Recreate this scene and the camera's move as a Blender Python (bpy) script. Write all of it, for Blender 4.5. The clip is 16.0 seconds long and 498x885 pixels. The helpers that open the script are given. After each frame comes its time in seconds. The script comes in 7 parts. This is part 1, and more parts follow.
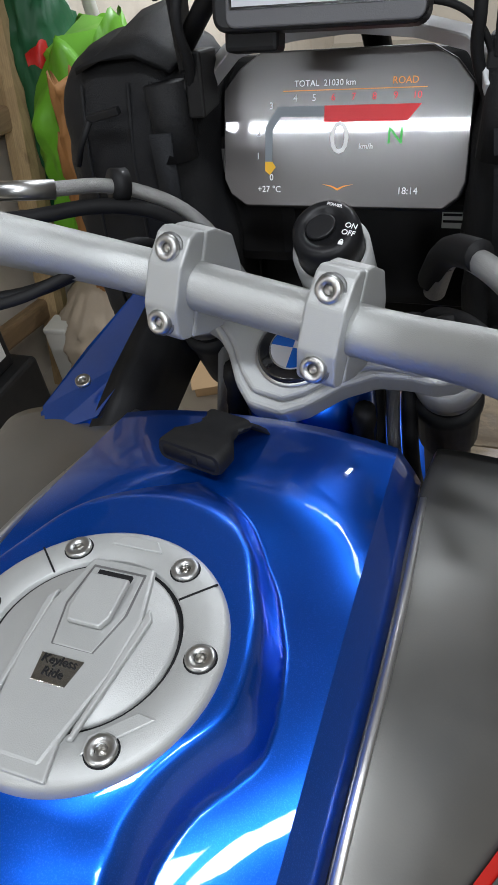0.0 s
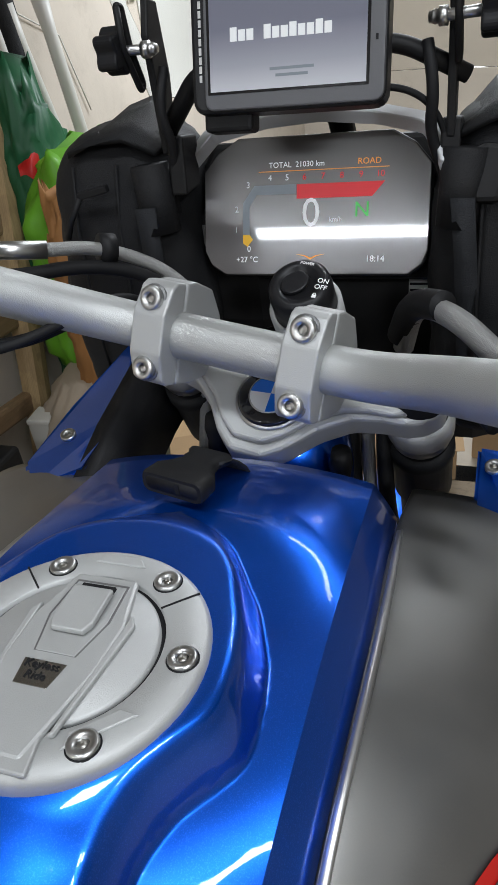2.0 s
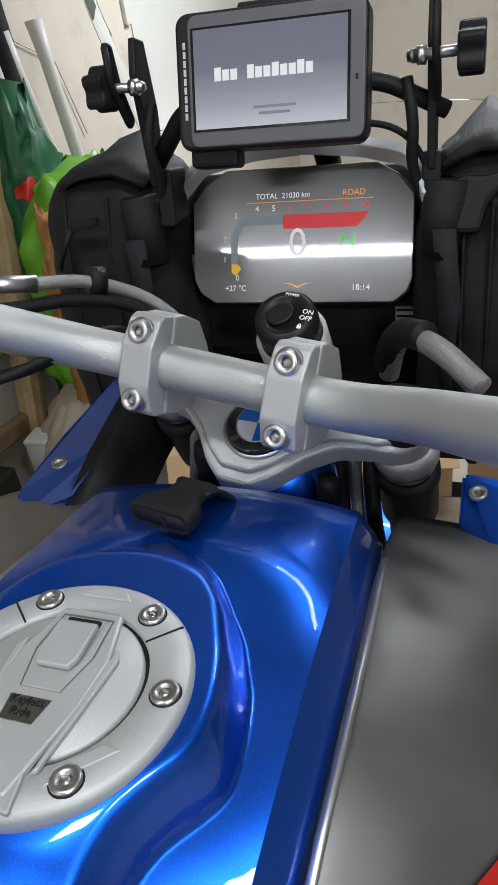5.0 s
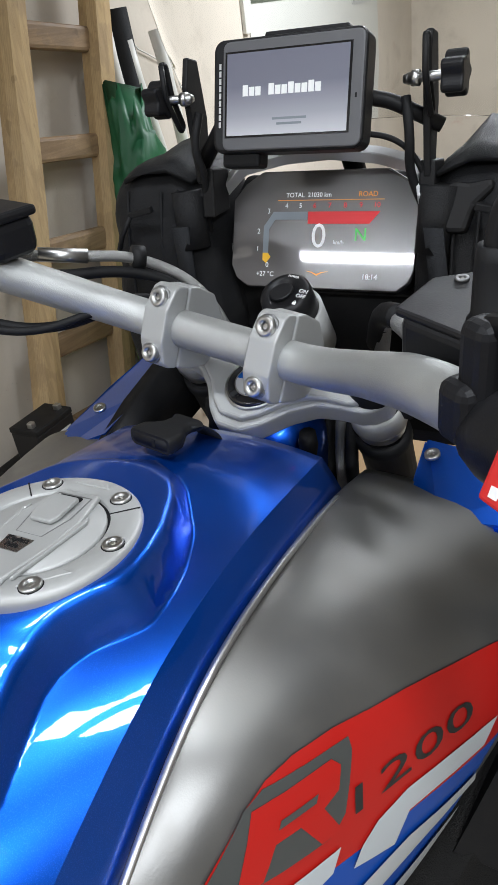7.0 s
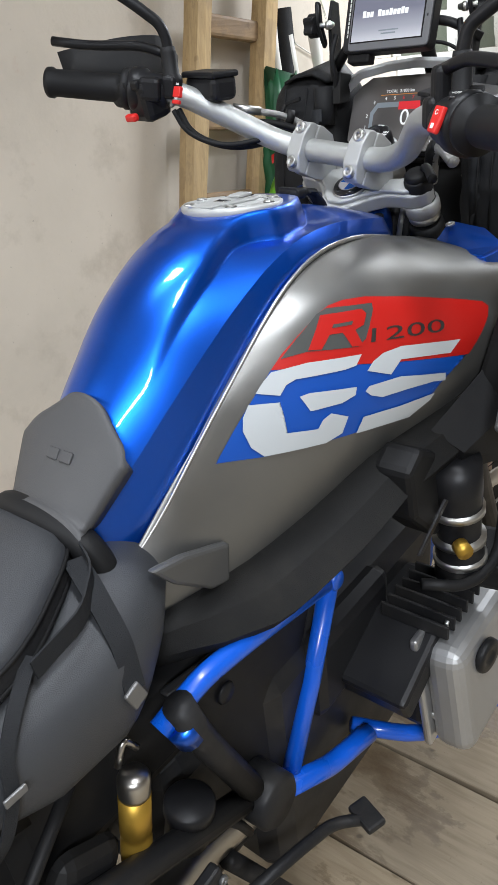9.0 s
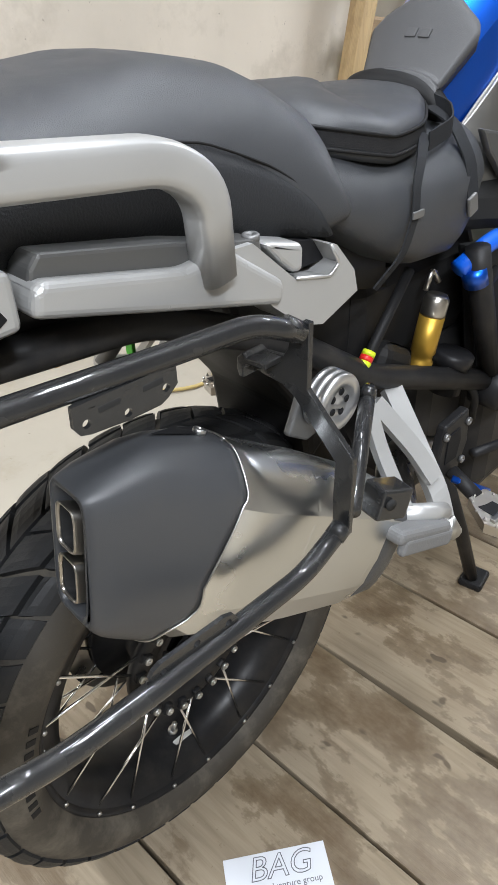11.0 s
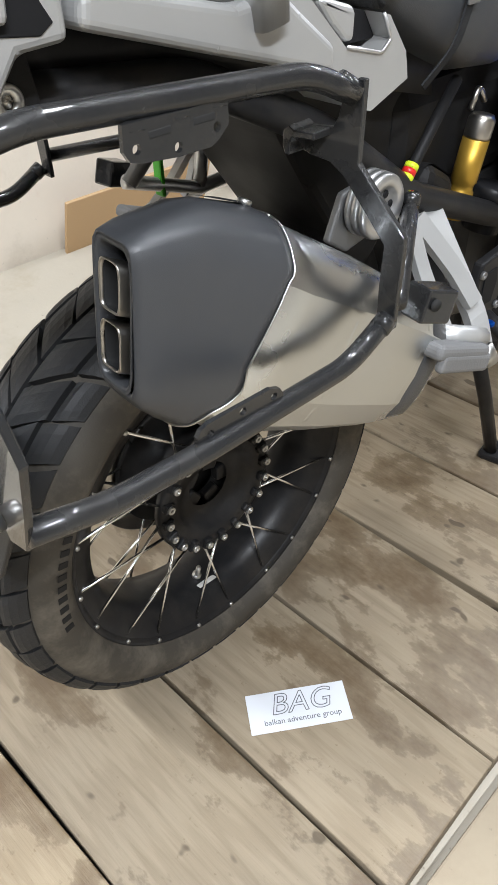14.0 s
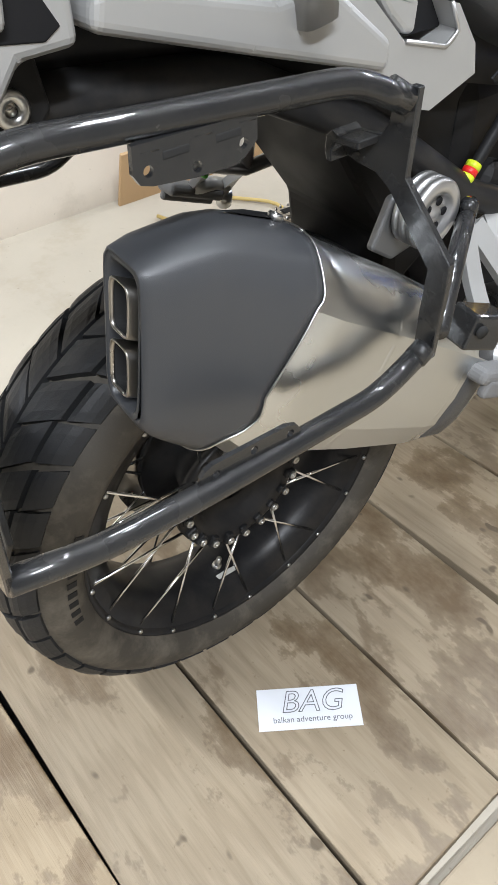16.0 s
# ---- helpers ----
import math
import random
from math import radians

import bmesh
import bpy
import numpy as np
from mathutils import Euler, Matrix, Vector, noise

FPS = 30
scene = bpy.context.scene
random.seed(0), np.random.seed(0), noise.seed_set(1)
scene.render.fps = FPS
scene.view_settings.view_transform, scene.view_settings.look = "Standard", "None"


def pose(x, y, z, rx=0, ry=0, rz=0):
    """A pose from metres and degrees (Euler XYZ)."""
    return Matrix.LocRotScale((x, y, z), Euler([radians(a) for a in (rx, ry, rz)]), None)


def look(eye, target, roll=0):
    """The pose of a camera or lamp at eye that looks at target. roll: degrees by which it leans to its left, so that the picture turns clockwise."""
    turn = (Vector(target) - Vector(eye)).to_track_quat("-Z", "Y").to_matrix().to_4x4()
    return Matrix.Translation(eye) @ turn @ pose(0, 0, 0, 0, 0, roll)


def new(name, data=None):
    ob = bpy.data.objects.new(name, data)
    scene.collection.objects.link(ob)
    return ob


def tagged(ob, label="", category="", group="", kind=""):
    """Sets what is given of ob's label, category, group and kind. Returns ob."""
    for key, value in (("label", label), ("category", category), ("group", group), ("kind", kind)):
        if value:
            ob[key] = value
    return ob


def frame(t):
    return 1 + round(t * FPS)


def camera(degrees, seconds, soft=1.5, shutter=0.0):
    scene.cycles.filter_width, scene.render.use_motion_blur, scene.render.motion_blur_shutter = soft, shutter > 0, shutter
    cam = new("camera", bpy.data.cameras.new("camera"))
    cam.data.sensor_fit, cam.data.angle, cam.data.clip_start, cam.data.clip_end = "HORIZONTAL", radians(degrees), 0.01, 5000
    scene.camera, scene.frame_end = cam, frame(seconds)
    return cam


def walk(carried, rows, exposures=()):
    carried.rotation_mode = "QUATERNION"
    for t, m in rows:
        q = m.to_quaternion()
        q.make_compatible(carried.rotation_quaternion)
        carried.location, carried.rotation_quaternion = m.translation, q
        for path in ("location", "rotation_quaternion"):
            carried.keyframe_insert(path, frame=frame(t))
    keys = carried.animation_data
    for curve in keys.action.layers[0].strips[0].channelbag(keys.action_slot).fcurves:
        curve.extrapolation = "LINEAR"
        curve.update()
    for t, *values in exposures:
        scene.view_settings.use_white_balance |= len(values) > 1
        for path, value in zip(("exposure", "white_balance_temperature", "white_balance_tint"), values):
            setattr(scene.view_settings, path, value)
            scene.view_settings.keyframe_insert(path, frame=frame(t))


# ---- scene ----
cam = camera(38.9, 16.0)
PATH = [
    (0, (0.1459, 0.6893, 1.4448), (-0.4829, 1.9834, 0.1738), -9.9),
    (0.5, (0.1507, 0.6682, 1.4429), (-0.4925, 2.0755, 0.3062), -9.8),
    (1, (0.1469, 0.6614, 1.4304), (-0.4781, 2.1245, 0.3552), -9.3),
    (1.5, (0.1450, 0.6624, 1.4227), (-0.4704, 2.1312, 0.3494), -8.7),
    (2, (0.1555, 0.6557, 1.4246), (-0.4550, 2.1322, 0.3590), -8.4),
    (2.5, (0.1699, 0.6442, 1.4429), (-0.4646, 2.1283, 0.4042), -8.8),
    (3, (0.1670, 0.6480, 1.4371), (-0.4570, 2.1485, 0.4157), -8.6),
    (3.5, (0.1632, 0.6518, 1.4352), (-0.4445, 2.1571, 0.4099), -8.7),
    (5.8, (0.1651, 0.6576, 1.4342), (-0.4522, 2.1523, 0.3984), -8.8),
    (6, (0.1670, 0.6470, 1.4323), (-0.4733, 2.1302, 0.3955), -8.8),
    (6.5, (0.2122, 0.6221, 1.4304), (-0.5155, 2.0736, 0.4051), -8.9),
    (7, (0.2774, 0.5914, 1.4410), (-0.5750, 2.0016, 0.4550), -8.4),
    (7.5, (0.3571, 0.5395, 1.4342), (-0.5885, 1.9190, 0.4906), -7.2),
    (8, (0.4205, 0.4186, 1.4189), (-0.5827, 1.7731, 0.4992), -6.6),
    (8.2, (0.4483, 0.3571, 1.3987), (-0.5789, 1.6963, 0.4838), -6.8),
    (10.3, (0.6374, -0.1901, 1.2307), (-0.5520, 0.9571, 0.2544), -4.6),
    (10.5, (0.6144, -0.2592, 1.1885), (-0.5558, 0.8784, 0.1776), -3.5),
    (11, (0.5750, -0.3677, 1.1155), (-0.5645, 0.7306, 0.0278), -2.2),
    (11.5, (0.5693, -0.4003, 1.0915), (-0.5779, 0.6768, -0.0086), -1.6),
    (12, (0.5923, -0.4474, 1.0483), (-0.5232, 0.6048, -0.1066), -1.9),
    (12.5, (0.6029, -0.4541, 1.0243), (-0.4819, 0.5741, -0.1805), -1.9),
    (13, (0.6048, -0.4522, 1.0147), (-0.4608, 0.5693, -0.2141), -1.7),
    (13.5, (0.5990, -0.4435, 1.0118), (-0.4627, 0.5645, -0.2304), -1.8),
    (14, (0.5923, -0.4349, 1.0109), (-0.4723, 0.5645, -0.2352), -1.9),
    (14.5, (0.5837, -0.4301, 1.0109), (-0.4915, 0.5568, -0.2362), -2.0),
    (15, (0.5818, -0.4224, 1.0109), (-0.4982, 0.5491, -0.2448), -2.1),
    (15.5, (0.5722, -0.3974, 1.0147), (-0.4963, 0.5280, -0.2851), -2.0),
    (16, (0.5578, -0.3677, 1.0330), (-0.5261, 0.4723, -0.3110), -1.2),
]
walk(cam, [(t, look(e, g, r)) for t, e, g, r in PATH], [(0, -0.48), (1.0, -0.58), (3.5, -0.64), (6.5, -0.44), (8.2, -0.14), (10.4, 0.36), (11.5, 0.48), (16, 0.55)])


# ---- world and light ----
world = bpy.data.worlds.new("world")
scene.world = world
world.use_nodes = True
world.node_tree.nodes["Background"].inputs[0].default_value = (0.8, 0.85, 0.95, 1)
world.node_tree.nodes["Background"].inputs[1].default_value = 0.03


def area_lamp(name, m, sx, sy, power, color=(0.88, 0.93, 1.0)):
    d = bpy.data.lights.new(name, "AREA")
    d.shape, d.size, d.size_y, d.energy, d.color = "RECTANGLE", sx, sy, power, color
    ob = new(name, d)
    ob.matrix_world = m
    return ob


# x, y, turn, width, depth, power of each ceiling light
# the last two are unseen fill, added to brighten the front wall and right side
LAMPS = [(-0.75, -1.45, 0, 1.3, 0.10, 58), (-0.14, 0.62, 0, 0.20, 0.16, 9), (0.50, 0.50, 0, 0.22, 0.18, 9), (0.82, 0.47, 0, 0.22, 0.18, 9), (0.4, 2.35, 0, 0.9, 0.12, 15), (0.0, 4.2, 0, 1.3, 0.10, 132), (1.5, -1.0, 90, 1.3, 0.10, 82)]
for lx, ly, turn, wide, deep, watts in LAMPS:
    area_lamp("ceiling_light", pose(lx, ly, 2.42, 0, 0, turn), wide, deep, watts)

# ---- materials ----
def nodes_of(name, rough=0.5, metal=0.0, coat=0.0, spec=0.5):
    m = bpy.data.materials.new(name)
    m.use_nodes = True
    nt = m.node_tree
    b = nt.nodes["Principled BSDF"]
    b.inputs["Roughness"].default_value = rough
    b.inputs["Metallic"].default_value = metal
    b.inputs["Coat Weight"].default_value = coat
    b.inputs["Coat Roughness"].default_value = 0.04
    b.inputs["Specular IOR Level"].default_value = spec
    tc = nt.nodes.new("ShaderNodeTexCoord")
    return m, nt, b, tc


def noise_node(nt, vec, scale, detail=5.0, rough=0.55):
    n = nt.nodes.new("ShaderNodeTexNoise")
    n.inputs["Scale"].default_value = scale
    n.inputs["Detail"].default_value = detail
    n.inputs["Roughness"].default_value = rough
    nt.links.new(vec, n.inputs["Vector"])
    return n.outputs[0]


def ramp(nt, fac, stops):
    r = nt.nodes.new("ShaderNodeValToRGB")
    e = r.color_ramp.elements
    while len(e) < len(stops):
        e.new(0.5)
    for k, (p, c) in enumerate(stops):
        e[k].position = p
        e[k].color = (*c, 1) if len(c) == 3 else c
    nt.links.new(fac, r.inputs[0])
    return r.outputs[0]


def mixed(nt, fac, a, b, mode="MIX"):
    mx = nt.nodes.new("ShaderNodeMix")
    mx.data_type = "RGBA"
    mx.blend_type = mode
    for sock, v in ((mx.inputs[0], fac), (mx.inputs[6], a), (mx.inputs[7], b)):
        if isinstance(v, (int, float)):
            sock.default_value = v
        elif isinstance(v, tuple):
            sock.default_value = (*v, 1)
        else:
            nt.links.new(v, sock)
    return mx.outputs[2]


def bumped(nt, b, height, strength, dist=0.001):
    bp = nt.nodes.new("ShaderNodeBump")
    bp.inputs["Strength"].default_value = strength
    bp.inputs["Distance"].default_value = dist
    nt.links.new(height, bp.inputs["Height"])
    nt.links.new(bp.outputs[0], b.inputs["Normal"])


def mat(name, color, rough=0.5, metal=0.0, scale=30.0, var=0.15, bump=0.0, bscale=200.0, coat=0.0, dust=0.0, rvar=0.08):
    """Paint, metal, plastic or rubber: fine grain, a larger drift of tone, and light dust."""
    m, nt, b, tc = nodes_of(name, rough, metal, coat, 0.22 if max(color) < 0.03 else 0.5)
    v = tc.outputs["Object"]
    fine, broad = noise_node(nt, v, scale * 6, 4), noise_node(nt, v, scale * 0.35, 5)
    c = mixed(nt, broad, tuple(x * (1 - var) for x in color), tuple(min(1, x * (1 + var)) for x in color))
    c = mixed(nt, mixed(nt, 0.35, (0.5, 0.5, 0.5), fine), c, tuple(min(1, x * (1 + var * 0.8)) for x in color))
    if dust:
        d = ramp(nt, noise_node(nt, v, 14, 8, 0.7), [(0.45, (0, 0, 0)), (0.75, (dust, dust, dust))])
        c = mixed(nt, d, c, (0.32, 0.28, 0.22))
    nt.links.new(c, b.inputs["Base Color"])
    r = ramp(nt, broad, [(0.3, (rough - rvar,) * 3), (0.7, (min(1, rough + rvar),) * 3)])
    nt.links.new(r, b.inputs["Roughness"])
    if bump:
        bumped(nt, b, noise_node(nt, v, bscale, 3), bump)
    return m


def lamp_mat(name, color, strength):
    m, nt, b, tc = nodes_of(name, 0.4)
    b.inputs["Base Color"].default_value = (*[c * 0.3 for c in color], 1)
    b.inputs["Emission Color"].default_value = (*color, 1)
    b.inputs["Emission Strength"].default_value = strength
    return m


def paint_blue(name, color, flake=0.25):
    m, nt, b, tc = nodes_of(name, 0.33, 0.88, 0.8)
    v = tc.outputs["Object"]
    fl = ramp(nt, noise_node(nt, v, 1800, 1), [(0.5, (0, 0, 0)), (0.75, (1, 1, 1))])
    sm = ramp(nt, noise_node(nt, v, 9, 6, 0.7), [(0.4, (0, 0, 0)), (0.8, (0.02, 0.02, 0.02))])
    c = mixed(nt, fl, color, tuple(min(1, x * (1 + flake) + 0.01) for x in color))
    c = mixed(nt, sm, c, (0.25, 0.28, 0.4))
    nt.links.new(c, b.inputs["Base Color"])
    cr = ramp(nt, noise_node(nt, v, 40, 6, 0.7), [(0.4, (0.015,) * 3), (0.8, (0.06,) * 3)])
    nt.links.new(cr, b.inputs["Coat Roughness"])
    return m


def plank_wood(name, base, dark, along=0, stain=1.0):
    m, nt, b, tc = nodes_of(name, 0.7)
    mp = nt.nodes.new("ShaderNodeMapping")
    sc = [95.0, 95.0, 95.0]
    sc[along] = 3.6
    mp.inputs["Scale"].default_value = sc
    nt.links.new(tc.outputs["Object"], mp.inputs["Vector"])
    info = nt.nodes.new("ShaderNodeObjectInfo")
    add = nt.nodes.new("ShaderNodeVectorMath")
    nt.links.new(mp.outputs[0], add.inputs[0])
    cmb = nt.nodes.new("ShaderNodeCombineXYZ")
    mul = nt.nodes.new("ShaderNodeMath")
    mul.operation = "MULTIPLY"
    mul.inputs[1].default_value = 37.0
    nt.links.new(info.outputs["Random"], mul.inputs[0])
    for k in range(3):
        nt.links.new(mul.outputs[0], cmb.inputs[k])
    nt.links.new(cmb.outputs[0], add.inputs[1])
    v = add.outputs[0]
    grain = noise_node(nt, v, 1.0, 8, 0.62)
    rings = nt.nodes.new("ShaderNodeTexWave")
    rings.inputs["Scale"].default_value = 0.55
    rings.inputs["Distortion"].default_value = 7
    rings.inputs["Detail"].default_value = 3
    nt.links.new(v, rings.inputs["Vector"])
    w = tc.outputs["Object"]
    c = ramp(nt, grain, [(0.3, tuple(x * 0.4 + y * 0.6 for x, y in zip(dark, base))), (0.5, base), (0.75, tuple(min(1, x * 1.12) for x in base))])
    c = mixed(nt, 0.2, c, ramp(nt, rings.outputs[0], [(0.2, dark), (0.7, base)]))
    mp2 = nt.nodes.new("ShaderNodeMapping")
    sc2 = [1.0, 1.0, 1.0]
    sc2[along] = 0.6
    mp2.inputs["Scale"].default_value = sc2
    nt.links.new(tc.outputs["Object"], mp2.inputs["Vector"])
    add2 = nt.nodes.new("ShaderNodeVectorMath")
    nt.links.new(mp2.outputs[0], add2.inputs[0])
    nt.links.new(cmb.outputs[0], add2.inputs[1])
    patch = ramp(nt, noise_node(nt, add2.outputs[0], 7.5, 9, 0.66), [(0.51, (0, 0, 0)), (0.535, (stain * 0.5,) * 3), (0.64, (stain * 0.85,) * 3)])
    c = mixed(nt, patch, c, tuple(x * k for x, k in zip(dark, (0.70, 0.62, 0.50))))
    knot = ramp(nt, noise_node(nt, add2.outputs[0], 24, 2, 0.4), [(0.70, (0, 0, 0)), (0.73, (stain * 0.8,) * 3)])
    c = mixed(nt, knot, c, tuple(x * 0.5 for x in dark))
    grey = ramp(nt, noise_node(nt, w, 2.3, 6, 0.6), [(0.35, (0, 0, 0)), (0.7, (0.18, 0.18, 0.18))])
    c = mixed(nt, grey, c, tuple(sum(base) / 3 * k for k in (1.12, 1.02, 0.86)))
    sp = ramp(nt, noise_node(nt, w, 90, 3, 0.7), [(0.66, (0, 0, 0)), (0.74, (0.5, 0.5, 0.5))])
    c = mixed(nt, sp, c, dark)
    tone = mixed(nt, info.outputs["Random"], (0.86, 0.86, 0.86), (1.08, 1.06, 1.02))
    c = mixed(nt, 1.0, c, tone, "MULTIPLY")
    nt.links.new(c, b.inputs["Base Color"])
    nt.links.new(ramp(nt, patch, [(0.0, (0.8,) * 3), (0.6, (0.45,) * 3)]), b.inputs["Roughness"])
    bumped(nt, b, grain, 0.6, 0.002)
    return m


def plaster(name, base, dirt, rust):
    m, nt, b, tc = nodes_of(name, 0.92)
    v = tc.outputs["Object"]
    broad = noise_node(nt, v, 1.3, 6, 0.6)
    c = ramp(nt, broad, [(0.3, tuple(x * 0.86 for x in base)), (0.5, base), (0.72, tuple(min(1, x * 1.08) for x in base))])
    st = ramp(nt, noise_node(nt, v, 3.4, 8, 0.68), [(0.55, (0, 0, 0)), (0.74, (0.55, 0.55, 0.55))])
    c = mixed(nt, st, c, dirt)
    rs = ramp(nt, noise_node(nt, v, 2.1, 9, 0.75), [(0.64, (0, 0, 0)), (0.75, (0.35, 0.35, 0.35))])
    c = mixed(nt, rs, c, rust)
    sp = ramp(nt, noise_node(nt, v, 55, 3, 0.6), [(0.7, (0, 0, 0)), (0.76, (0.6, 0.6, 0.6))])
    c = mixed(nt, sp, c, tuple(x * 0.4 for x in base))
    nt.links.new(c, b.inputs["Base Color"])
    bumped(nt, b, noise_node(nt, v, 35, 6, 0.6), 0.3, 0.004)
    return m


BLUE = paint_blue("blue_paint", (0.0, 0.088, 0.56))
BLUETUBE = mat("blue_powder_coat", (0.003, 0.09, 0.55), 0.3, 0, 30, 0.1, coat=0.5)
SILVER = mat("silver_matt_paint", (0.195, 0.193, 0.185), 0.39, 0.8, 40, 0.06, 0.05, 900, dust=0.1)
SILVERDARK = mat("grey_matt_paint", (0.11, 0.11, 0.108), 0.4, 0.5, 40, 0.08)
TAILM = mat("silver_tail_paint", (0.40, 0.40, 0.395), 0.36, 0.45, 40, 0.06, 0.04, 900)
ALU = mat("aluminium", (0.55, 0.55, 0.55), 0.35, 0.9, 60, 0.08)
CASTM = mat("silver_cast_paint", (0.396, 0.402, 0.394), 0.46, 0.4, 60, 0.12, 0.2, 2200)
CAST_DARK = mat("dark_cast", (0.2, 0.2, 0.2), 0.45, 0.7, 60, 0.1, 0.2, 900)
BARM = mat("handlebar_anodised", (0.419, 0.428, 0.416), 0.40, 0.6, 60, 0.12, 0.35, 1700)
BRACKETM = mat("silver_bar_paint", (0.56, 0.57, 0.58), 0.4, 0.15, 60, 0.05)
BOLT = mat("bright_steel", (0.50, 0.50, 0.49), 0.36, 1.0, 90, 0.12)
BADGE = mat("badge_steel", (0.5, 0.5, 0.49), 0.25, 1.0, 60, 0.1)
# near-black that stands in for shade in gaps and hollows; also dark print
DARK = mat("painted_shade_and_ink", (0.008, 0.008, 0.009), 0.7, 0, 30, 0.2)
# dark colour for the shade inside bores, slots and plank gaps
HOLESHADE = mat("painted_hole_shade", (0.02, 0.02, 0.02), 0.8, 0, 30, 0.2)
WHITE = mat("white_print", (0.8, 0.8, 0.8), 0.6, 0, 50, 0.05)
GLOSSBLACK = mat("gloss_black", (0.012, 0.012, 0.013), 0.12, 0, 40, 0.2, coat=0.6)
SATINBLACK = mat("satin_black_plastic", (0.010, 0.010, 0.011), 0.4, 0, 40, 0.2, 0.1, 900)
TRIMM = mat("grained_black_trim", (0.0065, 0.0064, 0.0062), 0.66, 0, 30, 0.3, 0.6, 900, dust=0.03)
BLACK = mat("black_plastic", (0.0075, 0.0075, 0.008), 0.56, 0, 30, 0.25, 0.15, 700, dust=0.02)
FRAMEM = mat("black_frame_paint", (0.014, 0.014, 0.015), 0.45, 0.1, 30, 0.25, 0.1, 400, dust=0.06)
RACKM = mat("black_powder_coat", (0.015, 0.0155, 0.0165), 0.24, 0.0, 40, 0.2, 0.25, 1500, coat=0.6, dust=0.03)
RIMM = mat("black_rim", (0.014, 0.014, 0.015), 0.38, 0.3, 30, 0.2, dust=0.06)
RUBBER = mat("tyre_rubber", (0.036, 0.031, 0.024), 0.72, 0, 20, 0.3, 0.2, 500, dust=0.3)
TREADM = mat("tread_rubber", (0.017, 0.0175, 0.0185), 0.48, 0, 20, 0.25, 0.3, 600, dust=0.03)
RUBBERM = mat("black_rubber", (0.009, 0.009, 0.0095), 0.6, 0, 40, 0.2, 0.1, 600)
LEATHER = mat("black_seat_vinyl", (0.036, 0.038, 0.042), 0.47, 0, 40, 0.12, 0.45, 900)
SIDEVINYL = mat("black_side_vinyl", (0.02, 0.021, 0.023), 0.55, 0, 40, 0.15, 0.8, 500)
PADM = mat("grey_rubber_pad", (0.05, 0.05, 0.052), 0.55, 0, 40, 0.1, 0.3, 900)
MESHM = mat("mesh_fabric", (0.015, 0.015, 0.016), 0.8, 0, 40, 0.3, 0.9, 700)
WEBM = mat("black_webbing", (0.016, 0.017, 0.019), 0.7, 0, 60, 0.2, 0.8, 900)
FABRIC = mat("black_bag_fabric", (0.008, 0.0083, 0.0092), 0.65, 0, 30, 0.3, 0.6, 900, dust=0.02)
SHIELD = mat("satin_black_shield", (0.040, 0.042, 0.046), 0.36, 0.0, 30, 0.1, 0.2, 1500, dust=0.02)
STEELM = mat("brushed_steel", (0.585, 0.60, 0.605), 0.29, 1.0, 12, 0.07, 0.05, 300, rvar=0.1)
STEELD = mat("used_steel", (0.42, 0.40, 0.37), 0.32, 1.0, 30, 0.15)
SPOKE = mat("polished_spoke", (0.75, 0.75, 0.74), 0.15, 1.0, 90, 0.08)
HEADM = mat("silver_head_cover", (0.38, 0.38, 0.38), 0.45, 0.7, 30, 0.1, 0.1, 600, dust=0.15)
GOLD = mat("gold_anodised", (0.46, 0.28, 0.045), 0.42, 0.8, 40, 0.1)
PEGM = mat("grey_peg_rubber", (0.13, 0.13, 0.13), 0.7, 0, 30, 0.2, 0.4, 400)
BRAID = mat("braided_hose", (0.32, 0.32, 0.31), 0.4, 0.7, 90, 0.2, 0.9, 1800)
BEZEL = mat("grey_bezel", (0.085, 0.085, 0.09), 0.5, 0.1, 60, 0.08, 0.2, 1200)
LABELGREY = mat("label_grey", (0.5, 0.5, 0.48), 0.5, 0, 60, 0.06)
REDPL = mat("red_plastic", (0.55, 0.018, 0.015), 0.4, 0, 40, 0.1)
LIMEM = mat("lime_plastic", (0.5, 0.6, 0.02), 0.5, 0, 40, 0.1)
GREENTAG = mat("green_print", (0.05, 0.3, 0.02), 0.6, 0, 90, 0.9)
BADGEBLUE = mat("enamel_blue", (0.01, 0.14, 0.62), 0.18, 0, 40, 0.05, coat=0.5)
BADGEWHITE = mat("enamel_white", (0.72, 0.74, 0.76), 0.2, 0, 40, 0.04, coat=0.5)
DECALRED = mat("decal_red", (0.42, 0.008, 0.005), 0.42, 0, 40, 0.05)
DECALBLUE = mat("decal_blue", (0.001, 0.060, 0.34), 0.42, 0, 40, 0.05)
DECALWHITE = mat("decal_white", (0.44, 0.465, 0.48), 0.38, 0, 40, 0.04)
DECALGREY = mat("decal_grey", (0.055, 0.058, 0.055), 0.45, 0, 40, 0.05)
# grey base imitates the hazy room reflection on the glass
SCREEN = mat("display_glass", (0.12, 0.112, 0.11), 0.2, 0.0, 20, 0.03, coat=1.0, rvar=0.01)
LIT_WHITE = lamp_mat("lit_white", (0.85, 0.88, 0.9), 0.8)
LIT_GREY = lamp_mat("lit_grey", (0.22, 0.26, 0.3), 0.6)
LIT_ORANGE = lamp_mat("lit_orange", (0.9, 0.32, 0.02), 0.7)
LIT_RED = lamp_mat("lit_red", (0.75, 0.01, 0.02), 0.7)
LIT_GREEN = lamp_mat("lit_green", (0.05, 0.55, 0.08), 0.7)
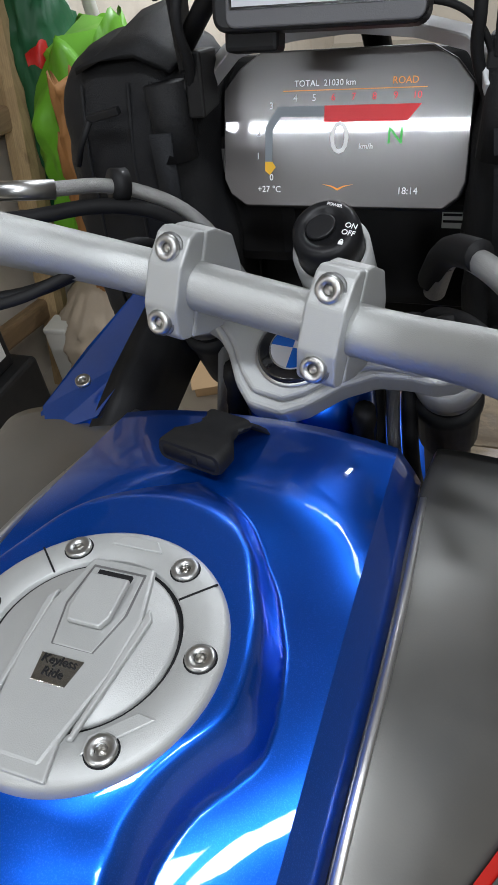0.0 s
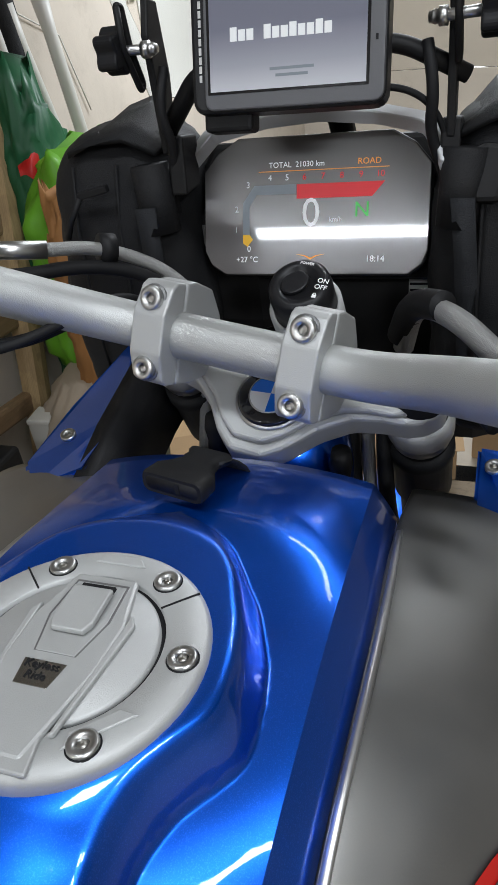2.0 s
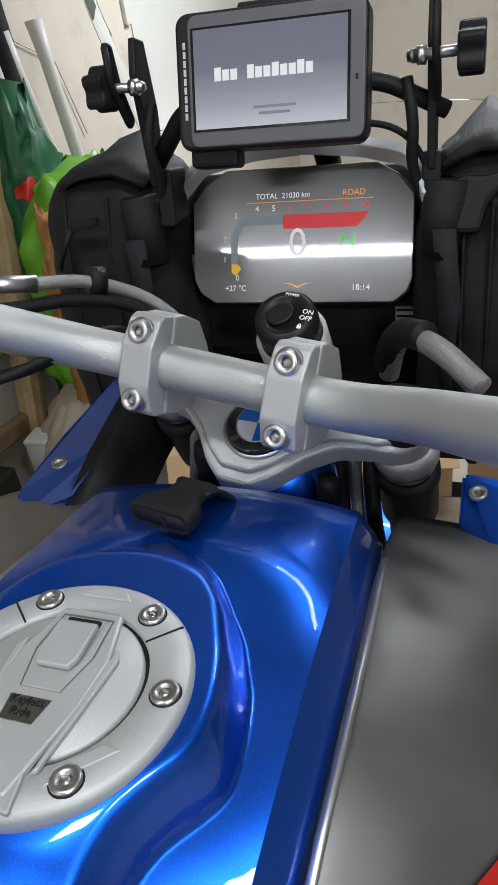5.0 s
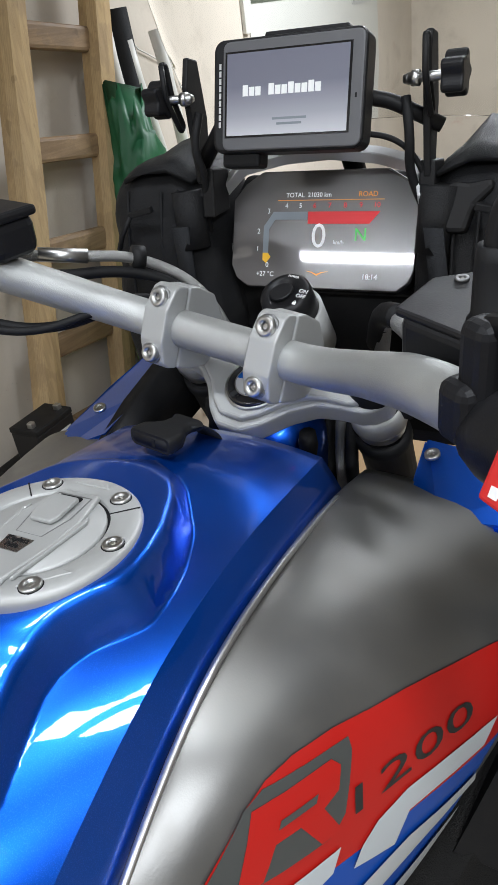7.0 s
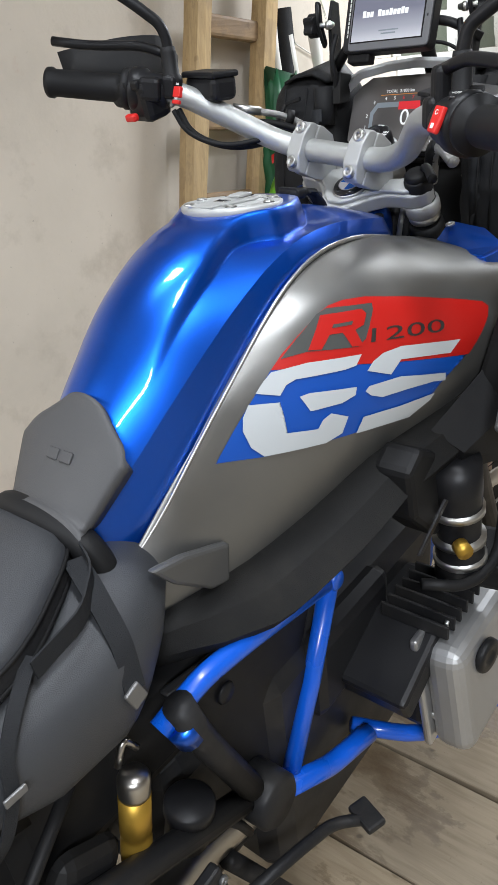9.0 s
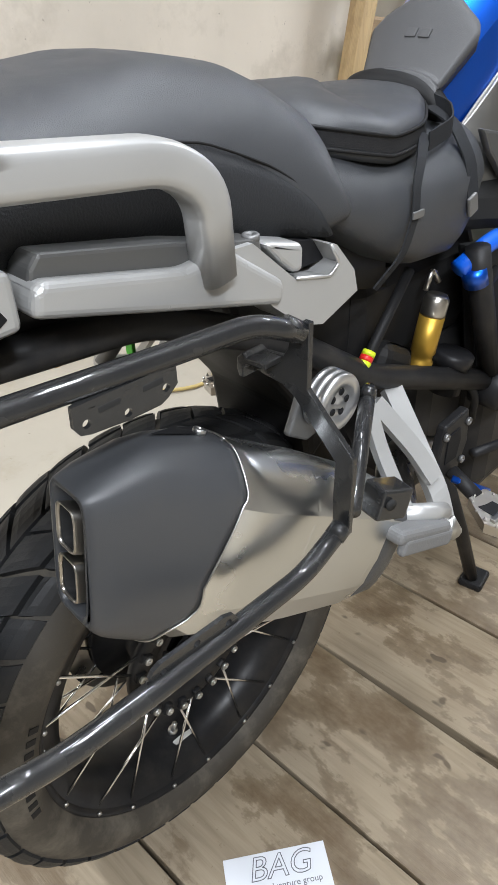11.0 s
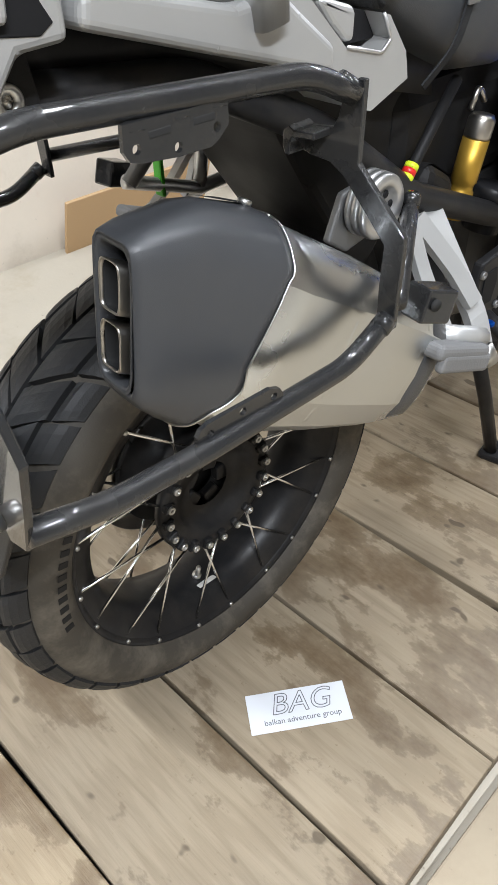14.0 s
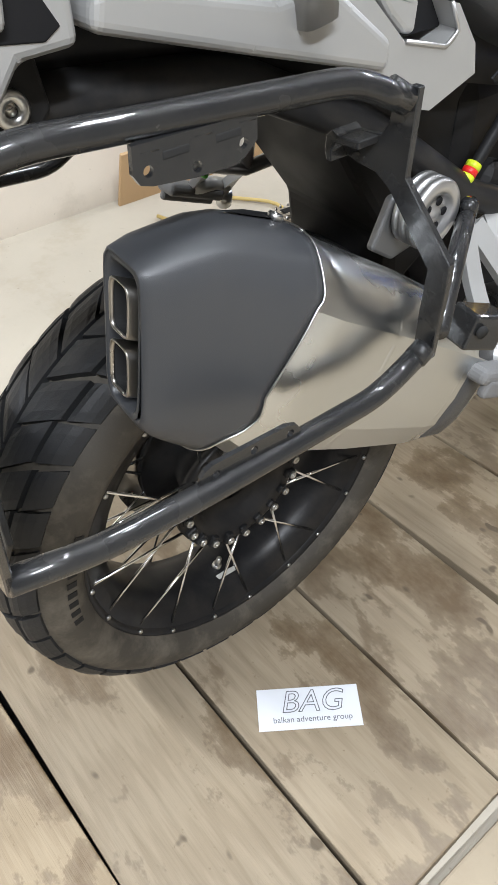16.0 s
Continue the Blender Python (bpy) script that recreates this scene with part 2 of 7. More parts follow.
LIT_YELLOW = lamp_mat("lit_yellow", (0.85, 0.5, 0.03), 0.7)
NAVLIT = bpy.data.materials.new("nav_screen")
NAVLIT.use_nodes = True
_nt = NAVLIT.node_tree
_b = _nt.nodes["Principled BSDF"]
_b.inputs["Roughness"].default_value = 0.3
_b.inputs["Base Color"].default_value = (0.04, 0.04, 0.05, 1)
_tc = _nt.nodes.new("ShaderNodeTexCoord")
_sx = _nt.nodes.new("ShaderNodeSeparateXYZ")
_nt.links.new(_tc.outputs["Generated"], _sx.inputs[0])
_nt.links.new(ramp(_nt, _sx.outputs[2], [(0.0, (0.75, 0.78, 0.85)), (0.25, (0.42, 0.44, 0.52)), (0.6, (0.17, 0.18, 0.25)), (1.0, (0.17, 0.18, 0.25))]), _b.inputs["Emission Color"])
_b.inputs["Emission Strength"].default_value = 0.75
CLEAR = bpy.data.materials.new("clear_plastic")
CLEAR.use_nodes = True
_b = CLEAR.node_tree.nodes["Principled BSDF"]
_b.inputs["Transmission Weight"].default_value = 1.0
_b.inputs["Roughness"].default_value = 0.03
_b.inputs["IOR"].default_value = 1.06
_b.inputs["Base Color"].default_value = (0.97, 0.97, 0.96, 1)
WOOD = plank_wood("plank_wood", (0.285, 0.230, 0.158), (0.140, 0.098, 0.056), 0, 1.0)
POLEWOOD = plank_wood("ladder_wood", (0.46, 0.33, 0.17), (0.24, 0.15, 0.07), 2, 0.4)
RUNGWOOD = plank_wood("rung_wood", (0.30, 0.20, 0.11), (0.14, 0.085, 0.045), 1, 0.5)
WALL = plaster("plaster_wall", (0.60, 0.54, 0.46), (0.36, 0.31, 0.25), (0.42, 0.17, 0.11))
# for walls out of view, toned dark to cut reflections and fill
UNSEENWALL = plaster("unseen_wall_plaster", (0.32, 0.29, 0.25), (0.2, 0.17, 0.14), (0.25, 0.14, 0.1))
# tone of the unseen ceiling, lowered to weaken its reflection in the paint
CEILM = plaster("unseen_ceiling_plaster", (0.34, 0.32, 0.29), (0.22, 0.2, 0.17), (0.26, 0.16, 0.12))
CONCRETE = plaster("concrete", (0.45, 0.41, 0.34), (0.34, 0.28, 0.20), (0.38, 0.25, 0.14))
BOARD = plaster("dusty_board", (0.30, 0.25, 0.18), (0.22, 0.17, 0.12), (0.26, 0.18, 0.11))
CARD = mat("white_card", (0.64, 0.66, 0.70), 0.5, 0, 40, 0.02)
INK = mat("grey_ink", (0.12, 0.12, 0.14), 0.6, 0, 60, 0.1)
HOSEM = mat("pale_yellow_hose", (0.55, 0.42, 0.16), 0.5, 0, 40, 0.1)
CARTON = mat("cardboard", (0.42, 0.28, 0.15), 0.85, 0, 12, 0.12, 0.2, 200)
GREENM = mat("green_sack", (0.12, 0.36, 0.02), 0.45, 0, 10, 0.3, 0.4, 60)
DKGREEN = mat("dark_green_sack", (0.01, 0.09, 0.035), 0.5, 0, 10, 0.3, 0.4, 60)
BROWNM = mat("brown_cloth", (0.28, 0.13, 0.04), 0.8, 0, 14, 0.3, 0.4, 80)
SACKM = mat("dusty_sack", (0.36, 0.30, 0.23), 0.8, 0, 8, 0.25, 0.6, 50)
BRICKM = mat("brick_red", (0.34, 0.12, 0.07), 0.85, 0, 20, 0.25, 0.4, 150)
PLASTW = mat("white_plastic_pipe", (0.62, 0.61, 0.57), 0.45, 0, 14, 0.1)
PLASTC = mat("milky_plastic", (0.45, 0.47, 0.46), 0.35, 0, 14, 0.12)
PINKM = mat("pink_bag", (0.55, 0.08, 0.3), 0.5, 0, 20, 0.25, 0.4, 90)
PAPERM = mat("poster_paper", (0.58, 0.58, 0.54), 0.7, 0, 6, 0.12)
PICTM = mat("poster_picture", (0.07, 0.08, 0.06), 0.6, 0, 9, 0.8)


# ---- mesh helpers ----
def finish(bm, smooth=True):
    bmesh.ops.recalc_face_normals(bm, faces=bm.faces)
    for f in bm.faces:
        f.smooth = smooth


def part(name, bm, material, parent=None, label=""):
    me = bpy.data.meshes.new(name)
    bm.to_mesh(me)
    bm.free()
    me.materials.append(material)
    ob = new(name, me)
    if parent:
        ob.parent = parent
        ob.matrix_parent_inverse = parent.matrix_world.inverted()
    if label:
        tagged(ob, label)
    return ob


def b_box(sx, sy, sz, m=Matrix(), bev=0.0, seg=2):
    bm = bmesh.new()
    bmesh.ops.create_cube(bm, size=1, matrix=Matrix.Diagonal((sx, sy, sz, 1)))
    if bev:
        bmesh.ops.bevel(bm, geom=bm.edges[:], offset=bev, segments=seg, affect="EDGES", profile=0.5)
    bmesh.ops.transform(bm, matrix=m, verts=bm.verts)
    return bm


def b_loft(rings, closed=True, caps=True, smooth=True):
    """Skin through rings that have the same count of points."""
    bm = bmesh.new()
    vs = [[bm.verts.new(p) for p in r] for r in rings]
    n = len(rings[0])
    for a, b in zip(vs, vs[1:]):
        for i in range(n if closed else n - 1):
            bm.faces.new((a[i], a[(i + 1) % n], b[(i + 1) % n], b[i]))
    if caps and closed:
        bm.faces.new(vs[0][::-1])
        bm.faces.new(vs[-1])
    finish(bm, smooth)
    return bm


def bend(pts, r, n=5):
    """Rounds the corners of a polyline."""
    pts = [Vector(p) for p in pts]
    out = [pts[0]]
    for a, b, c in zip(pts, pts[1:], pts[2:]):
        u, v = (a - b), (c - b)
        k = min(r, u.length * 0.48, v.length * 0.48)
        p, q = b + u.normalized() * k, b + v.normalized() * k
        for i in range(n + 1):
            t = i / n
            out.append(p * (1 - t) ** 2 + b * 2 * t * (1 - t) + q * t * t)
    out.append(pts[-1])
    return out


def b_tube(pts, r, seg=12, rbend=0.0, caps=True, radii=None):
    pts = bend(pts, rbend) if rbend else [Vector(p) for p in pts]
    rings, up = [], None
    for i, p in enumerate(pts):
        d = (pts[min(i + 1, len(pts) - 1)] - pts[max(i - 1, 0)]).normalized()
        if up is None:
            up = d.orthogonal().normalized()
        up = (up - d * up.dot(d)).normalized()
        w = d.cross(up)
        rr = radii[i] if radii else r
        rings.append([p + (up * math.cos(2 * math.pi * k / seg) + w * math.sin(2 * math.pi * k / seg)) * rr for k in range(seg)])
    return b_loft(rings, True, caps)


def frame_m(o, x, y):
    """A pose with origin o, its x axis along x and y near y."""
    x = Vector(x).normalized()
    z = x.cross(Vector(y)).normalized()
    y = z.cross(x)
    m = Matrix((x, y, z)).transposed().to_4x4()
    m.translation = o
    return m


def b_prism(poly, depth, m=Matrix(), bev=0.0, seg=2):
    """A flat outline in x, y made depth thick, up from z = 0."""
    bm = bmesh.new()
    vs = [bm.verts.new((x, y, 0)) for x, y in poly]
    f = bm.faces.new(vs)
    r = bmesh.ops.extrude_face_region(bm, geom=[f])
    bmesh.ops.translate(bm, vec=(0, 0, depth), verts=[v for v in r["geom"] if isinstance(v, bmesh.types.BMVert)])
    bmesh.ops.recalc_face_normals(bm, faces=bm.faces)
    if bev:
        bmesh.ops.bevel(bm, geom=bm.edges[:], offset=bev, segments=seg, affect="EDGES", profile=0.5)
    bmesh.ops.transform(bm, matrix=m, verts=bm.verts)
    return bm


def b_plate(poly, holes, depth, m=Matrix()):
    """A flat plate in x, y with holes through it: round (x, y, radius) or lists of corners."""
    bm = bmesh.new()
    loops = [poly]
    for h in holes:
        loops.append(h if isinstance(h, list) else [(h[0] + h[2] * math.cos(2 * math.pi * k / 14), h[1] + h[2] * math.sin(2 * math.pi * k / 14)) for k in range(14)])
    edges = []
    for lp in loops:
        vs = [bm.verts.new((x, y, 0)) for x, y in lp]
        edges += [bm.edges.new((a, b)) for a, b in zip(vs, vs[1:] + vs[:1])]
    bmesh.ops.triangle_fill(bm, use_beauty=True, edges=edges)
    r = bmesh.ops.extrude_face_region(bm, geom=bm.faces[:])
    bmesh.ops.translate(bm, vec=(0, 0, depth), verts=[v for v in r["geom"] if isinstance(v, bmesh.types.BMVert)])
    bmesh.ops.recalc_face_normals(bm, faces=bm.faces)
    bmesh.ops.transform(bm, matrix=m, verts=bm.verts)
    return bm


def b_lathe(profile, m=Matrix(), seg=32):
    """Turns (radius, height) pairs about the local z axis."""
    bm = bmesh.new()
    rings = []
    for r, h in profile:
        rings.append([m @ Vector((r * math.cos(2 * math.pi * k / seg), r * math.sin(2 * math.pi * k / seg), h)) for k in range(seg)])
    bm.free()
    return b_loft(rings, True, False)


def join(*bms):
    """One bmesh out of several."""
    out = bmesh.new()
    for b in bms:
        me = bpy.data.meshes.new("tmp")
        b.to_mesh(me)
        b.free()
        out.from_mesh(me)
        bpy.data.meshes.remove(me)
    return out


def text(name, body, size, m, material, parent, align="CENTER", depth=0.0002):
    cu = bpy.data.curves.new(name, "FONT")
    cu.body, cu.size, cu.align_x, cu.align_y, cu.extrude = body, size, align, "CENTER", depth
    cu.resolution_u = 3
    tmp = bpy.data.objects.new("tmp", cu)
    scene.collection.objects.link(tmp)
    me = bpy.data.meshes.new_from_object(tmp.evaluated_get(bpy.context.evaluated_depsgraph_get()))
    bpy.data.objects.remove(tmp)
    bm = bmesh.new()
    bm.from_mesh(me)
    bmesh.ops.transform(bm, matrix=m, verts=bm.verts)
    return part(name, bm, material, parent)


# ---- room ----
from mathutils import noise
def thing(name, at, label, category, group=""):
    ob = tagged(new(name), label, category, group)
    ob.location = at
    bpy.context.view_layer.update()
    return ob


ground = tagged(part("floor", b_box(5.1, 12, 0.1, pose(0.95, 1.0, -0.09)), CONCRETE), "worn pale concrete floor with brown stains", "floor", kind="structure")
# right and back walls are assumed, dark so the bike's sides reflect less
for nm, m, sx, sy in (("wall_left", pose(-1.55, 1.0, 1.3), 0.1, 12), ("wall_right", pose(3.45, 1.0, 1.3), 0.1, 12), ("wall_front", pose(0.95, 6.95, 1.3), 4.9, 0.1), ("wall_back", pose(0.95, -4.95, 1.3), 4.9, 0.1)):
    tagged(part(nm, b_box(sx, sy, 2.7, m), UNSEENWALL if nm in ("wall_right", "wall_back") else WALL), "stained plaster wall", "wall", kind="structure")
# assumed ceiling out of view, its colour set by the reflections it gives
tagged(part("ceiling", b_box(5.1, 12, 0.1, pose(0.95, 1.0, 2.54)), CEILM), "assumed plaster ceiling, out of view", "ceiling", kind="structure")
# dark sheet below the planks gives their gaps painted shade
deck = tagged(part("plank_deck", b_box(0.9, 4.2, 0.02, pose(0.033, 0.55, -0.05)), HOLESHADE), "worn plank deck laid on the concrete", "floor", kind="structure")
y = -1.322
rp = random.Random(4)
k = 0
while y < 2.5:
    w = 0.24
    bm = b_box(0.905 + rp.uniform(-0.012, 0.012), w - 0.007, 0.04, Matrix(), 0.003, 2)
    pl = part("plank", bm, WOOD, deck)
    pl.matrix_world = pose(0.033, y + w / 2, -0.02, 0, 0, rp.uniform(0.8, 3.0))
    y += w
    k += 1
for x, yy in ((0.52, 0.0),):
    slab = tagged(part("paving_board", b_box(0.9, 3.6, 0.03, pose(0.955, 0.4, -0.022), 0.004), BOARD), "dusty grey board beside the planks", "board", kind="structure")
# ladder against the wall
lad = thing("ladder", (-1.38, 2.2, -0.04), "rough wooden ladder leaning on the wall", "ladder")
for y0, y1, w in ((1.985, 2.64, 0.098), (2.41, 3.025, 0.092)):
    rr = []
    for i in range(13):
        t = i / 12
        z = -0.04 + 2.6 * t
        yy = y0 + (y1 - y0) * t
        g = 1 + 0.05 * math.sin(i * 1.7 + y0 * 9)
        rr.append([(-1.385 + dx * g, yy + dy * g * w / 2, z) for dx, dy in ((-0.035, -0.9), (-0.04, 0), (-0.035, 0.9), (0, 1), (0.032, 0.8), (0.038, 0), (0.032, -0.8), (0, -1))])
    part("stile", b_loft(rr, smooth=False), POLEWOOD, lad)
for z in (0.26, 0.555, 0.855, 1.15, 1.46, 1.77, 2.08):
    ya = 1.983 + 0.25 * z
    rb = b_box(0.045, 0.50, 0.075, pose(-1.405, ya + 0.235, z, -7, 0, 0), 0.012, 2)
    part("rung", rb, RUNGWOOD, lad)
# sheets pinned to the wall
tagged(part("batten", b_box(0.02, 0.05, 0.7, pose(-1.489, 4.05, 1.72), 0.003), PLASTW), "white batten on the wall", "batten")
poster = thing("poster", (-1.498, 4.9, 1.3), "large pale poster with dark pictures pinned to the wall", "poster")
part("sheet", b_box(0.004, 1.95, 1.02, pose(-1.496, 5.07, 1.50)), PAPERM, poster)
for yc, zc, w, h, mt in ((4.42, 1.74, 0.58, 0.5, PICTM), (4.98, 1.83, 0.3, 0.3, LABELGREY), (5.32, 1.76, 0.26, 0.46, PICTM), (5.72, 1.55, 0.36, 0.26, LABELGREY)):
    part("picture", b_box(0.003, w, h, pose(-1.4925, yc, zc)), mt, poster)
tagged(part("wall_cord", b_tube([(-1.494, 2.88, 1.66), (-1.49, 3.13, 1.388), (-1.49, 3.36, 1.30), (-1.488, 3.47, 1.02)], 0.003, 6), PLASTW), "thin pale cord hanging down the wall", "cord")
# sacks and tools beside the ladder
def sack(name, at, w, h, mt, label, seed, cat="sack", prints=()):
    """A crumpled bag: folds run down it and its mouth gapes unevenly."""
    rr = []
    off = Vector((seed * 3.7, seed * 1.9, seed * 2.3))
    for i in range(30):
        t = i / 29
        s = (0.8 + 0.3 * math.sin(math.pi * min(1, t * 0.9 + 0.1))) * (1 if t < 0.8 else 1 - (t - 0.8) * 1.6)
        ring = []
        for a in np.linspace(0, 2 * math.pi, 64, endpoint=False):
            p = Vector((math.cos(a), math.sin(a), t * h / w))
            fold = abs(noise.noise(p * 2.2 + off)) * 0.34 + abs(noise.noise(p * 5.5 + off)) * 0.16 + noise.noise(p * 1.1 + off) * 0.2
            g = s * (0.9 + fold * (0.5 + 0.5 * t))
            ring.append(Vector(at) + Vector((w * 0.7 * g * math.cos(a), w * g * math.sin(a), h * t * (1 + 0.12 * noise.noise(p * 1.7 + off) * t))))
        rr.append(ring)
    ob = tagged(part(name, b_loft(rr), mt), label, cat)
    if prints:
        # the printed field follows the folds of the bag, a little proud of them
        for (i0, i1, k0, k1), pm in prints:
            mid = [sum(r, Vector()) / len(r) for r in rr]
            field = b_loft([[mid[i] + (rr[i][k] - mid[i]) * 1.012 for k in range(k0, k1)] for i in range(i0, i1)], False, False)
            part("printed_field", field, pm, ob)
    return ob


sack("garden_sack", (-1.16, 2.76, -0.04), 0.27, 1.06, GREENM, "bright green crumpled plastic sack", 1, prints=(((12, 17, 50, 60), DKGREEN),))
sack("garden_sack", (-1.32, 2.76, -0.04), 0.14, 1.27, DKGREEN, "dark green printed sack with tools", 2, prints=(((17, 21, 48, 60), DECALWHITE), ((22, 25, 50, 58), REDPL)))
sack("brown_cloth", (-1.06, 2.46, -0.04), 0.10, 1.0, BROWNM, "brown crumpled cloth standing among the sacks", 3, "cloth")
sack("dusty_sack", (-1.12, 2.45, -0.04), 0.22, 0.42, SACKM, "dusty beige sack on the floor", 5)
for a, b, r_, lb in (((-1.2, 3.07, -0.04), (-1.4, 2.93, 1.42), 0.022, "white plastic pipe leaning on the wall"), ((-1.2, 3.06, -0.04), (-1.4, 3.14, 1.44), 0.024, "white plastic pipe leaning on the wall"), ((-1.2, 2.75, -0.04), (-1.42, 2.85, 1.5), 0.02, "white plastic pipe leaning on the wall"), ((-1.36, 2.78, -0.03), (-1.44, 2.86, 1.36), 0.02, "thin white stick behind the ladder")):
    tagged(part("plastic_pipe", b_tube([a, Vector(a).lerp(Vector(b), 0.92), b], r_, 12, radii=[r_, r_, r_ * 1.35]), PLASTW), lb, "pipe", "pipes by the wall")
tagged(part("rolled_net", b_tube([(-1.36, 2.97, -0.04), (-1.42, 2.93, 1.52)], 0.045, 14), FABRIC), "dark patterned roll standing among the sacks", "roll")
# battery on a crate
crate = tagged(part("black_crate", b_box(0.24, 0.26, 0.36, pose(-1.3, 1.95, 0.14), 0.012), BLACK), "black plastic crate against the wall", "crate")
bat = thing("battery", (-1.28, 1.95, 0.32), "black vehicle battery standing on a crate", "battery")
part("case", b_box(0.11, 0.165, 0.125, pose(-1.28, 1.95, 0.385), 0.006), SATINBLACK, bat)
part("lid", b_box(0.112, 0.168, 0.02, pose(-1.28, 1.95, 0.455), 0.005), BLACK, bat)
part("label_plate", b_box(0.002, 0.13, 0.055, pose(-1.2245, 1.945, 0.388)), LABELGREY, bat)
part("label_bar", b_box(0.002, 0.07, 0.018, pose(-1.2232, 1.955, 0.398)), DECALBLUE, bat)
for yy in (1.89, 2.01):
    part("terminal", b_box(0.02, 0.02, 0.02, pose(-1.26, yy, 0.472), 0.003), BOLT, bat)
# boxes along the wall
def carton(at, sx, sy, sz, rz, mt=CARTON, label="brown cardboard box on the floor", cat="box"):
    b = thing("carton" if mt is CARTON else "storage_box", (at[0], at[1], at[2]), label, cat)
    m = pose(at[0], at[1], at[2] + sz / 2, 0, 0, rz)
    part("body", b_box(sx, sy, sz, m, 0.006), mt, b)
    if mt is CARTON:
        part("flap", b_box(sx * 0.98, sy * 0.45, 0.004, m @ pose(0, -sy * 0.62, sz * 0.45, 28, 0, 0)), mt, b)
    else:
        part("lid", b_box(sx * 1.05, sy * 1.05, 0.02, m @ pose(0, 0, sz / 2), 0.006), mt, b)
    return b


carton((-1.24, 2.3, -0.04), 0.08, 0.09, 0.32, 5, PLASTW, "white and grey cleaner pack by the wall")
carton((-1.0, 3.45, -0.04), 0.4, 0.5, 0.28, 8, PLASTC, "milky plastic storage box with lid")
carton((-0.25, 2.75, -0.04), 0.55, 0.5, 0.30, 12)
carton((0.4, 2.9, -0.04), 0.5, 0.5, 0.42, -10)
carton((-0.78, 2.6, -0.04), 0.3, 0.34, 0.16, 24)
tagged(part("cardboard_sheet", b_box(0.012, 0.62, 0.2, pose(-1.43, 0.98, 0.055, 0, 18, 0), 0.002), CARTON), "flat brown cardboard sheet leaning on the wall", "cardboard")
sack("pink_bag", (-0.33, 2.45, -0.04), 0.12, 0.24, PINKM, "crumpled pink plastic bag on the floor", 8, "bag")
for k in range(6):
    tagged(part("brick", b_box(0.25, 0.12, 0.065, pose(-0.95 + 0.02 * (k % 3), 2.95 + 0.13 * (k % 2), -0.04 + 0.0325 + 0.066 * (k // 2), 0, 0, 8 * (k % 3)), 0.004), BRICKM), "red brick in a small pile", "brick", "bricks by the wall")
tagged(part("garden_hose", b_tube(bend([(-1.35, 0.9, -0.03), (-1.1, 1.1, -0.03), (-0.95, 0.95, -0.03), (-1.05, 0.78, -0.03), (-1.3, 0.72, -0.03)], 0.12), 0.006, 10), HOSEM), "thin yellow hose on the floor", "hose")
# assumed housings for every light above, the two fill lights included
for lx, ly, turn, wide, deep, watts in LAMPS:
    lamp = thing("assumed_ceiling_lamp", (lx, ly, 2.52), "assumed white lamp housing on the ceiling, out of view", "lamp", "ceiling lamps")
    part("housing", b_box(wide + 0.04, deep + 0.04, 0.05, pose(lx, ly, 2.465, 0, 0, turn), 0.01), PLASTW, lamp)
# printed card on the planks
card = thing("printed_card", (0.229, -0.01, 0.0), "white printed card lying on the planks", "card")
CM = frame_m((0.2295, -0.0095, 0.0012), (0.089, 0.127, 0), (-0.052, 0.039, 0))
part("sheet", b_box(0.155, 0.0645, 0.0016, CM, 0.0004, 1), CARD, card)


def outline_text(body, size, m, parent, thick):
    cu = bpy.data.curves.new("letters", "FONT")
    cu.body, cu.size, cu.align_x, cu.align_y, cu.shear = body, size, "CENTER", "CENTER", 0.25
    cu.fill_mode, cu.bevel_depth, cu.resolution_u, cu.bevel_resolution = "FRONT", 0.0, 4, 0
    cu.offset = 0.0
    tmp = bpy.data.objects.new("tmp", cu)
    scene.collection.objects.link(tmp)
    me = bpy.data.meshes.new_from_object(tmp.evaluated_get(bpy.context.evaluated_depsgraph_get()))
    bpy.data.objects.remove(tmp)
    bm = bmesh.new()
    bm.from_mesh(me)
    rims = [e for e in bm.edges if e.is_boundary]
    out = bmesh.new()
    for e in rims:
        a, b = e.verts[0].co, e.verts[1].co
        d = (b - a)
        if d.length < 1e-6:
            continue
        n = Vector((-d.y, d.x, 0)).normalized() * thick
        d = d.normalized() * thick * 0.5
        out.faces.new([out.verts.new(m @ p) for p in (a - n - d, b - n + d, b + n + d, a + n - d)])
    bm.free()
    return part("letters", out, INK, parent)


outline_text("BAG", 0.048, CM @ pose(0.004, 0.0085, 0.0011), card, 0.0007)
text("lettering", "balkan adventure group", 0.0125, CM @ pose(0.004, -0.0175, 0.0009), INK, card)


# ---- motorcycle: tank, side panels, filler cap ----
bike = tagged(new("motorcycle"), "blue and silver adventure motorcycle parked on a plank floor", "motorcycle")


def interp(tab, y):
    ys = [r[0] for r in tab]
    return [float(np.interp(y, ys, [r[k] for r in tab])) for k in range(1, len(tab[0]))]


def smooth_interp(tab, y, r):
    """interp() averaged over a stretch, to round the table's corners."""
    r = max(0.0, min(r, y - tab[0][0], tab[-1][0] - y))
    return list(np.mean([interp(tab, y + r * k / 4) for k in range(-4, 5)], axis=0))


def soft_line(pts, times=2):
    """Chaikin rounding of an open line, ends kept."""
    pts = [Vector(p) for p in pts]
    for _ in range(times):
        out = [pts[0]]
        for a, b in zip(pts, pts[1:]):
            out += [a.lerp(b, 0.25), a.lerp(b, 0.75)]
        pts = out + [pts[-1]]
    return pts


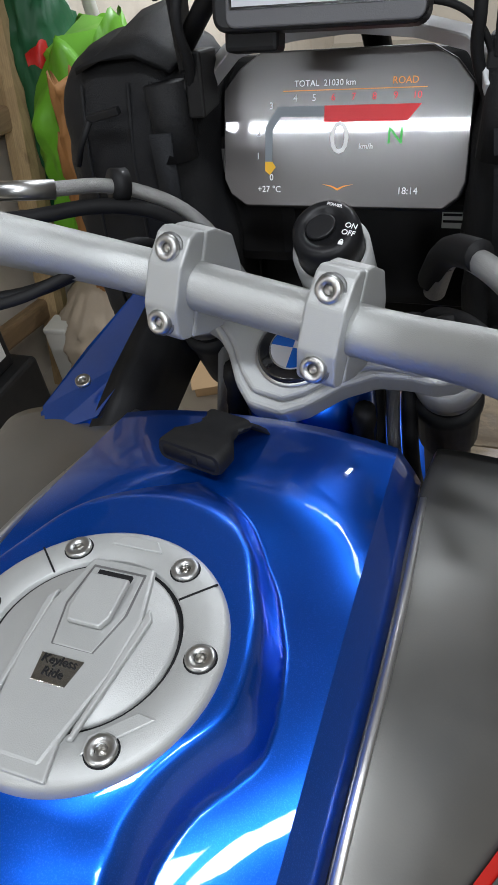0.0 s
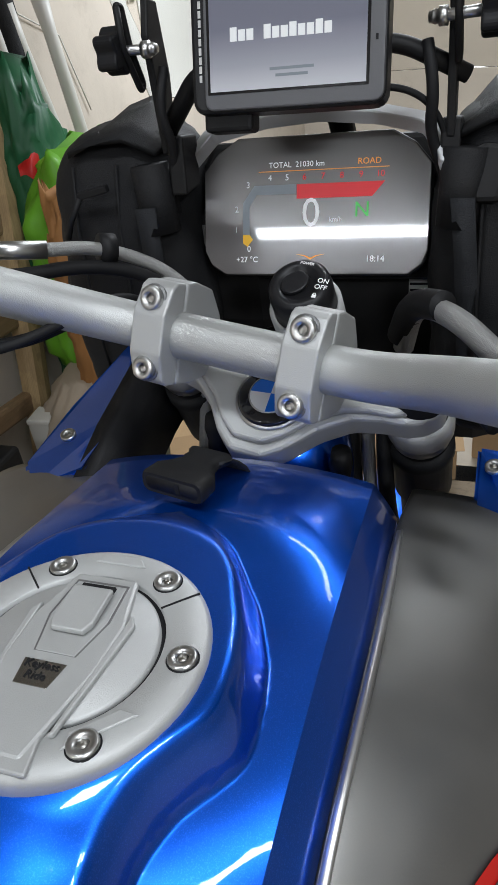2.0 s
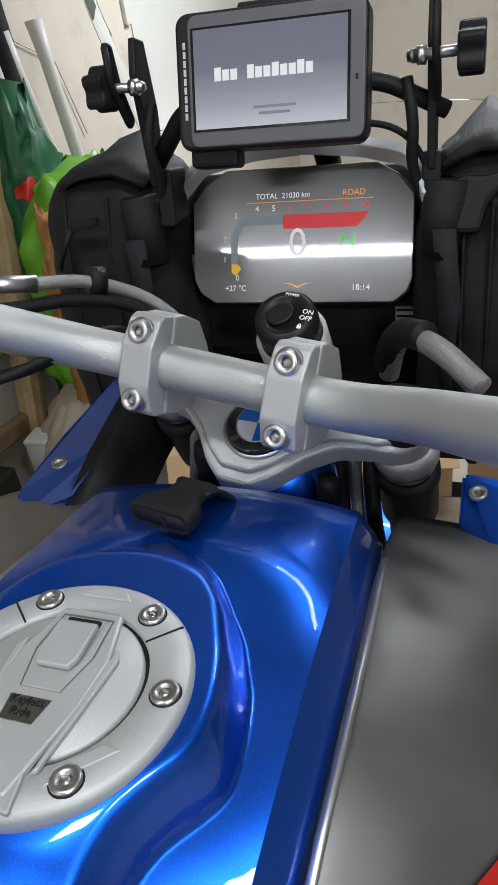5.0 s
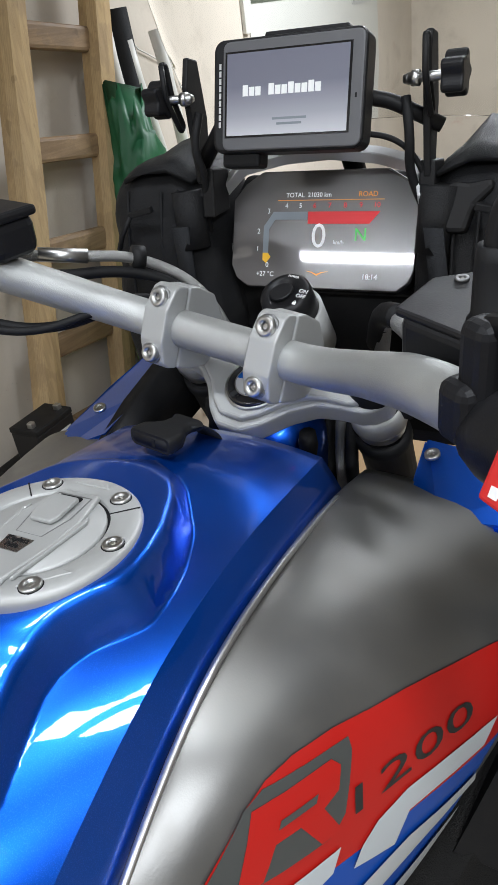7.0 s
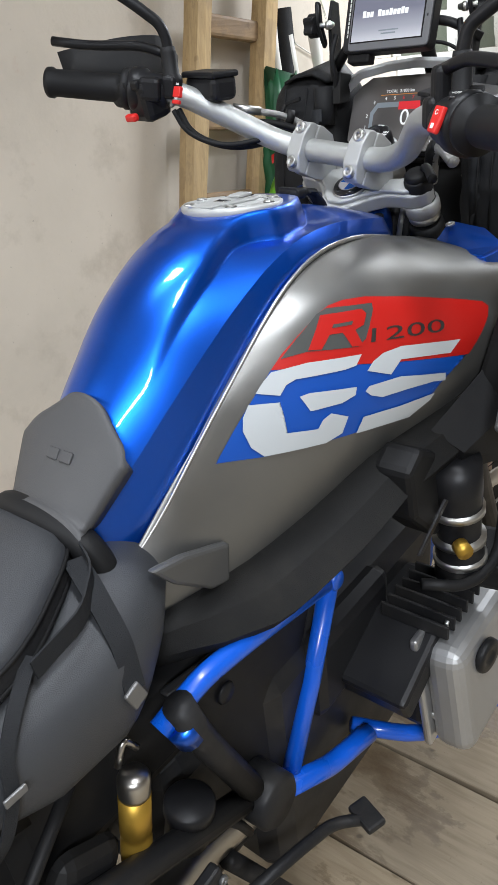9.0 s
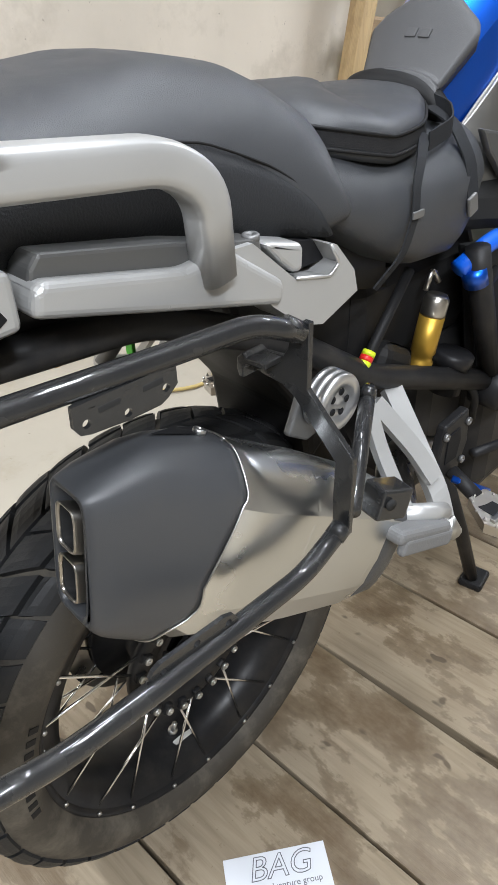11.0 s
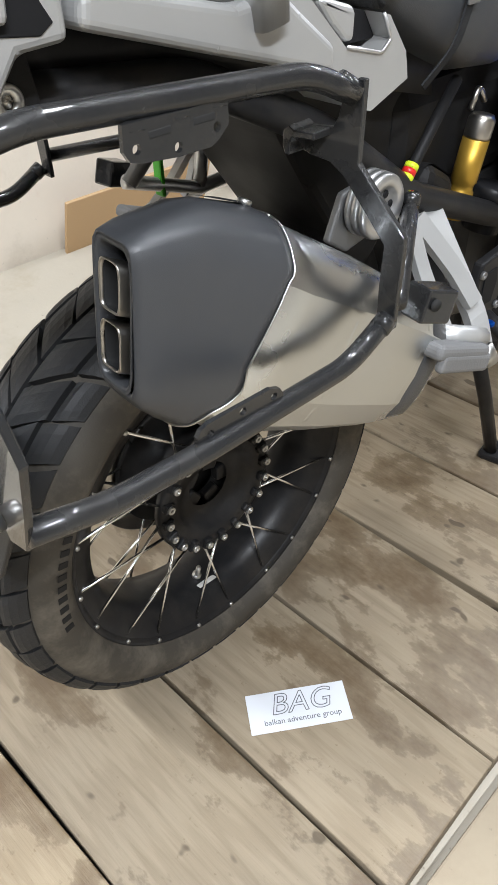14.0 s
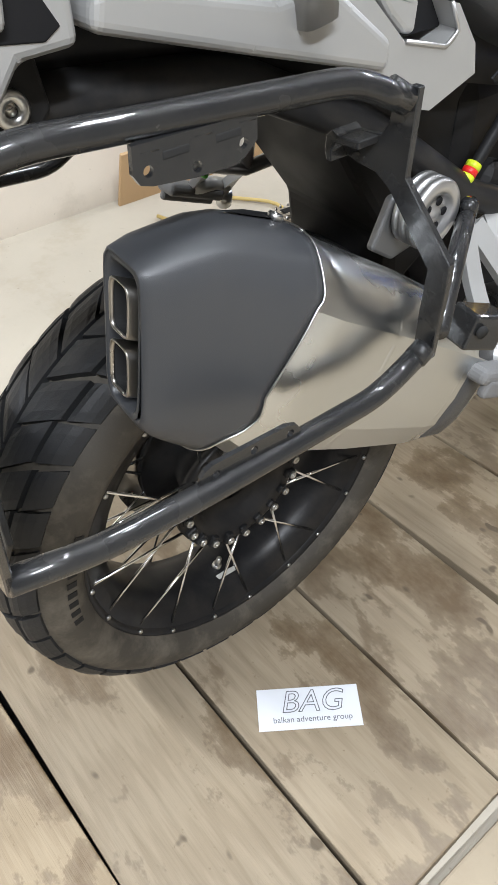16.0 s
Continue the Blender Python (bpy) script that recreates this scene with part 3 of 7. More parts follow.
# y, x, z of the blue cover's outer edge and of its crease; y, z of its middle line
EDGE = [(0.46, 0.06, 0.895), (0.50, 0.072, 0.925), (0.53, 0.078, 0.945), (0.57, 0.089, 0.993), (0.603, 0.094, 1.025), (0.636, 0.097, 1.052), (0.67, 0.1, 1.081), (0.724, 0.105, 1.126), (0.767, 0.107, 1.149), (0.8, 0.109, 1.161), (0.856, 0.111, 1.164), (0.908, 0.11, 1.157), (1.0, 0.106, 1.134)]
CREASE = [(0.46, 0.045, 0.94), (0.50, 0.058, 0.972), (0.54, 0.07, 1.01), (0.60, 0.083, 1.062), (0.67, 0.09, 1.110), (0.71, 0.093, 1.133), (0.76, 0.096, 1.155), (0.8, 0.098, 1.166), (0.86, 0.098, 1.168), (0.91, 0.097, 1.162), (1.0, 0.095, 1.146)]
MID = [(0.46, 0.985), (0.52, 1.055), (0.57, 1.105), (0.64, 1.160), (0.69, 1.189), (0.74, 1.2015), (0.78, 1.201), (0.87, 1.188), (0.93, 1.183), (1.0, 1.163)]


def step(a, b, v):
    t = min(1, max(0, (v - a) / (b - a)))
    return t * t * (3 - 2 * t)


# half width of the raised middle behind and round the filler cap, and how far it stands above the flank
FOLD = [(0.46, 0.062, 0.0), (0.58, 0.062, 0.0), (0.65, 0.061, 0.010), (0.69, 0.060, 0.017), (0.717, 0.056, 0.020), (0.735, 0.053, 0.021), (0.75, 0.054, 0.021), (0.765, 0.059, 0.020), (0.779, 0.068, 0.019), (0.790, 0.0765, 0.017), (0.80, 0.079, 0.016), (0.82, 0.077, 0.014), (0.838, 0.073, 0.012), (0.868, 0.060, 0.010), (0.90, 0.038, 0.008), (0.912, 0.022, 0.006), (0.919, 0.0, 0.004), (1.0, 0.0, 0.0)]
CAP_TOP = [(0.72, 1.198), (0.745, 1.2035), (0.78, 1.2053), (0.824, 1.2042), (0.95, 1.1985)]


def tank_z(x, y):
    (cx, cz), (mz,) = smooth_interp(CREASE, y, 0.03), smooth_interp(MID, y, 0.03)
    cx, cz = cx - 0.003, cz + 0.006
    fx, lift = smooth_interp(FOLD, y, 0.004)
    u = min(1, abs(x) / cx)
    z = cz + (mz - 0.020 * step(0.6, 0.72, y) * step(0.93, 0.85, y) - cz) * (1 - u ** 2.4)
    inside = min(1, max(0, (fx - abs(x)) / 0.0115))
    wall = 1 - (1 - inside) ** 2.2
    top = z + lift
    (plate,) = interp(CAP_TOP, y)
    d = math.hypot(x, y - 0.821) / 0.0765
    top += max(0, plate - top) * (1 - step(0.9, 1.24, d))
    return z + (top - z) * wall


rings = []
for y in np.concatenate([np.linspace(0.46, 0.66, 30), np.linspace(0.664, 0.945, 128), np.linspace(0.95, 1.0, 6)]):
    (ex, ez), (cx, cz) = smooth_interp(EDGE, y, 0.03), smooth_interp(CREASE, y, 0.03)
    cx, cz = cx - 0.003, cz + 0.006
    half = [(cx * k / 72, tank_z(cx * k / 72, y)) for k in range(73)] + [(cx * 0.35 + ex * 0.65, cz * 0.4 + (ez - 0.008) * 0.6), (ex, ez - 0.008), (ex - 0.004, ez - 0.016)]
    rings.append([(-x, y, z) for x, z in half[::-1]] + [(x, y, z) for x, z in half[1:]])
front = [(x * 0.985, y + 0.006, z - 0.02) for x, y, z in rings[-1]]
rings.append(front)
rings.append([(x * 0.97, y - 0.01, z - 0.05) for x, y, z in front])
cover_bm = b_loft(rings, False)
cover_bm.verts.index_update()
for e in cover_bm.edges:
    ca, cb = (v.index % len(rings[0]) for v in e.verts)
    if ca == cb and ca in (3, len(rings[0]) - 4):
        e.smooth = False
cover = part("tank_cover", cover_bm, BLUE, bike, "glossy blue tank cover")

# right-hand silver panel: y then five x, z pairs from the cover's edge down to the black trim
PANEL = [
    (0.50, 0.074, 0.926, 0.082, 0.912, 0.090, 0.90, 0.097, 0.88, 0.100, 0.858),
    (0.61, 0.095, 1.030, 0.101, 1.012, 0.107, 0.975, 0.118, 0.91, 0.120, 0.853),
    (0.66, 0.100, 1.072, 0.114, 1.050, 0.131, 1.010, 0.138, 0.94, 0.137, 0.866),
    (0.72, 0.106, 1.122, 0.136, 1.095, 0.168, 1.020, 0.168, 0.95, 0.155, 0.884),
    (0.80, 0.110, 1.160, 0.166, 1.125, 0.197, 1.040, 0.197, 0.97, 0.182, 0.920),
    (0.90, 0.111, 1.157, 0.196, 1.128, 0.240, 1.045, 0.236, 0.99, 0.220, 0.940),
    (0.97, 0.108, 1.142, 0.216, 1.118, 0.263, 1.060, 0.259, 1.01, 0.245, 0.960),
    (1.04, 0.112, 1.124, 0.226, 1.110, 0.276, 1.060, 0.271, 1.02, 0.260, 0.980),
]


def panel_rings(s, grow=0.0):
    out = []
    for y in np.linspace(0.50, 1.04, 60):
        v = smooth_interp(PANEL, y, 0.05)
        line = [(s * (v[k] + grow), y, v[k + 1] - 0.002) for k in range(0, 10, 2)]
        line = [(line[0][0] - s * 0.003, y, line[0][2] - 0.008)] + line
        out.append(soft_line(line, 3))
    return out


panels = [part("side_panel", b_loft(panel_rings(s), False), SILVER, bike, "matt silver-grey tank side panel") for s in (1, -1)]
for p in panels:
    p.modifiers.new("thick", "SOLIDIFY").thickness = 0.003
# bright chamfer along the panels' top edge
for s in (1, -1):
    rr = []
    for y in np.linspace(0.50, 0.98, 30):
        ex, ez = smooth_interp(EDGE, y, 0.03)
        rr.append([(s * (ex + 0.0016), y, ez - 0.005), (s * (ex + 0.0052), y, ez - 0.0035), (s * (ex + 0.006), y, ez - 0.007), (s * (ex + 0.002), y, ez - 0.012)])
    part("panel_edge", b_loft(rr), ALU, bike)

# decals lie on the right-hand panel: outlines in y, z
from mathutils.bvhtree import BVHTree
tree = {}
for s, p in zip((1, -1), panels):
    bmp = bmesh.new()
    bmp.from_mesh(p.data)
    tree[s] = BVHTree.FromBMesh(bmp)
    bmp.free()


def decal(name, outlines, material, lift, s=1, label="", parent=None):
    bm = bmesh.new()
    for o in outlines:
        f = bm.faces.new([bm.verts.new((0, y, z)) for y, z in o])
    bmesh.ops.triangulate(bm, faces=bm.faces)
    for _ in range(9):
        long = [e for e in bm.edges if e.calc_length() > 0.006]
        if not long:
            break
        bmesh.ops.subdivide_edges(bm, edges=long, cuts=1)
        bmesh.ops.triangulate(bm, faces=bm.faces)
    for v in bm.verts:
        h = tree[s].ray_cast(Vector((s * 0.6, v.co.y, v.co.z)), Vector((-s, 0, 0)))
        if h[0] is not None:
            n = h[1] if h[1].x * s > 0 else -h[1]
            v.co = h[0] + n * lift
        else:
            v.co.x = s * 0.2
    finish(bm)
    return part(name, bm, material, parent or panels[0 if s > 0 else 1], label)


decal("decal_base", [[(.6081,.9869),(.6339,1.0128),(.661,1.0381),(.6896,1.0632),(.7243,1.0645),(.7867,1.0579),(.9261,1.0173),(.8905,.9955),(.8758,.9791),(.8412,.9579),(.7617,.9681),(.6558,.9774)]], DECALBLUE, 0.0010, label="blue, red and white printed panel graphic")
decal("decal_top", [[(.6896,1.0632),(.7061,1.0762),(.7254,1.0881),(.7557,1.1051),(.7704,1.1103),(.7875,1.1121),(.8123,1.1099),(.8608,1.0982),(.9237,1.0796),(.957,1.0684),(.9636,1.0614),(.9575,1.0504),(.9243,1.0136),(.8259,1.0343),(.778,1.0457),(.7215,1.0581)]], DECALRED, 0.0016)
decal("decal_block", [[(.7022,1.0714),(.7248,1.0869),(.7547,1.105),(.7668,1.1083),(.8155,1.1023),(.8133,1.0962),(.7922,1.0699),(.7808,1.0643),(.7282,1.0727)]], DECALGREY, 0.0022)
decal("decal_letter", [[(.7295,1.0737),(.7568,1.1033),(.801,1.0995),(.8034,1.0941),(.7955,1.0841),(.784,1.0815),(.7866,1.0639),(.7739,1.0662),(.7697,1.0822),(.7561,1.0835),(.7423,1.0714)]], DECALRED, 0.0028)
decal("decal_gap", [[(.7643,1.0921),(.7857,1.0904),(.7821,1.0873),(.7609,1.089)]], DECALGREY, 0.0034)
decal("decal_shape", [
    [(.667,1.0445),(.6786,1.0544),(.6886,1.0612),(.7234,1.0624),(.7816,1.0559),(.7716,1.046),(.758,1.0453),(.707,1.0491),(.6965,1.0459),(.6873,1.0371)],
    [(.6566,1.0352),(.6848,1.0306),(.678,1.0205),(.6759,1.0051),(.6833,.9968),(.656,.9785),(.6453,.9921),(.6426,1.0111),(.6473,1.0243)],
    [(.656,.9785),(.6833,.9968),(.7154,.9908),(.7434,.9756),(.7229,.9708)],
    [(.7154,.9908),(.7221,.9995),(.7323,1.0038),(.7519,.9933),(.7434,.9756)],
    [(.7045,1.0312),(.7156,1.0321),(.7665,1.0235),(.7635,1.0151),(.7462,1.0112),(.7111,1.013)]], DECALWHITE, 0.0028)
decal("decal_shape", [
    [(.7826,1.0368),(.7922,1.0446),(.8065,1.0501),(.8306,1.051),(.9091,1.0368),(.8933,1.0251),(.8266,1.0369),(.8108,1.024)],
    [(.7759,1.0155),(.7814,1.0197),(.8231,1.0179),(.8881,1.0016),(.89,.9909),(.8706,.9961),(.8319,.9993),(.7974,1.0011),(.7823,1.0084)],
    [(.7617,.9681),(.7714,.9857),(.8231,.9809),(.8758,.9791),(.8706,.9713),(.841,.9588)]], DECALWHITE, 0.0028)


def decal_text(body, quad, material, lift):
    """Lettering laid over the panel inside a quad of y, z corners."""
    tmp_ob = text("decal_text", body, 1.0, Matrix(), material, None)
    vs = tmp_ob.data.vertices
    xs, ys = [v.co.x for v in vs], [v.co.y for v in vs]
    x0, x1, y0, y1 = min(xs), max(xs), min(ys), max(ys)
    bl, br, tr, tl = [Vector(q) for q in quad]
    for v in vs:
        u, w = (v.co.x - x0) / (x1 - x0), (v.co.y - y0) / (y1 - y0)
        p = (bl * (1 - u) + br * u) * (1 - w) + (tl * (1 - u) + tr * u) * w
        h = tree[1].ray_cast(Vector((0.6, p.x, p.y)), Vector((-1, 0, 0)))
        v.co = h[0] + (h[1] if h[1].x > 0 else -h[1]) * lift
    tmp_ob.parent = panels[0]


decal_text("1200", [(.7963,1.0646),(.8904,1.0511),(.8947,1.0649),(.8033,1.0782)], DECALGREY, 0.0026)

# filler cap
CAP = pose(0.001, 0.806, 1.2055, -3.4, 0, 0)
cap = part("filler_cap", b_lathe([(0.0, -0.006), (0.0406, -0.006), (0.0409, 0.0025), (0.0415, 0.003), (0.057, 0.003), (0.0592, 0.0015), (0.0598, -0.001), (0.0598, -0.012), (0, -0.012)], CAP, 64), CASTM, bike, "round cast filler cap ring")
# lid: disc with a wide raised bridge from rear to front
# dark ring painted as the shade between lid and ring
part("lid_gap", b_lathe([(0.0386, 0.0004), (0.0408, 0.0004), (0.0408, -0.002), (0.0386, -0.002)], CAP, 64), DARK, cap)
lid = part("lid", join(b_lathe([(0, 0.0030), (0.0376, 0.0030), (0.0388, 0.0018), (0.039, -0.004), (0, -0.004)], CAP, 64),
    b_prism([(-0.0135, -0.052), (0.0135, -0.052), (0.0155, -0.041), (0.021, -0.012), (0.0215, 0.012), (0.015, 0.0385), (-0.015, 0.0385), (-0.0215, 0.012), (-0.021, -0.012), (-0.0155, -0.041)], 0.0035, CAP @ pose(0, 0, 0.002), 0.0015, 2)), CASTM, cap)
part("tail_block", b_prism([(-0.0185, -0.0585), (0.0185, -0.0585), (0.0145, -0.04), (-0.0145, -0.04)], 0.0022, CAP @ pose(0, 0.002, 0.0028), 0.0009), CASTM, cap)
rec = [(-0.012, 0.033), (0.012, 0.033), (0.0135, 0.012), (0.009, -0.007), (-0.009, -0.007), (-0.0135, 0.012)]
# darker outline imitates shade round the edge of a recess
part("recess_edge", b_prism([(x * 1.08, y * 1.04) for x, y in rec], 0.0012, CAP @ pose(0, 0, 0.0044), 0.0003), CAST_DARK, cap)
part("latch_recess", b_prism(rec, 0.0012, CAP @ pose(0, 0, 0.0046), 0.0004), CASTM, cap)
latch = part("latch", b_prism([(-0.0095, 0.027), (0.0095, 0.027), (0.0098, 0.008), (0.0075, 0.003), (-0.0075, 0.003), (-0.0098, 0.008)], 0.003, CAP @ pose(0, 0, 0.006, 3), 0.0009), CASTM, cap)
# dark bar painted as shade in the latch slot
part("latch_slot", b_box(0.016, 0.003, 0.0015, CAP @ pose(0, 0.0295, 0.0065)), DARK, cap)
# embossed maker's mark as plain bars
for i in range(3):
    part("emboss_bar", b_box(0.0036, 0.0042, 0.0008, CAP @ pose(-0.0046 + i * 0.0046, 0.0185, 0.0093, 3), 0.0004, 1), CASTM, cap)
part("badge", b_prism([(-0.0095, 0.006), (0.0095, 0.006), (0.0075, -0.006), (-0.0075, -0.006)], 0.0006, CAP @ pose(-0.001, -0.0175, 0.0055), 0.0002, 1), BADGE, cap, "small steel plate lettered Keyless Ride")


text("lettering", "Keyless\nRide", 0.0052, CAP @ pose(-0.001, -0.0165, 0.0063), DARK, cap)
# seams across the ring and raised ribs
for a in (42, 138):
    part("ring_seam", b_box(0.0175, 0.0009, 0.0006, CAP @ pose(0, 0, 0, 0, 0, a) @ pose(0.0497, 0, 0.003)), DARK, cap)
for x0, y0, x1, y1 in ((-0.013, 0.052, 0.013, 0.052), (0.022, -0.042, 0.043, -0.022), (-0.022, -0.042, -0.043, -0.022)):
    d = Vector((x1 - x0, y1 - y0, 0))
    part("ring_rib", b_prism([(-d.length / 2, -0.003), (d.length / 2, -0.003), (d.length / 2 - 0.005, 0.003), (-d.length / 2 + 0.005, 0.003)], 0.0012, CAP @ pose((x0 + x1) / 2, (y0 + y1) / 2, 0.0026, 0, 0, math.degrees(math.atan2(d.y, d.x))), 0.0006), CASTM, cap)
for sx in (1, -1):
    part("lid_rib", b_prism([(0, 0), (0.0022, 0.001), (0.0075, 0.055), (0.004, 0.06)], 0.0024, CAP @ pose(sx * 0.0175, -0.041, 0.003) @ Matrix.Diagonal((sx, 1, 1, 1)), 0.0008), CASTM, cap)


def bolt(m, r, h, material, parent, name="bolt"):
    """Socket head screw: its head up along the local z axis."""
    b = part(name, join(b_lathe([(r * 0.4, h * 0.55), (r * 0.44, h * 0.95), (r * 0.86, h), (r, h * 0.82), (r, 0), (0.0, -0.0005)], m, 20), b_lathe([(0, h * 0.52), (r * 0.42, h * 0.54), (r * 0.43, h * 0.5), (0, h * 0.48)], m, 6)), material, parent)
    part("socket", b_lathe([(0, h * 0.6), (r * 0.36, h * 0.6), (r * 0.36, h * 0.55), (0, h * 0.55)], m, 6), STEELD, b)
    return b


for a in (58, 122, 4, 176, -52, -128):
    bx, by = 0.0505 * math.cos(radians(a)), 0.0505 * math.sin(radians(a))
    # dark disc under each bolt imitates the shade of its recess
    part("bolt_recess", b_lathe([(0, 0.0033), (0.0067, 0.0033), (0.0068, 0.002), (0, 0.002)], CAP @ pose(bx, by, 0), 24), DARK, cap)
    bolt(CAP @ pose(bx, by, 0.0022), 0.0061, 0.0026, BOLT, cap)

# black knee pad at the tank's rear
pad_rings = []
for y in [0.446] + list(np.linspace(0.452, 0.534, 22)):
    z = 0.964 if y < 0.45 else tank_z(0, y) + 0.012
    w = float(np.interp(z, [0.964, 1.0, 1.05, 1.062, 1.08], [0.050, 0.060, 0.078, 0.07, 0.034]))
    pad_rings.append([(0.012 + x, y, z - 0.012 * (x / w) ** 2 - 0.006 * (abs(x) / w) ** 8) for x in np.linspace(-w, w, 25)])
bmp = b_loft(pad_rings, False)
pad = part("knee_pad", bmp, PADM, bike, "grey-black rubber pad on the tank's rear")
pad.modifiers.new("thick", "SOLIDIFY").thickness = 0.03
for k in range(2):
    part("emboss_bar", b_box(0.016, 0.012, 0.003, pose(0.004 + 0.02 * k, 0.49, tank_z(0, 0.49) + 0.0125, 49, 0, 0), 0.0014, 2), PADM, pad)


# ---- motorcycle: handlebar, yoke, forks ----
UX = Vector((0.979, -0.175, -0.10)).normalized()
NB = Vector((-0.124, -0.914, 0.389)).normalized()
BC = Vector((0.0005, 1.031, 1.227))
VB = NB.cross(UX).normalized()
if VB.z < 0:
    VB = -VB


def bar_at(s, back=0.0, up=0.0):
    return BC + UX * s + Vector((0, -back, up))


handlebar = part("handlebar", b_tube([bar_at(-0.24, 0.14, 0.078), bar_at(-0.2, 0.112, 0.072), bar_at(-0.088, 0, 0), bar_at(0.088, 0, 0), bar_at(0.135, 0.022, 0.02), bar_at(0.2, 0.102, 0.072), bar_at(0.25, 0.128, 0.077)], 0.0152, 24, 0.045), BARM, bike, "matt silver tapered handlebar")
AXS = Vector((0.03, -0.43, 0.9)).normalized()
YO = Vector((0.016, 1.046, 1.182))
YK = frame_m(YO, UX, UX.cross(AXS) * -1)
if (YK.to_3x3() @ Vector((0, 0, 1))).z < 0:
    YK = frame_m(YO, UX, UX.cross(AXS))
half = [(0.012, -0.041), (0.026, -0.030), (0.042, -0.010), (0.06, 0.004), (0.08, 0.009), (0.096, 0.010), (0.108, 0.016), (0.116, 0.026), (0.115, 0.04), (0.102, 0.05), (0.055, 0.034), (0.03, 0.05)]
outline = half + [(-x, y) for x, y in half[::-1]]
yoke = part("top_yoke", join(b_prism(outline, 0.022, YK @ pose(-0.006, 0, -0.03), 0.004, 3), b_prism([(x * 0.9, y * 0.86 + 0.002) for x, y in outline], 0.007, YK @ pose(-0.006, 0, -0.009), 0.003, 3)), CASTM, bike, "cast silver top yoke")
part("roundel_ring", b_lathe([(0, 0.0045), (0.0215, 0.0045), (0.0238, 0.002), (0.024, -0.008), (0, -0.008)], YK, 40), GLOSSBLACK, yoke, "round black badge ring")
part("roundel_rim", b_lathe([(0.0238, -0.004), (0.0252, -0.004), (0.0255, 0.001), (0.0236, 0.001)], YK, 40), BOLT, yoke)
part("badge_rim", b_lathe([(0.0148, 0.0044), (0.0156, 0.0044), (0.0156, 0.0052), (0.0148, 0.0052)], YK, 40), BOLT, yoke)
for q in range(4):
    a0 = math.pi / 2 * q + 0.12
    pts = [(0, 0)] + [(0.0146 * math.cos(a0 + math.pi / 2 * i / 10), 0.0146 * math.sin(a0 + math.pi / 2 * i / 10)) for i in range(11)]
    part("badge_quarter", b_prism(pts, 0.001, YK @ pose(0, 0, 0.0042), 0.0, 1), BADGEBLUE if q % 2 else BADGEWHITE, yoke)
for a in (60, 90, 120):
    part("badge_bar", b_box(0.0045, 0.0035, 0.0006, YK @ pose(0, 0, 0.0047, 0, 0, a) @ pose(0.0188, 0, 0, 0, 0, 90)), BADGEWHITE, yoke)
for s in (-1, 1):
    c = BC + UX * (0.052 * s)
    m = frame_m(c, UX, VB)
    # profile in the plane across the bar: along VB and NB
    def across(poly, w, mm=m):
        t = Matrix((UX, VB, NB)).transposed().to_4x4()
        t.translation = c - UX * w / 2
        bm = b_prism(poly, w, Matrix(), 0.0016, 2)
        # local: x -> VB, y -> NB, z -> UX
        r = Matrix((VB, NB, UX)).transposed().to_4x4()
        r.translation = c - UX * w / 2
        bmesh.ops.transform(bm, matrix=r, verts=bm.verts)
        finish(bm, False)
        return bm
    clamp = part("bar_clamp", across([(-0.0335, 0.001), (-0.0335, 0.011), (-0.030, 0.0165), (-0.0225, 0.0195), (-0.013, 0.0235), (0.013, 0.0235), (0.0225, 0.0195), (0.030, 0.0165), (0.0335, 0.011), (0.0335, 0.001)], 0.024), CASTM, bike, "cast silver handlebar clamp")
    part("clamp_base", across([(-0.0335, -0.001), (0.0335, -0.001), (0.0345, -0.012), (0.030, -0.034), (0.012, -0.05), (-0.012, -0.062), (-0.030, -0.05), (-0.0345, -0.02)], 0.024), CASTM, clamp)
    for v in (-0.0225, 0.0225):
        p = c + VB * v + NB * 0.0185
        mm = frame_m(p, UX, UX.cross(NB) * -1)
        if (mm.to_3x3() @ Vector((0, 0, 1))).dot(NB) < 0:
            mm = frame_m(p, UX, UX.cross(NB))
        part("washer", b_lathe([(0.0, 0.001), (0.009, 0.001), (0.009, -0.001), (0, -0.001)], mm, 24), CAST_DARK, clamp)
        bolt(mm, 0.0078, 0.0062, BOLT, clamp)
for s in (-1, 1):
    fk = YK @ pose(-0.006 + 0.097 * s, 0.033, 0)
    fork = part("fork_tube", b_lathe([(0, 0.006), (0.0175, 0.006), (0.0185, 0.003), (0.0185, -0.34), (0, -0.34)], fk, 28), BLACK, bike)
    part("fork_cap", b_lathe([(0, 0.014), (0.013, 0.014), (0.0165, 0.011), (0.0168, 0.002), (0, 0.002)], fk, 24), BLACK, fork)
    part("fork_collar", b_lathe([(0.0188, -0.028), (0.0225, -0.029), (0.0235, -0.034), (0.0235, -0.046), (0.0188, -0.048)], fk, 28), CASTM, fork)
    part("fork_ring", b_lathe([(0.0188, -0.049), (0.0205, -0.05), (0.0215, -0.054), (0.0205, -0.058), (0.0188, -0.059)], fk, 28), BOLT, fork)
    part("fork_boot", b_lathe([(0.019, -0.064), (0.024, -0.065), (0.0245, -0.075), (0.0228, -0.078), (0.0225, -0.13), (0.019, -0.132)], fk, 28), RUBBERM, fork)
    part("gaiter", b_tube([YK @ Vector((0.05 * s, -0.01 - 0.004 * i, -0.03 - 0.011 * i)) for i in range(11)], 0.008, 12, radii=[0.0085 if i % 2 else 0.0068 for i in range(11)]), RUBBERM, bike, "corrugated black cable sleeve")
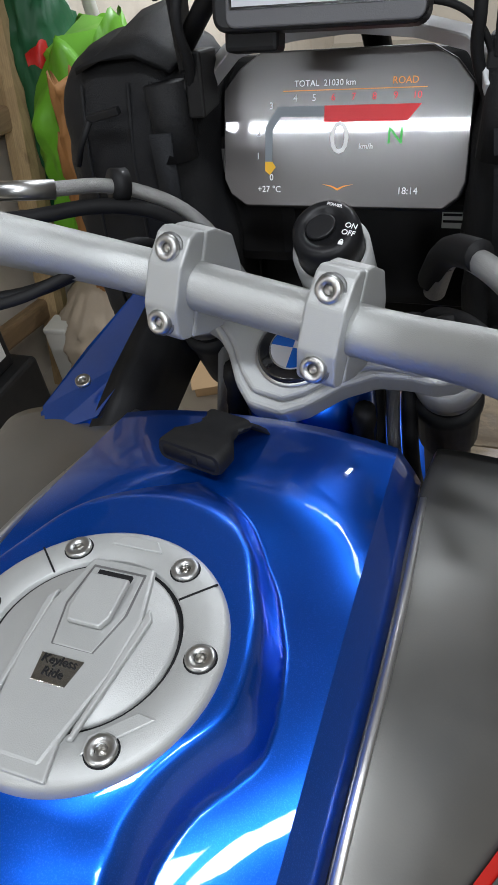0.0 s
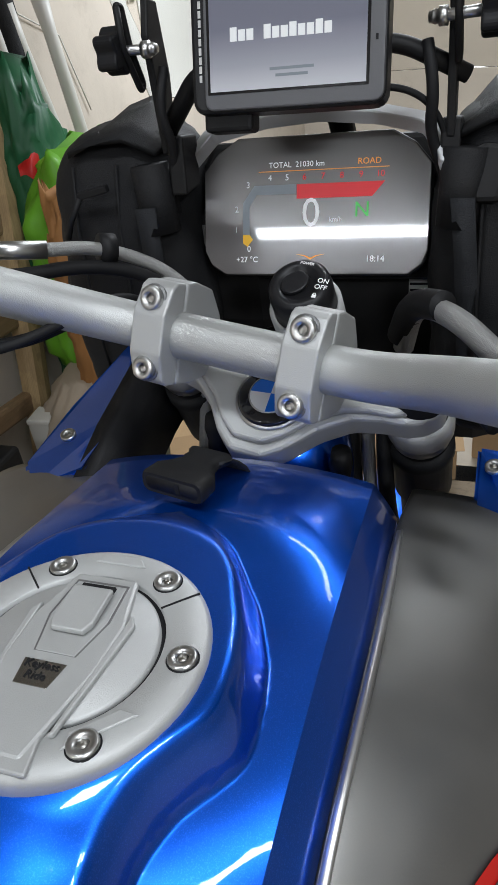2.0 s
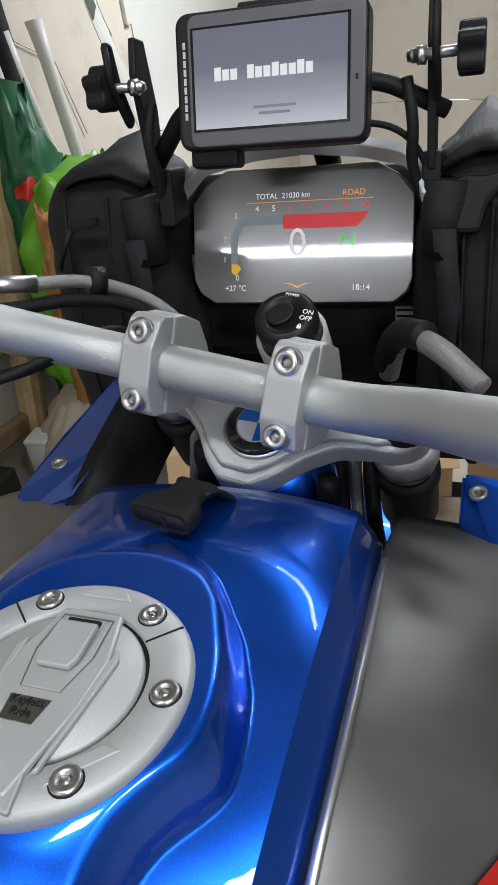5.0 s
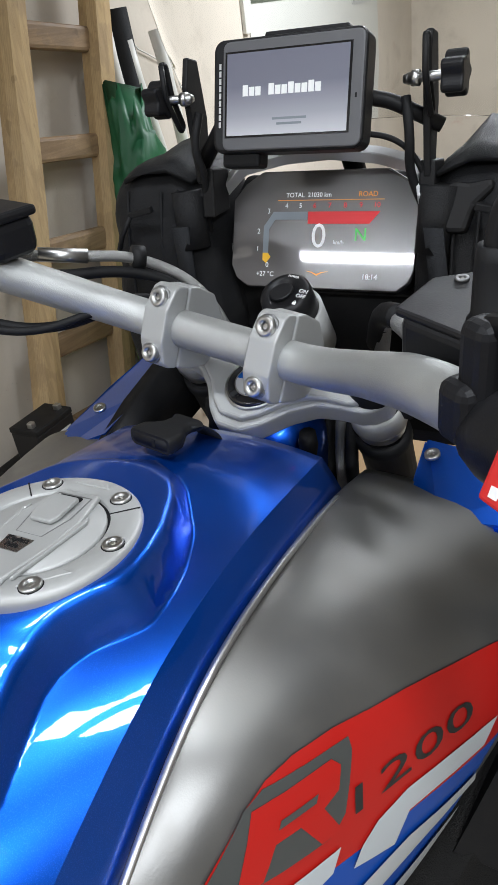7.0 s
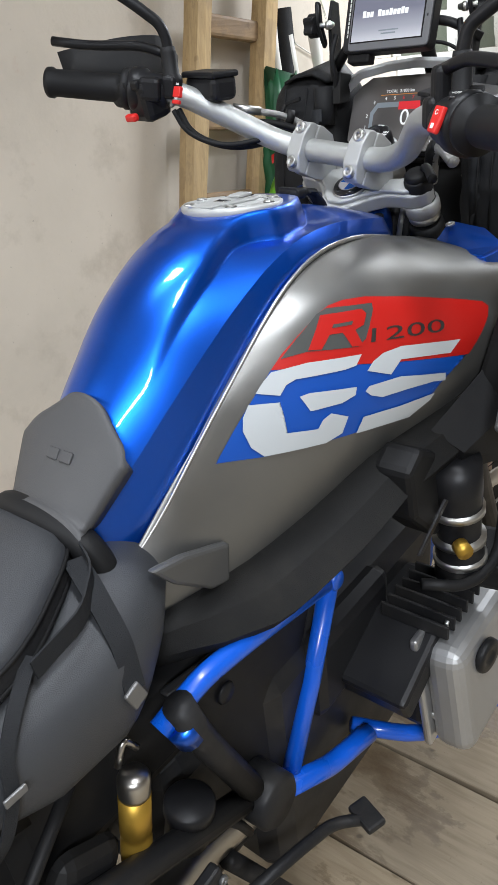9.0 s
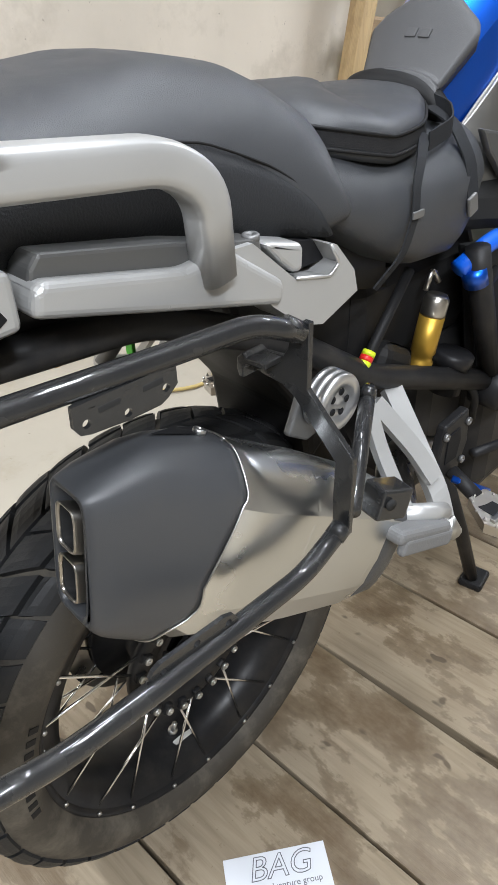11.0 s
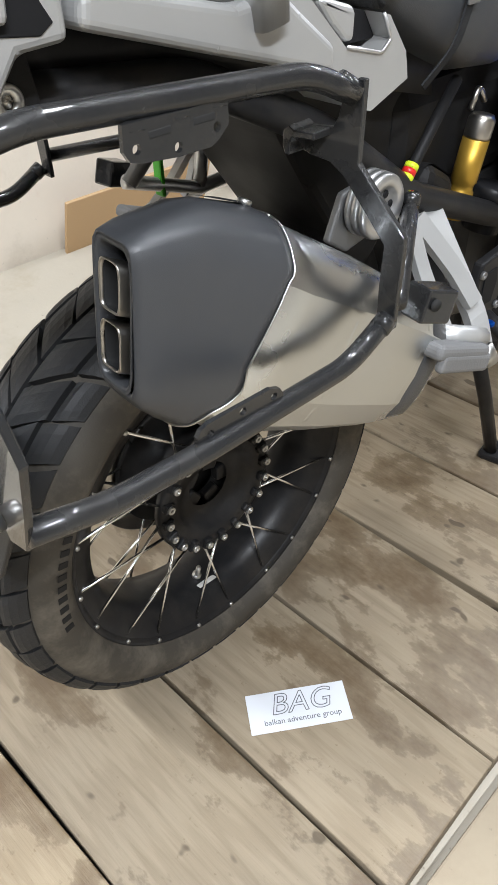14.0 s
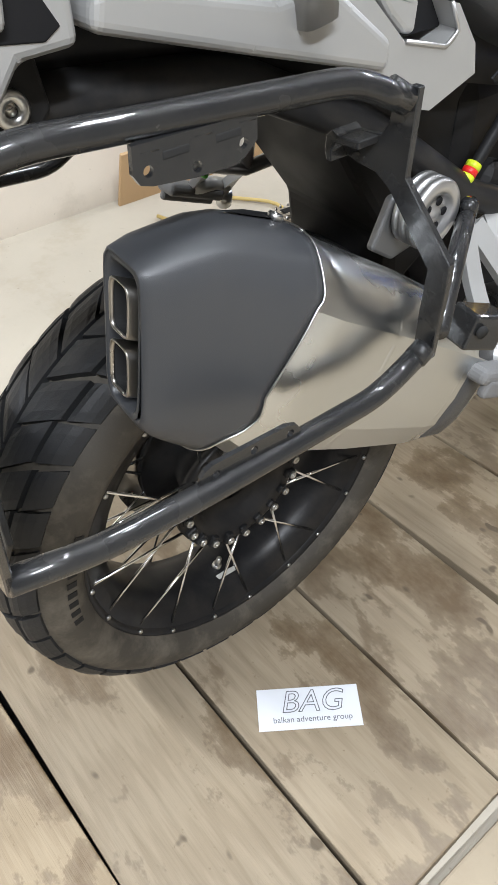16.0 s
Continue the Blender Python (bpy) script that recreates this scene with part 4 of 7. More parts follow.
part("steering_neck", b_lathe([(0.02, -0.03), (0.034, -0.034), (0.045, -0.06), (0.05, -0.1), (0.02, -0.1)], YK, 28), BLUE, bike)
part("head_shroud", b_loft([[(x * w, 1.0 + dy, z) for x, dy, z in ((-1, 0.0, 1.09), (-0.8, -0.005, 1.125), (-0.3, -0.012, 1.14), (0.3, -0.012, 1.14), (0.8, -0.005, 1.125), (1, 0.0, 1.09))] for w in (0.04, 0.075)] + [[(x * 0.085, 1.06 + dy, z - 0.02) for x, dy, z in ((-1, 0.0, 1.09), (-0.8, -0.005, 1.125), (-0.3, -0.012, 1.14), (0.3, -0.012, 1.14), (0.8, -0.005, 1.125), (1, 0.0, 1.09))]], False), BLUE, bike)
# power switch
PB = frame_m(Vector((0.026, 1.10, 1.24)), UX, Vector((0, 0.86, 0.5)))
switch = part("power_switch", b_lathe([(0, 0.0), (0.0125, 0.0), (0.0135, 0.003), (0.019, 0.003), (0.0218, 0.0005), (0.0228, -0.006), (0.0228, -0.03), (0, -0.03)], PB, 40), SATINBLACK, bike, "round black power switch")
part("rocker", b_prism([(0.0105 * math.cos(a), 0.0085 * math.sin(a)) for a in np.linspace(0, 2 * math.pi, 20, endpoint=False)], 0.0035, PB @ pose(-0.003, 0, 0, 0, 0, 55), 0.0012), SATINBLACK, switch)
part("switch_sleeve", b_lathe([(0.0232, -0.022), (0.0265, -0.022), (0.027, -0.07), (0.0232, -0.07)], PB, 36), CASTM, switch)
text("lettering", "ON\nOFF", 0.0052, PB @ pose(0.0165, 0.002, 0.0034), WHITE, switch)
text("lettering", "POWER", 0.003, PB @ pose(0.0, 0.0168, 0.0032), WHITE, switch)
part("lock_mark", join(b_box(0.003, 0.0024, 0.0004, PB @ pose(0.0145, -0.0085, 0.0034)), b_tube([PB @ Vector((0.0145 + 0.001 * math.cos(a), -0.0073 + 0.0014 * math.sin(a), 0.0034)) for a in np.linspace(0, math.pi, 6)], 0.0003, 6)), WHITE, switch)

# ---- controls ----
def control(s):
    """Grip, switch housing and lever of one side."""
    a, b = (bar_at(0.238, 0.121, 0.075), bar_at(0.376, 0.205, 0.085)) if s > 0 else (bar_at(-0.214, 0.122, 0.073), bar_at(-0.36, 0.215, 0.085))
    d = (b - a).normalized()
    m = frame_m(a, d, Vector((0, 0, 1)))
    rot = m @ pose(0, 0, 0, 0, 90, 0)
    body = part("switch_housing", join(b_lathe([(0.0165, 0.0), (0.021, 0.002), (0.0235, 0.012), (0.0245, 0.03), (0.0285, 0.034), (0.0295, 0.05), (0.0265, 0.054), (0.0165, 0.056)], rot, 28), b_box(0.03, 0.03, 0.05, m @ pose(0.02, 0.004, -0.008), 0.006)), SATINBLACK, bike, "black plastic switch housing")
    part("grip", b_lathe([(0.0165, 0.05), (0.0262, 0.056), (0.0268, 0.064), (0.0175, 0.068), (0.0185, 0.075), (0.018, 0.17), (0.0205, 0.174), (0.02, 0.18), (0, 0.181)], rot, 28), RUBBERM, body, "black rubber grip")
    part("perch", join(b_box(0.02, 0.03, 0.042, m @ pose(-0.004, 0.008, 0.0), 0.006, 3), b_box(0.018, 0.04, 0.018, m @ pose(0.0, 0.03, 0.006), 0.006, 3)), SATINBLACK, body)
    for z in (-0.013, 0.013):
        bolt(frame_m(a - d * 0.006 + Vector((0, -0.0085, z)), d, Vector((0, -0.35, 0.94))), 0.0052, 0.004, BOLT, body)
    part("lever", b_tube([m @ Vector((0.0, 0.045, 0.004)), m @ Vector((0.04, 0.055, 0.002)), m @ Vector((0.12, 0.05, 0.0)), m @ Vector((0.17, 0.052, -0.002))], 0.0062, 10, 0.02), SATINBLACK, body)
    return body, m


right_ctl, RM = control(1)
left_ctl, LM = control(-1)


def back_frame(p, out):
    """A pose on a control's rear face, its z axis towards the rider."""
    return frame_m(p, out, Vector((0, 0.35, 0.94)))


KM = frame_m(Vector((0.2490, 0.8195, 1.2840)), (0.87, -0.49, 0.0), (0.2, 0.3, 0.93)) @ Matrix.Scale(0.92, 4)
red = part("kill_switch", b_prism([(-0.0085, -0.0125), (0.006, -0.0145), (0.009, 0.0), (0.010, 0.0115), (-0.006, 0.013)], 0.006, KM, 0.002, 2), REDPL, right_ctl, "red engine stop rocker switch")
part("start_mark", b_prism([(-0.0022, -0.0028), (0.002, -0.003), (0.0028, 0.0), (0.0022, 0.0022), (-0.002, 0.0022)], 0.0006, KM @ pose(-0.001, -0.0065, 0.0058)), WHITE, red)
part("stop_mark", b_tube([KM @ Vector((0.0005 + 0.0022 * math.cos(a), 0.006 + 0.0022 * math.sin(a), 0.0061)) for a in np.linspace(0.6, 5.9, 10)], 0.0004, 6), WHITE, red)
for k, (x, y, z) in enumerate(((0.2585, 0.834, 1.302), (0.2725, 0.845, 1.3045))):
    MB = frame_m(Vector((x, y, z)), (0.86, 0.5, 0.0), (-0.42, 0.72, 0.55))
    key = part("mode_button", b_prism([(-0.0075, -0.0045), (0.0065, -0.006), (0.0085, 0.004), (-0.006, 0.0055)], 0.009, MB @ pose(0, 0, -0.006), 0.0016, 2), SATINBLACK, right_ctl, "small black push button")
    part("button_top", b_prism([(-0.0055, -0.003), (0.0047, -0.0042), (0.006, 0.0028), (-0.0045, 0.0038)], 0.0008, MB @ pose(0, 0, 0.0026)), BLACK, key)
    if k == 0:
        text("lettering", "MODE", 0.0032, MB @ pose(0.0003, 0, 0.0035, 0, 0, -6), WHITE, right_ctl)
for z, n in ((0.009, 0), (-0.009, 1)):
    part("heat_switch", b_box(0.012, 0.005, 0.012 if n == 0 else 0.006, LM @ pose(0.002, -0.0, 0, 0, 0, 0) @ pose(0.0, 0.0, z) , 0.001), REDPL, left_ctl)
lf = frame_m(Vector((-0.178, 0.930, 1.322)), (0.98, -0.15, -0.08), (0, 0.3, 0.95))
heat = part("red_switch", b_box(0.0145, 0.014, 0.006, lf, 0.0015), REDPL, left_ctl, "red rocker switch marked on and off")
part("red_switch_foot", b_box(0.0145, 0.005, 0.005, lf @ pose(0, -0.0125, 0), 0.001), REDPL, left_ctl)
text("lettering", "ON", 0.004, lf @ pose(0, 0.0095, 0.0022), WHITE, left_ctl)
text("lettering", "OFF", 0.004, lf @ pose(0, -0.0085, 0.0022), WHITE, left_ctl)
part("switch_block", join(b_box(0.05, 0.045, 0.055, pose(-0.238, 0.93, 1.318, 12, 4, -8), 0.01), b_box(0.018, 0.012, 0.012, pose(-0.252, 0.905, 1.335, 12, 0, 0), 0.003), b_box(0.014, 0.012, 0.012, pose(-0.23, 0.905, 1.336, 12, 0, 0), 0.003), b_lathe([(0, 0.006), (0.012, 0.006), (0.013, 0), (0.013, -0.01), (0, -0.01)], pose(-0.268, 0.91, 1.322, 90, 0, 0), 20)), SATINBLACK, left_ctl)
part("horn_switch", b_box(0.02, 0.01, 0.01, pose(-0.246, 0.903, 1.296, 12, 0, 0), 0.003), REDPL, left_ctl, "red hazard switch")
# fluid reservoirs
resr = part("brake_reservoir", b_prism([(-0.052, -0.025), (0.045, -0.03), (0.056, -0.008), (0.05, 0.024), (-0.04, 0.03), (-0.056, 0.012)], 0.034, frame_m(Vector((0.23, 0.938, 1.262)), (0.93, -0.36, -0.1), (0.36, 0.93, 0.1)), 0.005, 3), SATINBLACK, right_ctl, "black brake fluid reservoir")
part("reservoir_lid", b_prism([(-0.054, -0.026), (0.047, -0.032), (0.058, -0.009), (0.052, 0.026), (-0.042, 0.032), (-0.058, 0.013)], 0.005, frame_m(Vector((0.23, 0.938, 1.294)), (0.93, -0.36, -0.1), (0.36, 0.93, 0.1)), 0.002, 2), SATINBLACK, resr)
for x, y in ((-0.042, 0.018), (0.045, -0.012)):
    bolt(frame_m(Vector((0.23, 0.938, 1.299)), (0.93, -0.36, -0.1), (0.36, 0.93, 0.1)) @ pose(x, y, 0), 0.004, 0.0016, CAST_DARK, resr)
resl = part("clutch_reservoir", join(b_box(0.066, 0.044, 0.032, pose(-0.168, 0.988, 1.322, 0, 4, -10), 0.009, 3), b_box(0.07, 0.048, 0.008, pose(-0.168, 0.988, 1.339, 0, 4, -10), 0.003)), SATINBLACK, left_ctl, "black clutch fluid reservoir")
# mirrors
for s in (1, -1):
    if s > 0:
        base = [(0.222, 0.93, 1.285), (0.222, 0.93, 1.338), (0.226, 0.932, 1.358), (0.262, 0.934, 1.38), (0.335, 0.94, 1.412)]
    else:
        base = [(-0.2, 0.945, 1.325), (-0.2, 0.946, 1.383), (-0.203, 0.94, 1.404), (-0.226, 0.915, 1.432), (-0.25, 0.892, 1.456)]
    stem = part("mirror_stem", b_tube(base, 0.0072, 14, 0.016), SATINBLACK, bike, "black mirror stem")
    part("rubber_boot", b_lathe([(0.0062, 0.052), (0.0095, 0.052), (0.0105, 0.045), (0.0115, 0.018), (0.0135, 0.015), (0.014, 0.0), (0, 0)], Matrix.Translation(base[0]), 22), RUBBERM, stem)
    e, f = Vector(base[-1]), (Vector(base[-1]) - Vector(base[-2])).normalized()
    part("joint_cone", b_tube([e - f * 0.005, e + f * 0.01, e + f * 0.035, e + f * 0.06], 0.01, 16, radii=[0.0075, 0.0085, 0.013, 0.018]), RUBBERM, stem)
    head = part("mirror_head", b_box(0.13, 0.02, 0.085, frame_m(e + f * 0.1 + Vector((0.03 * s, 0, 0.02)), (1, 0.1 * s, 0), (0, 1, 0)), 0.009, 3), SATINBLACK, stem)
# hand guards
for s in (1, -1):
    rr = []
    for k in range(9):
        t = k / 8
        c = bar_at(s * (0.43 - 0.155 * t), 0.17 - 0.10 * math.sin(t * 1.5), 0.09)
        h0, h1 = 0.03 + 0.01 * math.sin(t * 3), 0.03 + 0.02 * math.sin(t * 2)
        rr.append([c + Vector((0, 0, -h0)), c + Vector((0, 0.006, 0)), c + Vector((0, 0, h1)), c + Vector((0, 0.006, h1)), c + Vector((0, 0.012, 0)), c + Vector((0, 0.006, -h0))])
    part("hand_guard", b_loft(rr), BLACK, bike, "black plastic hand guard")
# hoses
hose = part("brake_hose", b_tube(soft_line([(-0.19, 1.012, 1.297), (-0.144, 1.052, 1.284), (-0.116, 1.097, 1.271), (-0.075, 1.13, 1.235), (-0.05, 1.14, 1.17)], 3), 0.0048, 10), BRAID, bike, "braided steel brake hose")
part("ferrule", b_tube([(-0.168, 1.031, 1.292), (-0.138, 1.058, 1.2825)], 0.0062, 12), BOLT, hose)
part("hose_clip", b_tube([(-0.119, 1.093, 1.2705), (-0.112, 1.101, 1.2675)], 0.011, 12), RUBBERM, hose)
part("black_cable", b_tube(soft_line([(-0.2, 1.0, 1.29), (-0.16, 1.03, 1.272), (-0.12, 1.085, 1.263), (-0.08, 1.12, 1.235), (-0.055, 1.13, 1.16)], 3), 0.0052, 10), RUBBERM, bike)
part("black_cable", b_tube(soft_line([(-0.2, 0.95, 1.30), (-0.185, 0.955, 1.264), (-0.14, 0.99, 1.24), (-0.1, 1.05, 1.245), (-0.07, 1.11, 1.225), (-0.06, 1.13, 1.15)], 3), 0.0045, 10), RUBBERM, bike)
part("switch_cable", b_tube(soft_line([(-0.195, 0.935, 1.30), (-0.18, 0.94, 1.268), (-0.14, 0.97, 1.246), (-0.105, 1.02, 1.25), (-0.085, 1.07, 1.25), (-0.06, 1.1, 1.19)], 3), 0.0036, 8), RUBBERM, bike)
part("bridge_hose", b_tube(soft_line([(0.09, 1.15, 1.17), (0.1, 1.13, 1.215), (0.13, 1.09, 1.225), (0.16, 1.06, 1.21)], 3), 0.008, 12), BRAID, bike)
part("hose_sleeve", b_tube(soft_line([(0.088, 1.15, 1.18), (0.1, 1.128, 1.217), (0.122, 1.1, 1.226)], 3), 0.0105, 12), RUBBERM, bike)
part("wiring", b_tube(soft_line([(0.16, 1.0, 1.2), (0.12, 1.06, 1.21), (0.08, 1.13, 1.16), (0.05, 1.15, 1.05)], 3), 0.006, 8), RUBBERM, bike)
for k, x in enumerate((-0.062, -0.05, 0.055, 0.068, 0.08)):
    part("wiring", b_tube(soft_line([(x, 1.12, 1.17), (x * 1.1, 1.1 - 0.01 * k, 1.1), (x * 1.2, 1.08, 1.02), (x, 1.1, 0.9)], 3), 0.005 + 0.001 * (k % 3), 8), BRAID if k in (0, 3) else RUBBERM, bike)

# ---- instrument display ----
TM = frame_m((0.001, 1.238, 1.253), (1, 0, 0), (0, 0.36, 0.93))
oc = [(-0.064, 0.056), (0.066, 0.056), (0.084, 0.046), (0.098, 0.03), (0.0985, -0.036), (0.094, -0.047), (0.083, -0.0555), (-0.076, -0.0555), (-0.0895, -0.047), (-0.0955, -0.035), (-0.095, 0.03), (-0.082, 0.045)]
disp = part("instrument_display", b_prism([(x * 1.012, y * 1.02) for x, y in oc], 0.024, TM @ pose(0, 0, -0.026), 0.002, 2), SATINBLACK, bike, "flat colour instrument display, switched on")
part("glass", b_prism(oc, 0.002, TM @ pose(0, 0, -0.0015), 0.0006, 1), SCREEN, disp)


def lit(name, poly, material, z=0.0009):
    return part(name, b_prism(poly, 0.0002, TM @ pose(0, 0, z)), material, disp)


def rect(x0, y0, x1, y1):
    return [(x0, y0), (x1, y0), (x1, y1), (x0, y1)]


for body, x, y, size, mt, al in (("TOTAL  21030 km", -0.012, 0.0335, 0.0062, LIT_WHITE, "CENTER"), ("ROAD", 0.049, 0.0335, 0.0068, LIT_ORANGE, "CENTER"), ("0", 0.001, -0.006, 0.033, LIT_WHITE, "CENTER"), ("km/h", 0.022, -0.011, 0.0055, LIT_WHITE, "CENTER"), ("N", 0.044, -0.004, 0.017, LIT_GREEN, "CENTER"), ("+27 °C", -0.066, -0.043, 0.0068, LIT_WHITE, "LEFT"), ("18:14", 0.056, -0.043, 0.0072, LIT_WHITE, "CENTER"), ("1", -0.0655, -0.018, 0.007, LIT_WHITE, "CENTER"), ("2", -0.065, -0.001, 0.007, LIT_WHITE, "CENTER"), ("3", -0.0545, 0.0185, 0.007, LIT_WHITE, "CENTER"), ("4", -0.035, 0.0235, 0.007, LIT_WHITE, "CENTER"), ("5", -0.02, 0.0235, 0.007, LIT_WHITE, "CENTER"), ("0", -0.054, -0.034, 0.007, LIT_WHITE, "CENTER")):
    text("lettering", body, size, TM @ pose(x, y, 0.0011), mt, disp, al, 0.0001)
for k, n in enumerate("6 7 8 9 10".split()):
    text("lettering", n, 0.007, TM @ pose(-0.005 + 0.0158 * k, 0.0235, 0.0011), LIT_RED, disp, "CENTER", 0.0001)
lit("header_line", rect(-0.045, 0.0285, 0.065, 0.0291), LIT_ORANGE)
lit("rev_band", [(-0.0595, -0.022), (-0.0535, -0.022), (-0.0535, 0.001), (-0.047, 0.0105), (-0.012, 0.0105), (-0.012, 0.018), (-0.049, 0.018), (-0.0595, 0.004)], LIT_GREY)
lit("rev_band_red", [(-0.0115, 0.0065), (0.052, 0.0065), (0.062, 0.018), (-0.0115, 0.018)], LIT_RED)
lit("rev_needle", [(-0.0595, -0.029), (-0.0555, -0.032), (-0.0505, -0.026), (-0.0535, -0.022), (-0.0595, -0.022)], LIT_YELLOW)
lit("wing_mark", [(-0.012, -0.0385), (-0.004, -0.0395), (0.001, -0.0415), (0.006, -0.0395), (0.014, -0.0385), (0.006, -0.0405), (0.001, -0.0432), (-0.004, -0.0405)], LIT_ORANGE)
part("display_carrier", b_prism([(-0.1, 0.06), (0.1, 0.06), (0.125, 0.02), (0.125, -0.06), (-0.12, -0.06), (-0.12, 0.02)], 0.03, TM @ pose(0, 0, -0.06), 0.006), BLACK, bike)
for s in (1, -1):
    part("carrier_plate", b_box(0.03, 0.022, 0.014, TM @ pose(0.108 * s, -0.02, -0.02), 0.003), CAST_DARK, bike)
# bent bracket over the display
br = bend([(-0.106, 1.235, 1.285), (-0.103, 1.238, 1.291), (-0.081, 1.25, 1.312), (-0.038, 1.262, 1.319), (0.008, 1.266, 1.321), (0.057, 1.26, 1.317), (0.098, 1.237, 1.312), (0.109, 1.22, 1.300), (0.115, 1.205, 1.290)], 0.006, 3)
rr = []
for i, p in enumerate(br):
    d = (br[min(i + 1, len(br) - 1)] - br[max(i - 1, 0)]).normalized()
    up = Vector((0, -0.36, 0.93)).cross(d).cross(d) * -1
    up = up.normalized()
    dp = d.cross(up).normalized() * 0.006
    rr.append([p + up * 0.0058 + dp, p - up * 0.0058 + dp, p - up * 0.0058 - dp, p + up * 0.0058 - dp])
bm = b_loft(rr, smooth=False)
bmesh.ops.bevel(bm, geom=[e for e in bm.edges if e.calc_face_angle(0) > 0.8], offset=0.0009, segments=1, affect="EDGES")
part("mount_bracket", bm, BRACKETM, bike, "bent silver mounting bar over the display")

# ---- sat nav and its mount ----
NM = frame_m((0.0122, 1.1665, 1.3855), (0.108, 0.002, -0.0015), (0, 0.0195, 0.061))
nav = tagged(new("navigation_device"), "black motorcycle navigation device with a lit grey-blue screen", "navigation")
nav.matrix_world = Matrix.Translation((0.0122, 1.1665, 1.3855))
bpy.context.view_layer.update()


def rrect(w, h, r, n=4):
    out = []
    for cx, cy, a0 in ((w / 2 - r, h / 2 - r, 0), (-w / 2 + r, h / 2 - r, 90), (-w / 2 + r, -h / 2 + r, 180), (w / 2 - r, -h / 2 + r, 270)):
        out += [(cx + r * math.cos(radians(a0 + 90 * i / n)), cy + r * math.sin(radians(a0 + 90 * i / n))) for i in range(n + 1)]
    return out


part("case", b_prism(rrect(0.134, 0.088, 0.009), 0.024, NM @ pose(-0.001, -0.0005, -0.026), 0.003, 2), SATINBLACK, nav)
part("bezel", b_prism(rrect(0.1225, 0.0835, 0.006), 0.003, NM @ pose(0.0035, -0.001, -0.003), 0.0012, 2), BEZEL, nav)
part("screen_surround", b_prism(rect(-0.0552, -0.0328, 0.0552, 0.0328), 0.0006, NM @ pose(0, 0, -0.0002)), GLOSSBLACK, nav)
part("screen", b_prism(rect(-0.0532, -0.0312, 0.0532, 0.0312), 0.0005, NM @ pose(0, 0, 0.0003)), NAVLIT, nav, "lit grey-blue start screen")
for x0, w in ((-0.036, 0.019), (-0.0125, 0.052)):
    for k in range(int(w / 0.0058)):
        part("title_bar", b_box(0.0048, 0.0068 if k % 3 else 0.0084, 0.0002, NM @ pose(x0 + 0.0058 * k, 0.002 + (0 if k % 3 else 0.0008), 0.001)), LIT_WHITE, nav)
for k in range(2):
    part("caption_bar", b_box(0.03 - 0.008 * k, 0.0018, 0.0002, NM @ pose(0.004, -0.0195 - 0.004 * k, 0.001)), LIT_GREY, nav)
for k in range(9):
    part("case_bar", b_box(0.0019, 0.0044, 0.0003, NM @ pose(-0.0608, -0.022 + 0.0056 * k, -0.0012)), LABELGREY, nav)
part("lens_dot", b_box(0.0016, 0.0034, 0.0004, NM @ pose(0.0595, -0.006, 0.0002)), DARK, nav)
part("case_top", b_prism([(-0.03, 0), (0.045, 0), (0.043, 0.005), (-0.028, 0.005)], 0.014, NM @ pose(0.005, 0.0425, -0.022), 0.001), SATINBLACK, nav)
cradle = part("nav_cradle", join(b_prism([(-0.06, -0.03), (0.058, -0.03), (0.06, 0.03), (-0.062, 0.03)], 0.012, NM @ pose(0, -0.004, -0.04), 0.003), b_box(0.036, 0.014, 0.02, NM @ pose(-0.045, -0.048, -0.02), 0.003)), BLACK, bike, "black cradle that holds the navigation device")
part("nav_bar", b_tube([(0.05, 1.2, 1.376), (0.085, 1.21, 1.368), (0.125, 1.222, 1.345)], 0.0062, 14, 0.01), BLACK, bike)
part("nav_bar", b_tube([(-0.02, 1.2, 1.37), (-0.075, 1.215, 1.36), (-0.11, 1.22, 1.32)], 0.0075, 14, 0.01), BLACK, bike)
part("nav_post", b_tube([(0.01, 1.19, 1.385), (0.01, 1.28, 1.365), (0.02, 1.31, 1.28)], 0.011, 12, 0.01), BLACK, bike)
part("nav_cable", b_tube(soft_line([(0.06, 1.19, 1.348), (0.09, 1.2, 1.342), (0.108, 1.21, 1.322), (0.115, 1.22, 1.29)], 3), 0.0024, 8), RUBBERM, bike)
